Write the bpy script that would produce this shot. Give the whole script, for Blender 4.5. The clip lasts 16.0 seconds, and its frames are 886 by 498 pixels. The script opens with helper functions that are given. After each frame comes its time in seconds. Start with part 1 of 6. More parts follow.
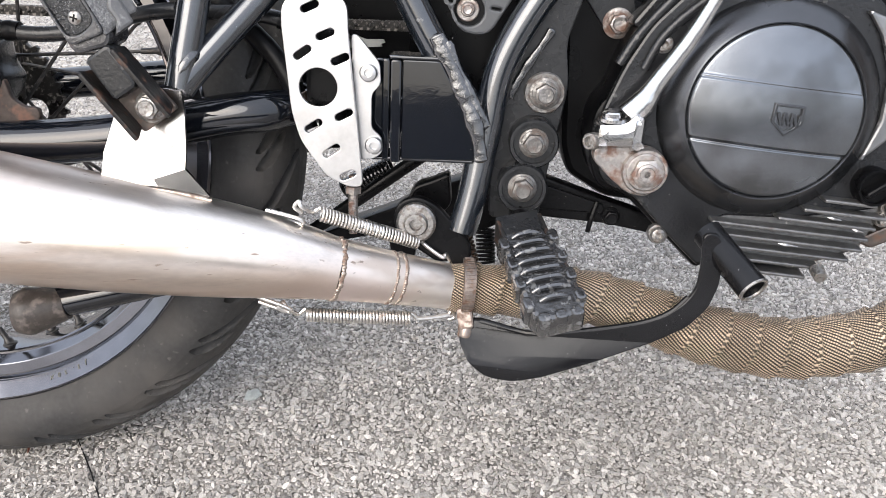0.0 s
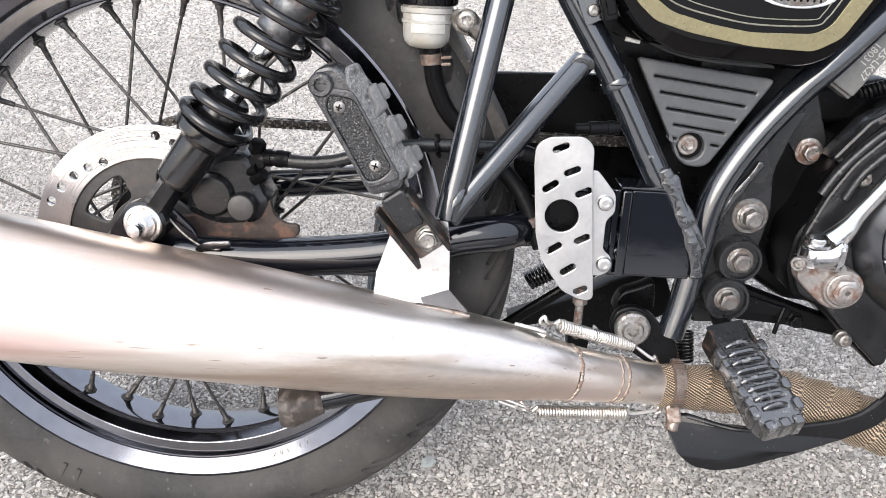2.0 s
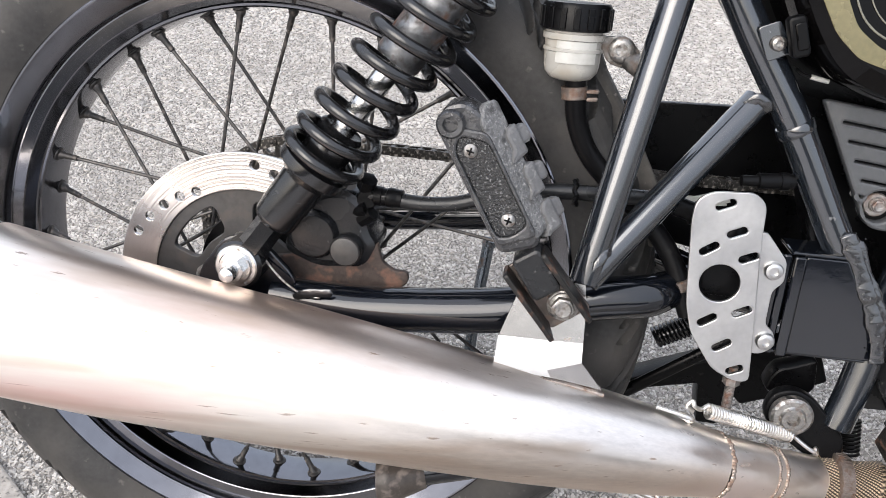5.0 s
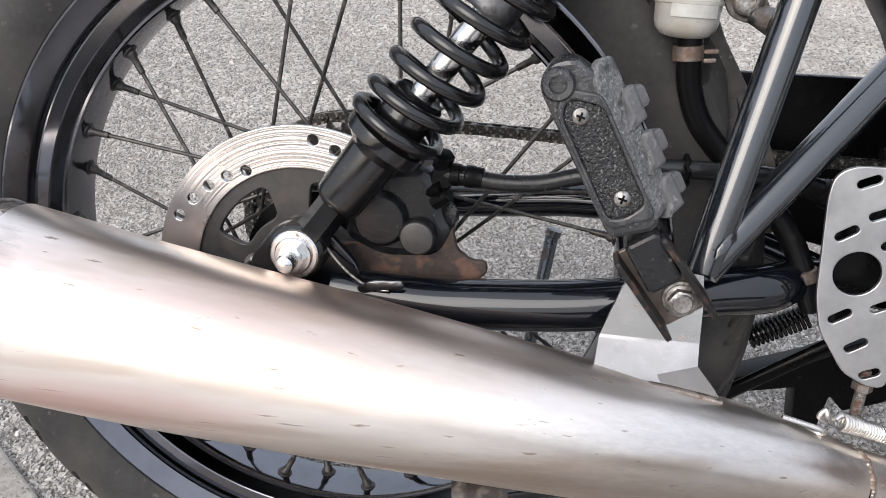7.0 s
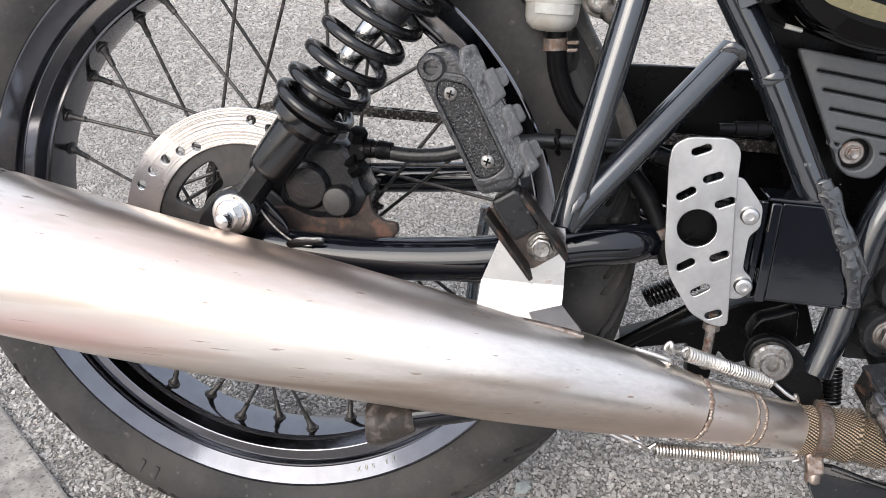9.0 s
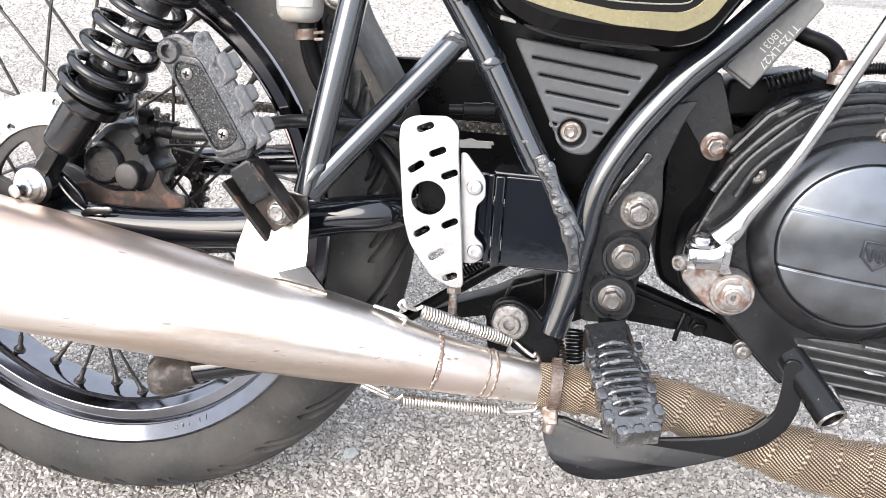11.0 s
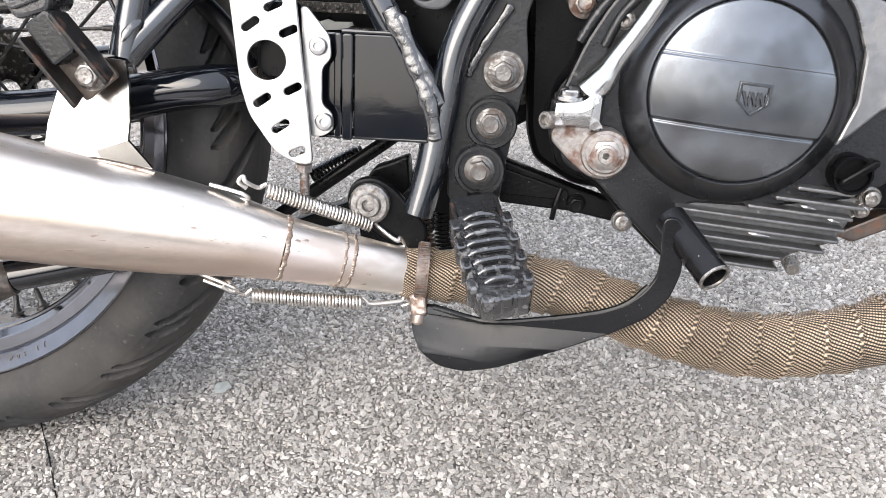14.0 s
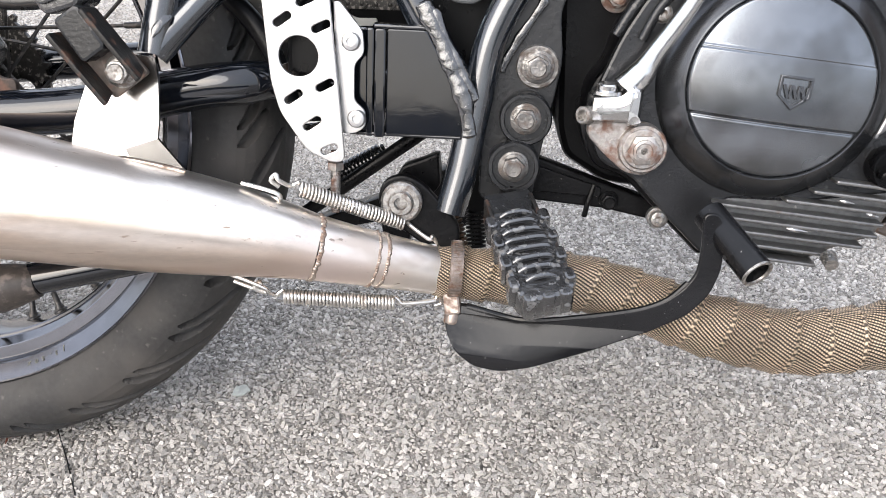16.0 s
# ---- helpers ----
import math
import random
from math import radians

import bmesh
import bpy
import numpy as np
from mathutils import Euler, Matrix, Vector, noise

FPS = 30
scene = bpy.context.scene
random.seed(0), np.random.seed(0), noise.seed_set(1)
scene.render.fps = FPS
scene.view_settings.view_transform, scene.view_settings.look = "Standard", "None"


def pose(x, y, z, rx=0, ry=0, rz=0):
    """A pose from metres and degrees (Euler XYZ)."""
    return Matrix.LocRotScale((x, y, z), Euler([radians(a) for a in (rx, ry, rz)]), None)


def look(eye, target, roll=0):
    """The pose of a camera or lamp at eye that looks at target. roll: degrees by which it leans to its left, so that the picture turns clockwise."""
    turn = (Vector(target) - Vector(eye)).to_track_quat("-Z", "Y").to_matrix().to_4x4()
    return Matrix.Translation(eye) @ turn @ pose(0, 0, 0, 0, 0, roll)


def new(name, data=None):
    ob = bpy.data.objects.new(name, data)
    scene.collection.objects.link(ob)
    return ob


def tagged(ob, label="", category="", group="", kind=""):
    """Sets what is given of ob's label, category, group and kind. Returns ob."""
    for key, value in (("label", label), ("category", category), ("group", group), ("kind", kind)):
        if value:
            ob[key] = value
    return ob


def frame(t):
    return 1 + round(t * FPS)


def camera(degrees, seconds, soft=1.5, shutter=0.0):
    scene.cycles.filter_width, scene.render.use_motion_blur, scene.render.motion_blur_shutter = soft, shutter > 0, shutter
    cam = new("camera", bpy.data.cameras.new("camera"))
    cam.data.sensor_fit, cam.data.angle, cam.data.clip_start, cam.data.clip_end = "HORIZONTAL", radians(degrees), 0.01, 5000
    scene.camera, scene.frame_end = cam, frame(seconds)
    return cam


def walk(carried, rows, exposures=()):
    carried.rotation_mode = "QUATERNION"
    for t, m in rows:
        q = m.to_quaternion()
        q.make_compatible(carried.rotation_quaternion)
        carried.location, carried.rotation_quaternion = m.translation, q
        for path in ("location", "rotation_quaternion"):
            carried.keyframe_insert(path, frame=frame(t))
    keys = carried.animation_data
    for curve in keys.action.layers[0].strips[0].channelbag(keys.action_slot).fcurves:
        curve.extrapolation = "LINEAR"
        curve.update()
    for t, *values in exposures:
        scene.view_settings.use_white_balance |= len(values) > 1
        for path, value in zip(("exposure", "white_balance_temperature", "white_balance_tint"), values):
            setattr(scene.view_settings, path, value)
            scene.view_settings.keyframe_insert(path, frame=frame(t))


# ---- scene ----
cam = camera(56.36, 16.0, 0.75)
WALK = [
    (0, 0.4816, -0.6723, 0.6139, 58.81, -1.57, 2.86),
    (0.5, 0.4620, -0.7028, 0.6441, 59.07, -1.88, 2.37),
    (1, 0.4191, -0.7173, 0.6702, 59.27, -1.99, 2.46),
    (1.5, 0.3650, -0.7015, 0.7096, 59.29, -1.90, 3.03),
    (2, 0.2818, -0.7085, 0.7247, 59.31, -2.13, 2.80),
    (2.5, 0.2232, -0.7228, 0.7261, 59.95, -3.55, 3.43),
    (3, 0.1903, -0.6979, 0.7340, 59.57, -4.23, 5.59),
    (3.2, 0.1802, -0.6763, 0.7349, 59.23, -4.16, 5.95),
    (5.3, 0.2323, -0.6043, 0.7168, 58.52, -2.06, 8.65),
    (5.5, 0.2292, -0.6060, 0.7185, 58.63, -2.04, 8.58),
    (6, 0.2174, -0.6041, 0.7108, 58.54, -2.03, 8.74),
    (6.5, 0.1858, -0.5886, 0.7004, 58.53, -2.07, 8.80),
    (7, 0.1694, -0.5495, 0.6667, 58.44, -1.90, 9.02),
    (7.5, 0.1549, -0.5304, 0.6594, 58.02, -1.86, 9.30),
    (8, 0.1653, -0.5605, 0.6746, 58.69, -1.89, 9.13),
    (8.2, 0.1831, -0.5775, 0.6779, 58.63, -1.93, 8.96),
    (10.3, 0.4034, -0.6993, 0.7025, 60.42, -0.44, 12.37),
    (10.5, 0.4263, -0.6957, 0.7006, 60.45, -0.48, 12.38),
    (11, 0.4895, -0.6853, 0.6954, 60.33, -1.21, 11.21),
    (11.5, 0.5245, -0.6834, 0.6714, 60.31, -1.32, 9.26),
    (12, 0.5460, -0.6807, 0.6260, 60.57, -1.28, 7.09),
    (12.5, 0.5483, -0.6783, 0.6019, 60.66, -1.26, 7.10),
    (13, 0.5381, -0.6787, 0.5945, 60.67, -1.25, 7.02),
    (13.5, 0.5479, -0.6673, 0.5893, 60.43, -1.21, 6.23),
    (14, 0.5500, -0.6632, 0.5756, 60.43, -1.33, 5.90),
    (14.5, 0.5445, -0.6598, 0.5728, 60.63, -1.57, 5.39),
    (15, 0.5422, -0.6563, 0.5696, 60.58, -1.73, 5.23),
    (15.5, 0.5315, -0.6586, 0.5697, 60.56, -1.50, 5.21),
    (16, 0.5139, -0.6589, 0.5674, 60.58, -1.33, 4.89),
]
EXPOSURE = [(0, 0.86), (0.5, 0.88), (1, 0.95), (1.5, 1.14), (2, 1.0), (2.5, 0.74), (3, 0.66), (5.5, 0.78), (6, 0.74), (6.5, 0.55), (7, 0.4), (7.5, 0.34), (8, 0.22), (10.5, 1.18), (11, 1.34), (11.5, 1.58), (12, 1.45), (12.5, 1.28), (13, 1.05), (14.5, 0.98), (16, 0.95)]
walk(cam, [(t, pose(*p)) for t, *p in WALK], EXPOSURE)

# ---- light: a bright overcast sky ----
world = bpy.data.worlds.new("overcast_sky")
scene.world = world
world.use_nodes = True
wn = world.node_tree
sky = wn.nodes.new("ShaderNodeTexSky")
sky.sky_type, sky.sun_disc = "NISHITA", False
sky.sun_elevation, sky.sun_rotation = radians(36), radians(208)
sky.air_density, sky.dust_density, sky.ozone_density = 1.0, 4.0, 1.0
haze = wn.nodes.new("ShaderNodeMixRGB")
haze.inputs[0].default_value = 0.55
# an even cloud cover, brightest overhead
height, lift, cloud = wn.nodes.new("ShaderNodeSeparateXYZ"), wn.nodes.new("ShaderNodeMapRange"), wn.nodes.new("ShaderNodeMixRGB")
wn.links.new(wn.nodes.new("ShaderNodeTexCoord").outputs["Generated"], height.inputs[0])
lift.inputs[1].default_value, lift.inputs[2].default_value, lift.inputs[3].default_value, lift.inputs[4].default_value = 0.0, 0.95, 0.72, 1.25
wn.links.new(height.outputs[2], lift.inputs[0])
cloud.blend_type, cloud.inputs[0].default_value, cloud.inputs[1].default_value = "MULTIPLY", 1.0, (8.45, 8.9, 10.0, 1)
wn.links.new(lift.outputs[0], cloud.inputs[2])
wn.links.new(cloud.outputs[0], haze.inputs[2])
wn.links.new(sky.outputs[0], haze.inputs[1])
wn.links.new(haze.outputs[0], wn.nodes["Background"].inputs[0])
wn.nodes["Background"].inputs[1].default_value = 0.138
sun_data = bpy.data.lights.new("sun", "SUN")
sun_data.energy, sun_data.angle, sun_data.color = 1.3, radians(50), (1.0, 0.98, 0.955)
sun = new("sun", sun_data)
sun.matrix_world = look((-1.3, -2.4, 1.95), (0, 0, 0))


# ---- materials ----
def material(name, color, rough=0.5, metal=0.0, spots=(), grain=(120, 0.1), bump=(300, 0.05), coat=0.0, rough_var=0.1, stretch=(1, 1, 1), tints=(), spec=0.5):
    """A surface with grain at a fine scale, wear at a coarse one, and fine relief. spots: rows of (colour, scale, threshold, softness)."""
    m = bpy.data.materials.new(name)
    m.use_nodes = True
    nt = m.node_tree
    b = nt.nodes["Principled BSDF"]
    add, link = nt.nodes.new, nt.links.new
    tc = add("ShaderNodeTexCoord")
    mp = add("ShaderNodeMapping")
    mp.inputs["Scale"].default_value = stretch
    link(tc.outputs["Object"], mp.inputs[0])

    def nz(scale, detail=4.0):
        n = add("ShaderNodeTexNoise")
        n.inputs["Scale"].default_value, n.inputs["Detail"].default_value = scale, detail
        link(mp.outputs[0], n.inputs["Vector"])
        return n.outputs["Fac"]

    def ramp(fac, lo, hi, a, c):
        r = add("ShaderNodeMapRange")
        r.inputs[1].default_value, r.inputs[2].default_value, r.inputs[3].default_value, r.inputs[4].default_value = lo, hi, a, c
        link(fac, r.inputs[0])
        return r.outputs[0]

    def mix(fac, a, c, mode="MIX"):
        x = add("ShaderNodeMixRGB")
        x.blend_type = mode
        for sock, v in zip(x.inputs, (fac, a, c)):
            if isinstance(v, (int, float)):
                sock.default_value = v
            elif isinstance(v, tuple):
                sock.default_value = (*v[:3], 1)
            else:
                link(v, sock)
        return x.outputs[0]

    fine = ramp(nz(grain[0]), 0.3, 0.7, 1 - grain[1], 1 + grain[1])
    coarse = ramp(nz(grain[0] / 12, 3), 0.3, 0.7, 1 - grain[1], 1 + grain[1])
    col = mix(1.0, mix(1.0, tuple(color), fine, "MULTIPLY"), coarse, "MULTIPLY")
    rgh = ramp(nz(grain[0] / 5, 5), 0.3, 0.7, max(0.02, rough - rough_var), min(1, rough + rough_var))
    for c2, scale, thr, soft in tints:
        col = mix(ramp(nz(scale, 3), thr - soft, thr + soft, 0, 1), col, tuple(c2))
    for c2, scale, thr, soft in spots:
        f = ramp(nz(scale, 6), thr - soft, thr + soft, 0, 1)
        col = mix(f, col, tuple(c2))
        rgh = mix(f, rgh, (0.75, 0.75, 0.75))
        if metal > 0.5:
            met = ramp(f, 0, 1, metal, 0.15)
            if not b.inputs["Metallic"].is_linked:
                link(met, b.inputs["Metallic"])
    link(col, b.inputs["Base Color"])
    link(rgh, b.inputs["Roughness"])
    if not b.inputs["Metallic"].is_linked:
        b.inputs["Metallic"].default_value = metal
    b.inputs["Specular IOR Level"].default_value = spec
    b.inputs["Coat Weight"].default_value = coat
    b.inputs["Coat Roughness"].default_value = 0.06
    if bump[1] > 0:
        bp = add("ShaderNodeBump")
        bp.inputs["Strength"].default_value, bp.inputs["Distance"].default_value = bump[1], 0.001
        link(nz(bump[0], 5), bp.inputs["Height"])
        link(bp.outputs[0], b.inputs["Normal"])
    return m


RUST, DUST = (0.16, 0.07, 0.035), (0.30, 0.28, 0.25)
FRAME = material("black_gloss_frame_paint", (0.010, 0.0125, 0.0165), 0.14, 0, [((0.10, 0.10, 0.10), 160, 0.74, 0.03)], coat=1.0, bump=(45, 0.16), rough_var=0.07, spec=1.0)
BOLTM = material("grimy_bolt_steel", (0.175, 0.168, 0.160), 0.38, 0.9, [((0.09, 0.07, 0.058), 160, 0.55, 0.1)], (300, 0.25), (420, 0.6))
SCUFFED = material("scuffed_end_cone_steel", (0.86, 0.81, 0.77), 0.26, 1.0, [((0.07, 0.06, 0.055), 60, 0.66, 0.04), ((0.30, 0.24, 0.20), 130, 0.66, 0.05)], (55, 0.06), (40, 0.1), stretch=(0.5, 1.5, 1.5), rough_var=0.1)
WELD = material("black_painted_weld", (0.007, 0.0075, 0.009), 0.09, 0, [((0.30, 0.295, 0.29), 420, 0.72, 0.03)], coat=1.0, bump=(170, 1.3), spec=1.0)
ENGINE = material("dark_satin_engine_lacquer", (0.200, 0.212, 0.228), 0.235, 0.9, [((0.38, 0.37, 0.36), 300, 0.80, 0.015)], (40, 0.08), (500, 0.03), rough_var=0.06, tints=[((0.11, 0.112, 0.115), 18, 0.57, 0.10)])
DIRTY = material("dusty_black_paint", (0.0038, 0.0038, 0.0042), 0.34, 0, [((0.07, 0.066, 0.06), 45, 0.77, 0.08), ((0.24, 0.23, 0.22), 480, 0.73, 0.03)], bump=(320, 0.45), spec=0.14)
ARMPAINT = material("black_swinging_arm_paint", (0.004, 0.005, 0.0075), 0.07, 0, [((0.07, 0.068, 0.066), 160, 0.76, 0.03)], coat=0.4, bump=(50, 0.14), rough_var=0.04, spec=0.5)
SUMP = material("weathered_grey_sump_alloy", (0.165, 0.163, 0.161), 0.38, 0.75, [((0.40, 0.39, 0.38), 240, 0.72, 0.03), ((0.10, 0.065, 0.048), 30, 0.70, 0.06)], (160, 0.2), (420, 0.25))
SPRINGBLK = material("gloss_black_spring", (0.006, 0.006, 0.0065), 0.20, 0, [((0.06, 0.058, 0.055), 90, 0.76, 0.06)], (200, 0.1), (300, 0.05), spec=0.7)
LUGGREY = material("worn_grey_peg_lug", (0.105, 0.105, 0.107), 0.45, 0, [((0.24, 0.24, 0.24), 240, 0.66, 0.08)], (300, 0.15), (500, 0.25), spec=0.5)
PITTED = material("pitted_black_peg_rubber", (0.030, 0.030, 0.032), 0.26, 0, [((0.13, 0.13, 0.13), 620, 0.66, 0.04), ((0.06, 0.06, 0.06), 60, 0.62, 0.10)], (300, 0.2), (300, 0.6), spec=0.7)
CAST = material("black_cast_engine_case", (0.0032, 0.0032, 0.0036), 0.32, 0, [((0.05, 0.047, 0.044), 80, 0.77, 0.07)], bump=(420, 0.2), spec=0.12)
STEEL = material("brushed_stainless_steel", (0.90, 0.845, 0.79), 0.365, 1.0, [((0.20, 0.16, 0.135), 420, 0.765, 0.010), ((0.42, 0.35, 0.30), 110, 0.69, 0.03)], (55, 0.07), (30, 0.07), stretch=(0.12, 2.4, 2.4), rough_var=0.09, tints=[((0.80, 0.70, 0.62), 7, 0.53, 0.12), ((0.88, 0.74, 0.70), 3.5, 0.56, 0.09), ((0.66, 0.56, 0.48), 16, 0.63, 0.06)])
WELDSTEEL = material("heat_stained_weld_steel", (0.40, 0.335, 0.285), 0.36, 1.0, [((0.18, 0.12, 0.09), 160, 0.54, 0.08)], (200, 0.2), (500, 0.3))
STANDM = material("pale_blue_grey_stand_paint", (0.15, 0.17, 0.19), 0.2, 0.8, [((0.16, 0.12, 0.10), 90, 0.66, 0.06)], (200, 0.1), (300, 0.2))
GUARDPLASTIC = material("dusty_mudguard_plastic", (0.060, 0.055, 0.050), 0.5, 0, [((0.13, 0.12, 0.105), 26, 0.56, 0.10), ((0.22, 0.20, 0.18), 240, 0.68, 0.05)], (200, 0.2), (260, 0.4), spec=0.3)
ALU = material("brushed_aluminium_plate", (0.53, 0.525, 0.52), 0.40, 1.0, [((0.34, 0.31, 0.28), 130, 0.77, 0.02)], (200, 0.05), (600, 0.06))
HANGM = material("bright_folded_steel", (0.40, 0.39, 0.38), 0.20, 1.0, [((0.30, 0.23, 0.18), 90, 0.72, 0.04)], (60, 0.10), (14, 0.05), rough_var=0.08)
POLISHED = material("polished_aluminium", (0.60, 0.595, 0.59), 0.18, 1.0, [((0.30, 0.24, 0.20), 60, 0.70, 0.06)], (90, 0.1), (160, 0.12), rough_var=0.07)
CHROME = material("bright_zinc_plate", (0.66, 0.655, 0.64), 0.16, 1.0, [((0.30, 0.25, 0.21), 160, 0.68, 0.05)], (120, 0.1), (260, 0.12))
ZINC = material("dull_zinc_steel", (0.34, 0.33, 0.315), 0.36, 1.0, [((0.12, 0.095, 0.08), 240, 0.56, 0.1)], (300, 0.25), (500, 0.5))
RUSTY = material("rust_stained_steel", (0.36, 0.335, 0.315), 0.36, 0.85, [((0.15, 0.085, 0.062), 110, 0.56, 0.09)], (260, 0.2), (420, 0.5))
SPRING_STEEL = material("bright_spring_wire", (0.74, 0.71, 0.67), 0.33, 1.0, [((0.30, 0.22, 0.17), 90, 0.70, 0.06)], (300, 0.1), (500, 0.1))
RIM = material("dark_chrome_rim", (0.175, 0.176, 0.190), 0.10, 1.0, [((0.07, 0.065, 0.06), 200, 0.76, 0.02)], (60, 0.08), (160, 0.02), rough_var=0.04)
SPOKE = material("weathered_spoke_steel", (0.055, 0.052, 0.050), 0.40, 0.6, [((0.14, 0.12, 0.105), 200, 0.62, 0.1)], (300, 0.15), (500, 0.15))
TYRE = material("worn_tyre_rubber", (0.035, 0.0342, 0.0335), 0.55, 0, [((0.075, 0.069, 0.063), 14, 0.58, 0.15), ((0.11, 0.102, 0.094), 120, 0.70, 0.06)], (220, 0.16), (900, 0.15), spec=0.28)
RUBBER = material("black_rubber", (0.0045, 0.0045, 0.005), 0.34, 0, [((0.035, 0.033, 0.031), 90, 0.74, 0.08)], (260, 0.15), (700, 0.1), spec=0.14)
GREYRUB = material("dusty_grey_peg_rubber", (0.100, 0.101, 0.103), 0.40, 0, [((0.23, 0.23, 0.23), 620, 0.60, 0.06), ((0.045, 0.045, 0.046), 120, 0.60, 0.06)], (300, 0.25), (430, 1.5))
SHINYRUB = material("polished_worn_rubber", (0.020, 0.020, 0.021), 0.17, 0, [((0.15, 0.15, 0.15), 150, 0.64, 0.06)], (260, 0.15), (120, 0.5), coat=1.0, spec=1.0)
PLASTIC = material("black_plastic", (0.0034, 0.0034, 0.0038), 0.30, 0, [((0.05, 0.05, 0.048), 200, 0.77, 0.04)], (200, 0.1), (600, 0.06), spec=0.14)
COVER = material("charcoal_side_cover_plastic", (0.066, 0.069, 0.073), 0.42, 0, [((0.11, 0.11, 0.11), 24, 0.66, 0.10), ((0.20, 0.20, 0.20), 420, 0.76, 0.03)], (260, 0.1), (500, 0.12))
BOXGREY = material("dark_grey_box_plastic", (0.125, 0.125, 0.12), 0.45, 0, [], (200, 0.1), (600, 0.1))
CARRIER = material("grey_disc_carrier", (0.055, 0.053, 0.052), 0.42, 0.3, [((0.09, 0.075, 0.065), 60, 0.62, 0.1)], (160, 0.15), (500, 0.15))
RUSTPLATE = material("rusty_black_plate", (0.050, 0.038, 0.033), 0.5, 0.1, [((0.15, 0.085, 0.062), 90, 0.58, 0.08)], (260, 0.2), (400, 0.4), spec=0.3)
SHOCKTUBE = material("pitted_shock_body", (0.22, 0.225, 0.235), 0.32, 0.9, [(RUST, 55, 0.60, 0.06), ((0.10, 0.09, 0.085), 130, 0.60, 0.1)], (160, 0.2), (300, 0.3))
RESERVOIR = material("yellowed_translucent_plastic", (0.40, 0.39, 0.36), 0.22, 0, [((0.33, 0.30, 0.25), 45, 0.56, 0.12)], (60, 0.12), (200, 0.1))
LABEL = material("white_label", (0.50, 0.50, 0.475), 0.35, 0, [], (200, 0.05), (400, 0.02))
TANK = material("black_tank_lacquer", (0.0028, 0.0025, 0.0026), 0.05, 0, [], (60, 0.05), (120, 0.01), coat=0.05, rough_var=0.02, spec=0.12)
GOLD = material("gold_stripe_lacquer", (0.17, 0.145, 0.07), 0.25, 0.3, [], (300, 0.10), (300, 0.02), coat=0.5)
CLIPM = material("rusty_hose_clip", (0.24, 0.20, 0.175), 0.38, 0.85, [((0.13, 0.075, 0.05), 200, 0.57, 0.1)], (300, 0.15), (500, 0.2))
CHAINM = material("oily_chain_steel", (0.055, 0.052, 0.049), 0.32, 0.8, [((0.26, 0.235, 0.21), 300, 0.62, 0.06)], (300, 0.2), (400, 0.2))
PLATEM = material("worn_brown_bracket_steel", (0.12, 0.10, 0.088), 0.38, 0.6, [((0.16, 0.085, 0.055), 90, 0.60, 0.08)], (200, 0.15), (400, 0.3))
CAPM = material("scuffed_end_cap_plastic", (0.055, 0.046, 0.040), 0.38, 0, [((0.15, 0.125, 0.11), 120, 0.60, 0.08)], (200, 0.2), (300, 0.3), spec=0.4)
SHANKM = material("dark_grey_shank_paint", (0.014, 0.0145, 0.0155), 0.28, 0, [((0.12, 0.115, 0.11), 200, 0.73, 0.04)], (200, 0.1), (400, 0.25), spec=0.4)
BROWNSPRING = material("rusty_dark_spring", (0.06, 0.042, 0.033), 0.42, 0.4, [((0.14, 0.08, 0.05), 120, 0.6, 0.08)], (200, 0.15), (400, 0.2))
INK = material("silver_ink", (0.42, 0.42, 0.40), 0.4, 0.2, [], (300, 0.05), (300, 0.0))
PINSTRIPE = material("pale_gold_pinstripe", (0.20, 0.19, 0.15), 0.3, 0.5, [], (300, 0.08), (300, 0.0), coat=0.2)


def stained(name, base, marks):
    """A copy of a material with patches of their own shape, stains or a painted reflection: rows of (colour, centre,
    half sizes, strength, noise scale).
    """
    m = base.copy()
    m.name = name
    nt = m.node_tree
    add, link, b = nt.nodes.new, nt.links.new, nt.nodes["Principled BSDF"]
    col = b.inputs["Base Color"].links[0].from_socket
    tc = add("ShaderNodeTexCoord")
    for colour, centre, half, strength, scale in marks:
        off, size, ln, nz, edge, r, x = (add("ShaderNode" + k) for k in ("VectorMath", "VectorMath", "VectorMath", "TexNoise", "Math", "MapRange", "MixRGB"))
        off.operation, size.operation, ln.operation, edge.operation = "SUBTRACT", "DIVIDE", "LENGTH", "ADD"
        off.inputs[1].default_value, size.inputs[1].default_value = centre, half
        link(tc.outputs["Object"], off.inputs[0])
        link(off.outputs[0], size.inputs[0])
        link(size.outputs[0], ln.inputs[0])
        nz.inputs["Scale"].default_value, nz.inputs["Detail"].default_value, nz.inputs["Roughness"].default_value = scale, 8, 0.65
        stretch = add("ShaderNodeMapping")
        stretch.inputs["Scale"].default_value = (0.3, 1.6, 1.6)
        link(tc.outputs["Object"], stretch.inputs[0])
        link(stretch.outputs[0], nz.inputs["Vector"])
        link(ln.outputs["Value"], edge.inputs[0])
        link(nz.outputs["Fac"], edge.inputs[1])
        for k, v in enumerate((0.75, 1.55, strength, 0.0)):
            r.inputs[k + 1].default_value = v
        link(edge.outputs[0], r.inputs[0])
        link(r.outputs[0], x.inputs[0])
        link(col, x.inputs[1])
        x.inputs[2].default_value = (*colour, 1)
        col = x.outputs[0]
    link(col, b.inputs["Base Color"])
    return m


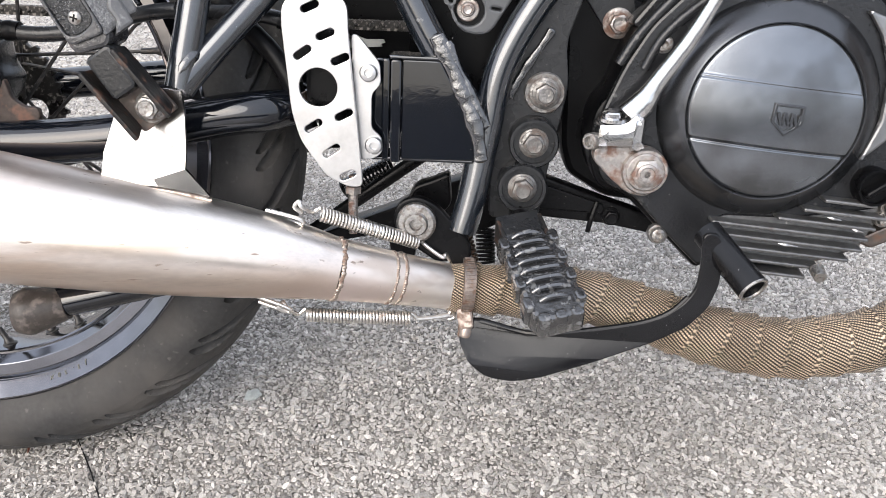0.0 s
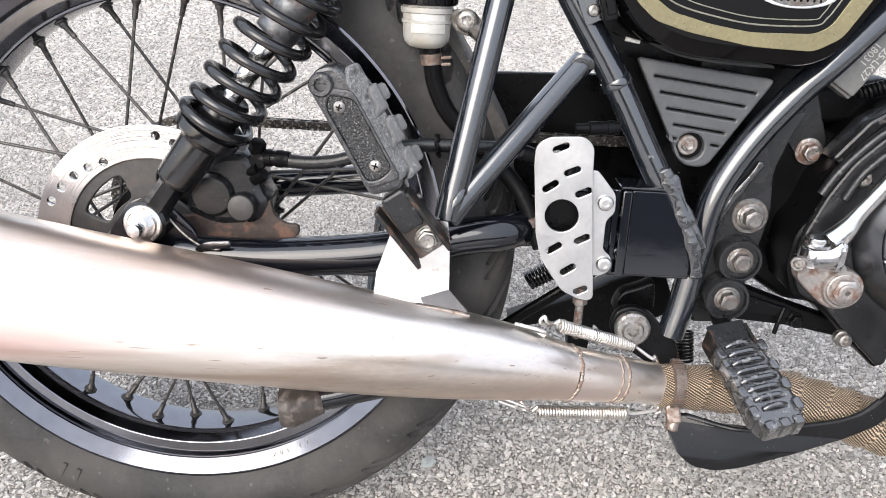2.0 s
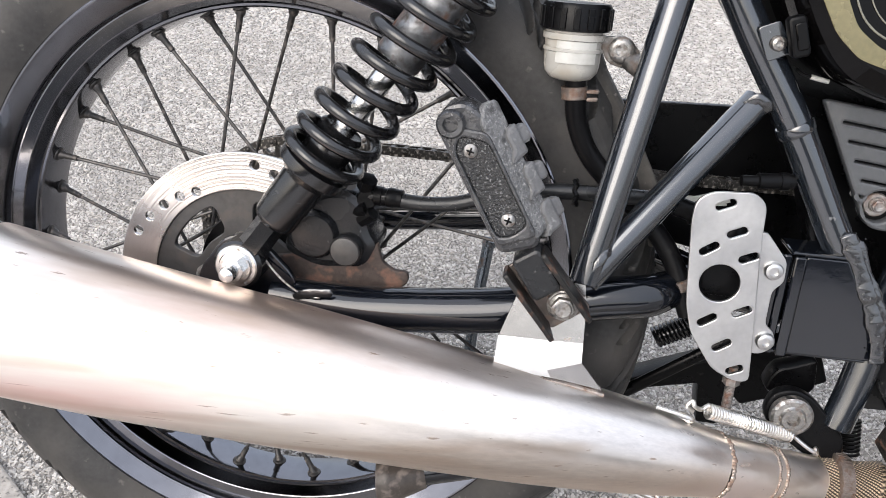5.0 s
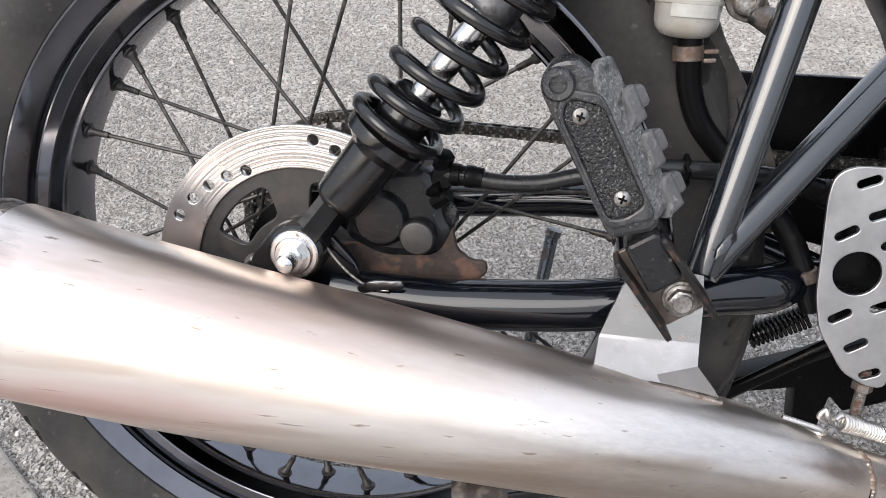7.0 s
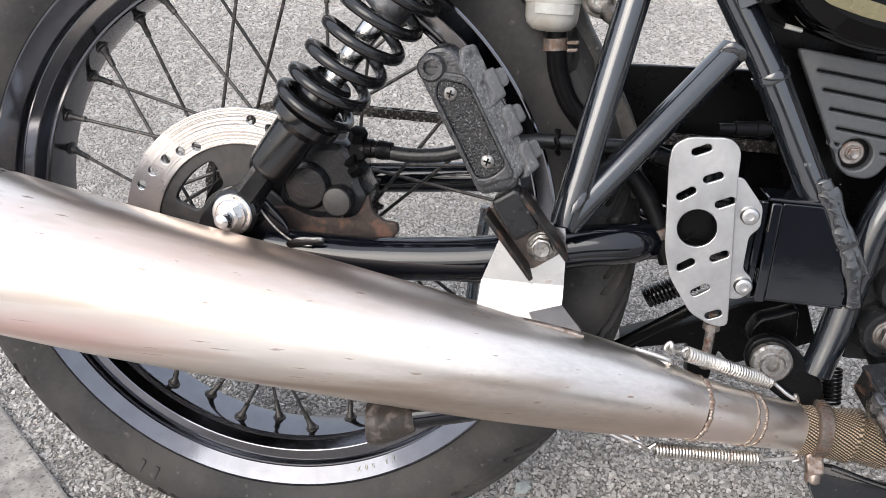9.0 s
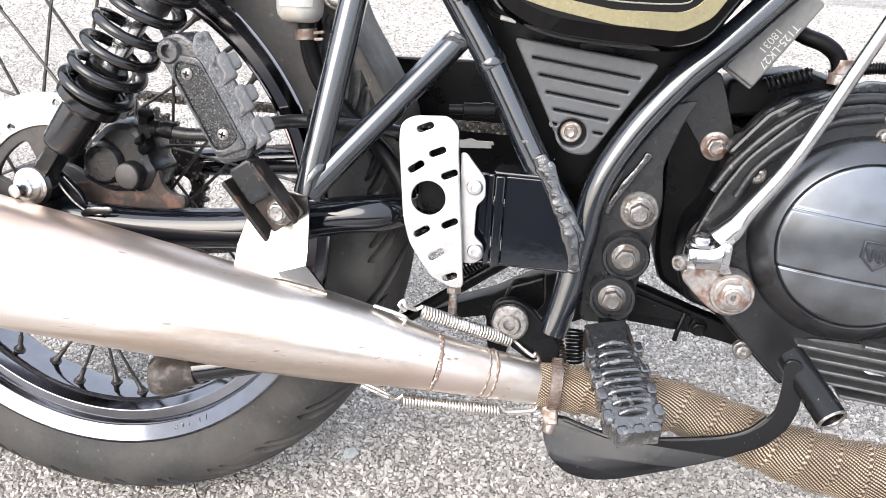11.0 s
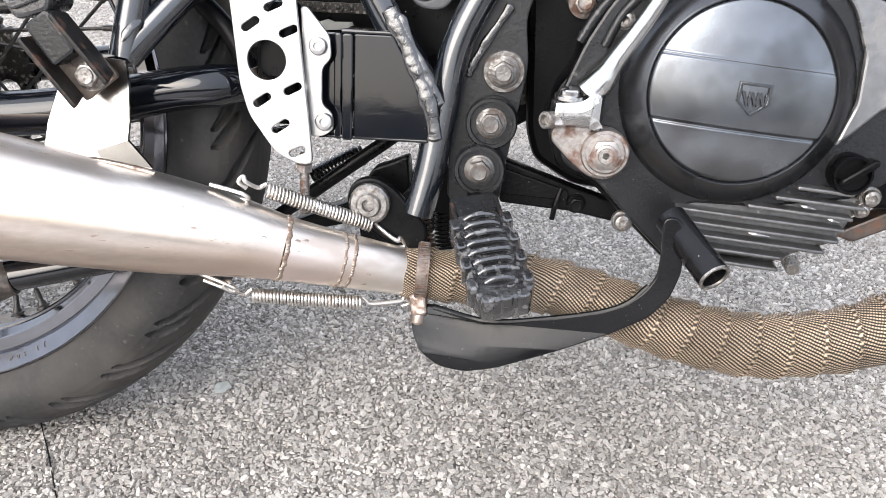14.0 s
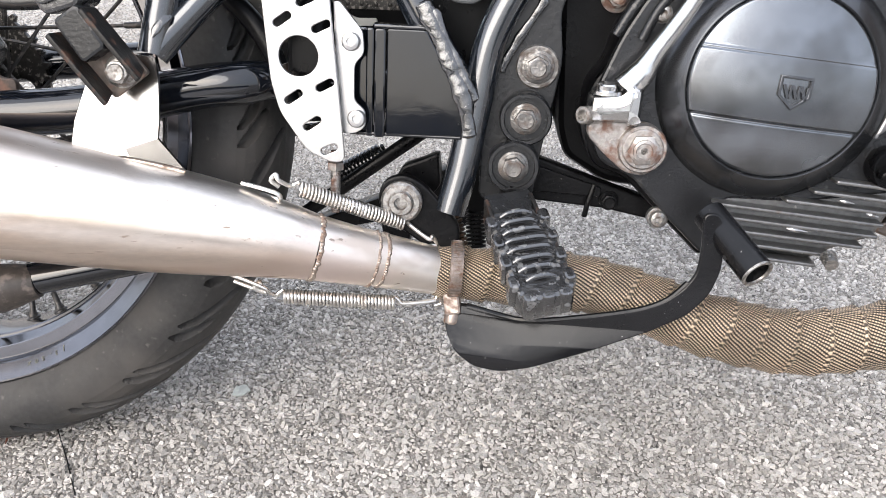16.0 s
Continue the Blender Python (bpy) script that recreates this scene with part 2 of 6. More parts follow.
def asphalt():
    """Rolled stone chippings: each chip its own grey, dark gaps between, pale worn patches."""
    m = bpy.data.materials.new("worn_grey_asphalt")
    m.use_nodes = True
    nt = m.node_tree
    add, link, b = nt.nodes.new, nt.links.new, nt.nodes["Principled BSDF"]
    tc = add("ShaderNodeTexCoord")
    warp = add("ShaderNodeTexNoise")
    warp.inputs["Scale"].default_value = 110
    link(tc.outputs["Object"], warp.inputs["Vector"])
    off = add("ShaderNodeVectorMath")
    off.operation = "MULTIPLY_ADD"
    off.inputs[1].default_value = (0.0065, 0.0065, 0.0)
    link(warp.outputs["Color"], off.inputs[0])
    link(tc.outputs["Object"], off.inputs[2])

    def node(kind, scale, feature=None):
        n = add(kind)
        n.inputs["Scale"].default_value = scale
        if feature:
            n.feature = feature
        link(off.outputs[0], n.inputs["Vector"])
        return n

    def rng(sock, lo, hi, a, c):
        r = add("ShaderNodeMapRange")
        for k, v in enumerate((lo, hi, a, c)):
            r.inputs[k + 1].default_value = v
        link(sock, r.inputs[0])
        return r.outputs[0]

    def mix(fac, a, c, mode="MIX"):
        x = add("ShaderNodeMixRGB")
        x.blend_type = mode
        for sock, v in zip(x.inputs, (fac, a, c)):
            if isinstance(v, float):
                sock.default_value = v
            elif isinstance(v, tuple):
                sock.default_value = (*v, 1)
            else:
                link(v, sock)
        return x.outputs[0]

    chips, gaps = node("ShaderNodeTexVoronoi", 185), node("ShaderNodeTexVoronoi", 185, "DISTANCE_TO_EDGE")
    big, fine, patch, worm = node("ShaderNodeTexVoronoi", 62), node("ShaderNodeTexNoise", 520), node("ShaderNodeTexNoise", 5), node("ShaderNodeTexNoise", 210)
    sep = add("ShaderNodeSeparateColor")
    link(chips.outputs["Color"], sep.inputs[0])
    tone = add("ShaderNodeValToRGB")
    tone.color_ramp.elements[0].color, tone.color_ramp.elements[1].color = (0.21, 0.197, 0.18, 1), (0.58, 0.545, 0.50, 1)
    for pos, c in ((0.35, (0.34, 0.320, 0.295, 1)), (0.75, (0.45, 0.422, 0.39, 1))):
        tone.color_ramp.elements.new(pos).color = c
    link(sep.outputs[0], tone.inputs[0])
    sepb = add("ShaderNodeSeparateColor")
    link(big.outputs["Color"], sepb.inputs[0])
    col = mix(rng(sepb.outputs[1], 0.88, 0.92, 0.0, 0.5), tone.outputs[0], (0.58, 0.56, 0.53))
    worm.inputs["Detail"].default_value = 3.0
    link(tc.outputs["Object"], worm.inputs["Vector"])
    col = mix(rng(gaps.outputs["Distance"], 0.0, 0.10, 0.80, 0.0), col, (0.06, 0.056, 0.052))
    col = mix(rng(worm.outputs["Fac"], 0.36, 0.48, 0.60, 0.0), col, (0.075, 0.070, 0.064))
    col = mix(rng(worm.outputs["Fac"], 0.58, 0.70, 0.0, 0.35), col, (0.62, 0.585, 0.54))
    col = mix(1.0, col, rng(fine.outputs["Fac"], 0.3, 0.7, 0.62, 1.38), "MULTIPLY")
    col = mix(1.0, col, rng(patch.outputs["Fac"], 0.3, 0.7, 0.82, 1.22), "MULTIPLY")
    link(col, b.inputs["Base Color"])
    b.inputs["Roughness"].default_value = 0.8
    h1 = mix(0.25, mix(0.6, rng(gaps.outputs["Distance"], 0.0, 0.35, 0.0, 1.0), rng(worm.outputs["Fac"], 0.35, 0.62, 0.0, 1.0)), fine.outputs["Fac"])
    bump = add("ShaderNodeBump")
    bump.inputs["Strength"].default_value, bump.inputs["Distance"].default_value = 1.0, 0.0040
    link(h1, bump.inputs["Height"])
    link(bump.outputs[0], b.inputs["Normal"])
    return m


def woven_wrap():
    """Woven strip: rows of slanting bronze strands with dark gaps, running round the pipe."""
    m = bpy.data.materials.new("bronze_woven_wrap")
    m.use_nodes = True
    nt = m.node_tree
    add, link, b = nt.nodes.new, nt.links.new, nt.nodes["Principled BSDF"]
    uv, sway, shift, xy = add("ShaderNodeTexCoord"), add("ShaderNodeTexNoise"), add("ShaderNodeVectorMath"), add("ShaderNodeSeparateXYZ")
    sway.inputs["Scale"].default_value = 60
    link(uv.outputs["Object"], sway.inputs["Vector"])
    shift.operation, shift.inputs[1].default_value = "MULTIPLY_ADD", (0.0030, 0.0022, 0)
    link(sway.outputs["Color"], shift.inputs[0])
    link(uv.outputs["UV"], shift.inputs[2])
    link(shift.outputs[0], xy.inputs[0])

    def calc(op, a, c=0.0):
        n = add("ShaderNodeMath")
        n.operation = op
        for sock, v in zip(n.inputs, (a, c)):
            if isinstance(v, float):
                sock.default_value = v
            else:
                link(v, sock)
        return n.outputs[0]

    def rng(sock, lo, hi, a, c):
        n = add("ShaderNodeMapRange")
        for k, v in enumerate((lo, hi, a, c)):
            n.inputs[k + 1].default_value = v
        link(sock, n.inputs[0])
        return n.outputs[0]

    slant = calc("ADD", calc("MULTIPLY", xy.outputs[0], 2 * math.pi * 58 / 0.1496), calc("MULTIPLY", xy.outputs[1], -2 * math.pi / 0.0050))
    twill = calc("ADD", calc("MULTIPLY", xy.outputs[0], 2 * math.pi * 29 / 0.1496), calc("MULTIPLY", xy.outputs[1], 2 * math.pi / 0.0025))
    strand = rng(calc("SINE", slant), -0.95, 0.45, 0.0, 1.0)
    weft = rng(calc("SINE", twill), -1.0, 0.2, 0.50, 1.0)
    # the sewn edge of each turn stands out as a chain of pale stitches
    lap = calc("FRACT", calc("DIVIDE", xy.outputs[1], 0.026))
    chain_edge = calc("MULTIPLY", rng(lap, 0.84, 0.89, 0.0, 1.0), rng(lap, 0.94, 0.98, 1.0, 0.0))
    stitch = rng(calc("SINE", calc("MULTIPLY", xy.outputs[0], 2 * math.pi * 30 / 0.1496)), -0.6, 0.4, 0.10, 0.85)
    body = calc("MULTIPLY", weft, strand)
    high = calc("ADD", calc("MULTIPLY", body, calc("SUBTRACT", 1.0, chain_edge)), calc("MULTIPLY", chain_edge, stitch))
    soot = add("ShaderNodeTexNoise")
    soot.inputs["Scale"].default_value = 26
    link(uv.outputs["Object"], soot.inputs["Vector"])
    tone = add("ShaderNodeValToRGB")
    tone.color_ramp.elements[0].color, tone.color_ramp.elements[1].color = (0.008, 0.006, 0.005, 1), (0.66, 0.51, 0.37, 1)
    tone.color_ramp.elements.new(0.55).color = (0.23, 0.170, 0.115, 1)
    link(calc("MULTIPLY", high, rng(soot.outputs["Fac"], 0.35, 0.7, 0.8, 1.25)), tone.inputs[0])
    link(tone.outputs[0], b.inputs["Base Color"])
    b.inputs["Roughness"].default_value, b.inputs["Metallic"].default_value = 0.45, 0.15
    bump = add("ShaderNodeBump")
    bump.inputs["Strength"].default_value, bump.inputs["Distance"].default_value = 1.0, 0.0012
    link(high, bump.inputs["Height"])
    link(bump.outputs[0], b.inputs["Normal"])
    return m


def turned_disc():
    """Steel worn in rings round the axle."""
    m = material("machined_brake_disc", (0.60, 0.58, 0.565), 0.27, 1.0, [], (60, 0.06), (300, 0.0))
    nt = m.node_tree
    add, link, b = nt.nodes.new, nt.links.new, nt.nodes["Principled BSDF"]
    tc, flat, ln = add("ShaderNodeTexCoord"), add("ShaderNodeVectorMath"), add("ShaderNodeVectorMath")
    flat.operation, ln.operation = "MULTIPLY", "LENGTH"
    flat.inputs[1].default_value = (1, 0, 1)
    link(tc.outputs["Object"], flat.inputs[0])
    link(flat.outputs[0], ln.inputs[0])
    n = add("ShaderNodeTexNoise")
    n.noise_dimensions = "1D"
    n.inputs["Scale"].default_value, n.inputs["Detail"].default_value = 420, 4
    link(ln.outputs["Value"], n.inputs["W"])
    bump = add("ShaderNodeBump")
    bump.inputs["Strength"].default_value, bump.inputs["Distance"].default_value = 0.8, 0.0006
    link(n.outputs["Fac"], bump.inputs["Height"])
    link(bump.outputs[0], b.inputs["Normal"])
    return m


def chip_stone(name, spread):
    """Grey stone, each chip its own tone, with fine grain and broad faint stains."""
    m = bpy.data.materials.new(name)
    m.use_nodes = True
    nt = m.node_tree
    add, link, b = nt.nodes.new, nt.links.new, nt.nodes["Principled BSDF"]
    geo, tc, tone = add("ShaderNodeNewGeometry"), add("ShaderNodeTexCoord"), add("ShaderNodeValToRGB")
    e = tone.color_ramp.elements
    e[0].color, e[1].color = (0.20, 0.188, 0.172, 1), (0.68, 0.645, 0.605, 1)
    for pos, c in ((0.14, (0.32, 0.301, 0.277, 1)), (0.5, (0.420, 0.396, 0.366, 1)), (0.86, (0.505, 0.477, 0.443, 1)), (0.95, (0.59, 0.558, 0.52, 1))):
        e.new(pos).color = c
    for el in e:
        el.color = [m0 + (v - m0) * spread for v, m0 in zip(el.color, (0.42, 0.396, 0.366, 1))]
    link(geo.outputs["Random Per Island"], tone.inputs[0])
    col = tone.outputs[0]
    for scale, detail, lo, hi in ((650, 3, 0.76, 1.24), (34, 4, 0.88, 1.12), (3.5, 4, 0.88, 1.12)):
        nz, r, x = add("ShaderNodeTexNoise"), add("ShaderNodeMapRange"), add("ShaderNodeMixRGB")
        nz.inputs["Scale"].default_value, nz.inputs["Detail"].default_value = scale, detail
        link(tc.outputs["Object"], nz.inputs["Vector"])
        for k, v in enumerate((0.3, 0.7, lo, hi)):
            r.inputs[k + 1].default_value = v
        link(nz.outputs["Fac"], r.inputs[0])
        x.blend_type, x.inputs[0].default_value = "MULTIPLY", 1.0
        link(col, x.inputs[1])
        link(r.outputs[0], x.inputs[2])
        col = x.outputs[0]
    link(col, b.inputs["Base Color"])
    b.inputs["Roughness"].default_value, b.inputs["Specular IOR Level"].default_value = 0.72, 0.3
    return m


SILENCER = stained("silencer_steel_stains_and_reflection", STEEL, [
    ((0.50, 0.34, 0.245), (0.110, -0.140, 0.026), (0.32, 0.12, 0.058), 0.62, 30),
    ((0.62, 0.50, 0.42), (0.080, -0.195, -0.075), (0.20, 0.08, 0.034), 0.42, 40),
    ((0.56, 0.43, 0.34), (0.270, -0.165, -0.088), (0.28, 0.09, 0.045), 0.55, 28),
    ((0.13, 0.11, 0.095), (0.270, -0.170, -0.050), (0.15, 0.06, 0.030), 0.34, 260),
    # pink patch at the rear: reflection of pink paving put into the colour
    ((0.78, 0.54, 0.49), (-0.090, -0.210, -0.040), (0.13, 0.07, 0.026), 0.80, 24),
    ((0.24, 0.22, 0.21), (-0.150, -0.205, 0.015), (0.020, 0.08, 0.045), 0.70, 120),
    ((0.20, 0.17, 0.15), (0.200, -0.175, -0.020), (0.15, 0.06, 0.045), 0.10, 330)])
ASPHALT = asphalt()
CHIPSTONE, FARCHIP = chip_stone("asphalt_chip_stone", 1.0), chip_stone("finer_asphalt_chip_stone", 0.5)
BINDER = material("bitumen_binder_with_grit", (0.20, 0.185, 0.168), 0.85, 0, [((0.36, 0.335, 0.305), 320, 0.56, 0.06), ((0.06, 0.056, 0.052), 170, 0.60, 0.06)], (260, 0.3), (420, 0.9), spec=0.2)
WRAP = woven_wrap()
DISC = turned_disc()
LEAF = material("dead_leaf", (0.22, 0.07, 0.04), 0.7, 0, [], (200, 0.2), (300, 0.3))
FACET = material("worn_grey_casing_alloy", (0.24, 0.24, 0.243), 0.30, 0.8, [((0.22, 0.215, 0.21), 60, 0.62, 0.08)], (120, 0.1), (420, 0.2))
GUARDM = material("chipped_black_guard_paint", (0.007, 0.007, 0.0078), 0.20, 0, [((0.10, 0.095, 0.09), 60, 0.76, 0.05), ((0.32, 0.31, 0.30), 420, 0.73, 0.02)], (120, 0.1), (200, 0.15), spec=0.3)
PANELRUB = material("black_speckled_panel_rubber", (0.008, 0.008, 0.0085), 0.25, 0, [((0.16, 0.16, 0.16), 700, 0.62, 0.03)], (300, 0.2), (620, 1.8), spec=0.6)
FLANGEM = material("dark_rust_edged_steel", (0.016, 0.015, 0.0145), 0.42, 0.2, [((0.11, 0.06, 0.042), 110, 0.62, 0.07)], (260, 0.2), (400, 0.4), spec=0.3)
FLAKE = material("pale_green_grey_stone", (0.42, 0.44, 0.41), 0.7, 0, [((0.33, 0.34, 0.32), 120, 0.58, 0.1)], (260, 0.1), (300, 0.3))
FADED = material("faded_label", (0.46, 0.455, 0.425), 0.3, 0, [((0.38, 0.37, 0.34), 90, 0.6, 0.1)], (200, 0.05), (400, 0.02))
PAVING = material("pale_paving", (0.58, 0.555, 0.54), 0.8, 0, [((0.42, 0.395, 0.38), 12, 0.58, 0.1)], (120, 0.1), (300, 0.4))
CLUTCHRING = material("black_clutch_cover_rim", (0.085, 0.088, 0.094), 0.24, 0.85, [((0.2, 0.19, 0.18), 300, 0.79, 0.015)], (60, 0.08), (500, 0.04), rough_var=0.06)
CASEM = material("worn_black_casing_lacquer", (0.018, 0.0185, 0.020), 0.22, 0.3, [((0.13, 0.125, 0.12), 80, 0.73, 0.06)], (120, 0.12), (420, 0.35), spec=0.5)
CONCRETE = material("dusty_concrete_slab", (0.36, 0.33, 0.295), 0.85, 0, [((0.22, 0.20, 0.18), 50, 0.56, 0.1), ((0.12, 0.11, 0.10), 240, 0.62, 0.05)], (200, 0.2), (300, 0.8))
WALLPAINT = material("grey_reflection_wall", (0.15, 0.15, 0.155), 0.8, 0, [((0.20, 0.19, 0.18), 8, 0.6, 0.1)], (60, 0.1), (120, 0.4))
WALLBRICK = material("brown_reflection_wall", (0.10, 0.075, 0.062), 0.85, 0, [((0.14, 0.11, 0.09), 3, 0.6, 0.1)], (40, 0.12), (90, 0.4))

# ---- building tools ----
AX = {"x": Vector((1, 0, 0)), "y": Vector((0, 1, 0)), "z": Vector((0, 0, 1))}


def V3(p):
    return Vector(p)


def curve_points(pts, steps=8):
    """A smooth line through the given points."""
    p = [V3(q) for q in pts]
    if len(p) < 3 or steps < 2:
        return p
    p = [2 * p[0] - p[1]] + p + [2 * p[-1] - p[-2]]
    out = []
    for i in range(1, len(p) - 2):
        a, b, c, d = p[i - 1 : i + 3]
        for k in range(steps):
            t = k / steps
            out.append(0.5 * (2 * b + (c - a) * t + (2 * a - 5 * b + 4 * c - d) * t * t + (3 * b - a - 3 * c + d) * t ** 3))
    return out + [p[-2]]


class Geo:
    """Vertices and faces of one part, gathered from simple shaped pieces."""

    def __init__(self):
        self.v, self.f = [], []

    def rings(self, rings, closed=True, cap=(True, True), loop=False):
        base, n = len(self.v), len(rings[0])
        for r in rings:
            self.v.extend(tuple(p) for p in r)
        m = len(rings)
        for i in range(m if loop else m - 1):
            j = (i + 1) % m
            for k in range(n if closed else n - 1):
                q = (k + 1) % n
                self.f.append((base + i * n + k, base + i * n + q, base + j * n + q, base + j * n + k))
        if not loop and closed:
            if cap[0]:
                self.f.append(tuple(base + k for k in reversed(range(n))))
            if cap[1]:
                self.f.append(tuple(base + (m - 1) * n + k for k in range(n)))
        return self

    def tube(self, pts, r, seg=16, steps=8, cap=(True, True), flat=1.0, up=None, loop=False):
        """A round rod along a line; r is one radius or one for each given point; flat squeezes it across up."""
        line = curve_points(pts, steps)
        n = len(line)
        rr = [r] * n if isinstance(r, (int, float)) else np.interp(np.linspace(0, len(r) - 1, n), range(len(r)), r).tolist()
        t0 = (line[1] - line[0]).normalized()
        ref = V3(up) if up else (AX["y"] if abs(t0.y) < 0.9 else AX["x"])
        side = t0.cross(ref).normalized()
        out = []
        for i, p in enumerate(line):
            t = (line[min(i + 1, n - 1)] - line[max(i - 1, 0)]).normalized()
            side = (side - t * side.dot(t)).normalized()
            oth = t.cross(side)
            out.append([p + rr[i] * (math.cos(a) * side + flat * math.sin(a) * oth) for a in (2 * math.pi * k / seg for k in range(seg))])
        return self.rings(out, cap=cap, loop=loop)

    def lathe(self, profile, o=(0, 0, 0), axis=(0, -1, 0), seg=32, cap=(True, True), loop=False):
        """A turned piece: profile rows (along, radius), from o along axis."""
        a = V3(axis).normalized()
        s = a.orthogonal().normalized()
        u = a.cross(s)
        o = V3(o)
        return self.rings([[o + a * d + max(r, 1e-5) * (math.cos(w) * s + math.sin(w) * u) for w in (2 * math.pi * k / seg for k in range(seg))] for d, r in profile], cap=cap, loop=loop)

    def hexagon(self, o, axis, across, height, turn=0.0):
        a = V3(axis).normalized()
        s = a.orthogonal().normalized()
        u = a.cross(s)
        o, r, c = V3(o), across / math.sqrt(3), across * 0.04
        ring = lambda d, q: [o + a * d + q * (math.cos(w) * s + math.sin(w) * u) for w in (turn + math.pi / 3 * k for k in range(6))]
        return self.rings([ring(0, r), ring(height - c, r), ring(height, r - 2 * c)])

    def bolt(self, o, axis=(0, -1, 0), across=0.014, height=0.007, washer=0.011, turn=0.2, dome=True):
        a = V3(axis).normalized()
        if washer:
            self.lathe([(0, washer), (0.0016, washer), (0.0022, washer * 0.93)], o, axis, 28)
        o2 = V3(o) + a * (0.002 if washer else 0)
        self.lathe([(0, across * 0.68), (0.0012, across * 0.68), (0.002, across * 0.6)], o2, axis, 24)
        self.hexagon(o2 + a * 0.001, axis, across, height, turn)
        if dome:
            self.lathe([(0, across * 0.44), (0.0008, across * 0.38), (0.0005, across * 0.2)], o2 + a * (height + 0.001), axis, 20)
        return self

    def socket_bolt(self, o, axis=(0, -1, 0), r=0.0055, height=0.005):
        """A round-headed screw with a recessed socket."""
        return self.lathe([(0, r), (height * 0.5, r), (height * 0.85, r * 0.86), (height, r * 0.6), (height, r * 0.45), (height * 0.5, r * 0.42), (height * 0.5, 0)], o, axis, 20)

    def plate(self, outline, thick, o=(0, 0, 0), u=(1, 0, 0), v=(0, 0, 1), bevel=0.0006, holes=(), soft=0):
        """A flat piece with rounded edges: outline in (along u, along v), with holes, centred on the plane through o."""
        cu = bpy.data.curves.new("outline", "CURVE")
        cu.dimensions, cu.fill_mode = "2D", "BOTH"
        cu.extrude, cu.bevel_depth, cu.offset, cu.bevel_resolution = max(thick / 2 - bevel, 1e-5), bevel, -bevel, 1
        for ring in (outline, *holes):
            sp = cu.splines.new("POLY")
            sp.points.add(len(ring) - 1)
            for q, (x, y) in zip(sp.points, ring):
                q.co = (x, y, 0, 1)
            sp.use_cyclic_u = True
        ob = bpy.data.objects.new("outline", cu)
        me = bpy.data.meshes.new_from_object(ob)
        u, v = V3(u).normalized(), V3(v).normalized()
        w, o, base = u.cross(v), V3(o), len(self.v)
        self.v.extend(tuple(o + u * q.co.x + v * q.co.y + w * q.co.z) for q in me.vertices)
        self.f.extend(tuple(base + i for i in p.vertices) for p in me.polygons)
        bpy.data.objects.remove(ob)
        bpy.data.curves.remove(cu)
        bpy.data.meshes.remove(me)
        return self

    def coil(self, p0, p1, radius, wire, turns, seg=10, per=28, flat_ends=0.0, phase=0.0):
        """A wound wire from p0 to p1; flat_ends: how many turns lie close at each end."""
        p0, p1 = V3(p0), V3(p1)
        a = (p1 - p0)
        length = a.length
        a.normalize()
        s = a.orthogonal().normalized()
        u = a.cross(s)
        n = int(turns * per)
        rows = []
        for i in range(n + 1):
            k = i / per
            free = max(turns - 2 * flat_ends, 0.1)
            close = 2.1 * wire
            lead = (length - 2 * flat_ends * close) / free
            d = k * close if k < flat_ends else flat_ends * close + (min(k, turns - flat_ends) - flat_ends) * lead + max(0, k - turns + flat_ends) * close
            w = 2 * math.pi * k + phase
            rows.append(p0 + a * d + radius * (math.cos(w) * s + math.sin(w) * u))
        return self.tube(rows, wire, seg, 1)

    def box(self, c, size, u=(1, 0, 0), v=(0, 0, 1), bevel=0.0015):
        x, y, t = size[0] / 2, size[1] / 2, size[2]
        k = min(bevel, x * 0.9, y * 0.9)
        return self.plate([(-x + k, -y), (x - k, -y), (x, -y + k), (x, y - k), (x - k, y), (-x + k, y), (-x, y - k), (-x, -y + k)], t, c, u, v, min(k, t * 0.45))

    def text(self, body, size, o, u=(1, 0, 0), v=(0, 0, 1), depth=0.0003):
        cu = bpy.data.curves.new("lettering", "FONT")
        cu.body, cu.size, cu.extrude = body, size, depth
        ob = bpy.data.objects.new("lettering", cu)
        me = bpy.data.meshes.new_from_object(ob)
        u, v = V3(u).normalized(), V3(v).normalized()
        w, o, base = u.cross(v), V3(o), len(self.v)
        self.v.extend(tuple(o + u * q.co.x + v * q.co.y + w * q.co.z) for q in me.vertices)
        self.f.extend(tuple(base + i for i in p.vertices) for p in me.polygons)
        bpy.data.objects.remove(ob)
        bpy.data.curves.remove(cu)
        bpy.data.meshes.remove(me)
        return self

    def mesh(self, name, mat, angle=38):
        me = bpy.data.meshes.new(name)
        me.from_pydata(self.v, [], self.f)
        bm = bmesh.new()
        bm.from_mesh(me)
        bmesh.ops.recalc_face_normals(bm, faces=bm.faces)
        bm.to_mesh(me)
        bm.free()
        me.shade_smooth()
        me.set_sharp_from_angle(angle=radians(angle))
        me.materials.append(mat)
        return me


def circle(x, y, r, n=24, start=0.0):
    return [(x + r * math.cos(start + 2 * math.pi * k / n), y + r * math.sin(start + 2 * math.pi * k / n)) for k in range(n)]


def slot(x, y, length, width, turn, n=8):
    """A long hole with round ends, turned by degrees."""
    r, h, a = width / 2, (length - width) / 2, radians(turn)
    pts = [(h + r * math.cos(w), r * math.sin(w)) for w in (-math.pi / 2 + math.pi * k / n for k in range(n + 1))]
    pts += [(-p, -q) for p, q in pts]
    return [(x + p * math.cos(a) - q * math.sin(a), y + p * math.sin(a) + q * math.cos(a)) for p, q in pts]


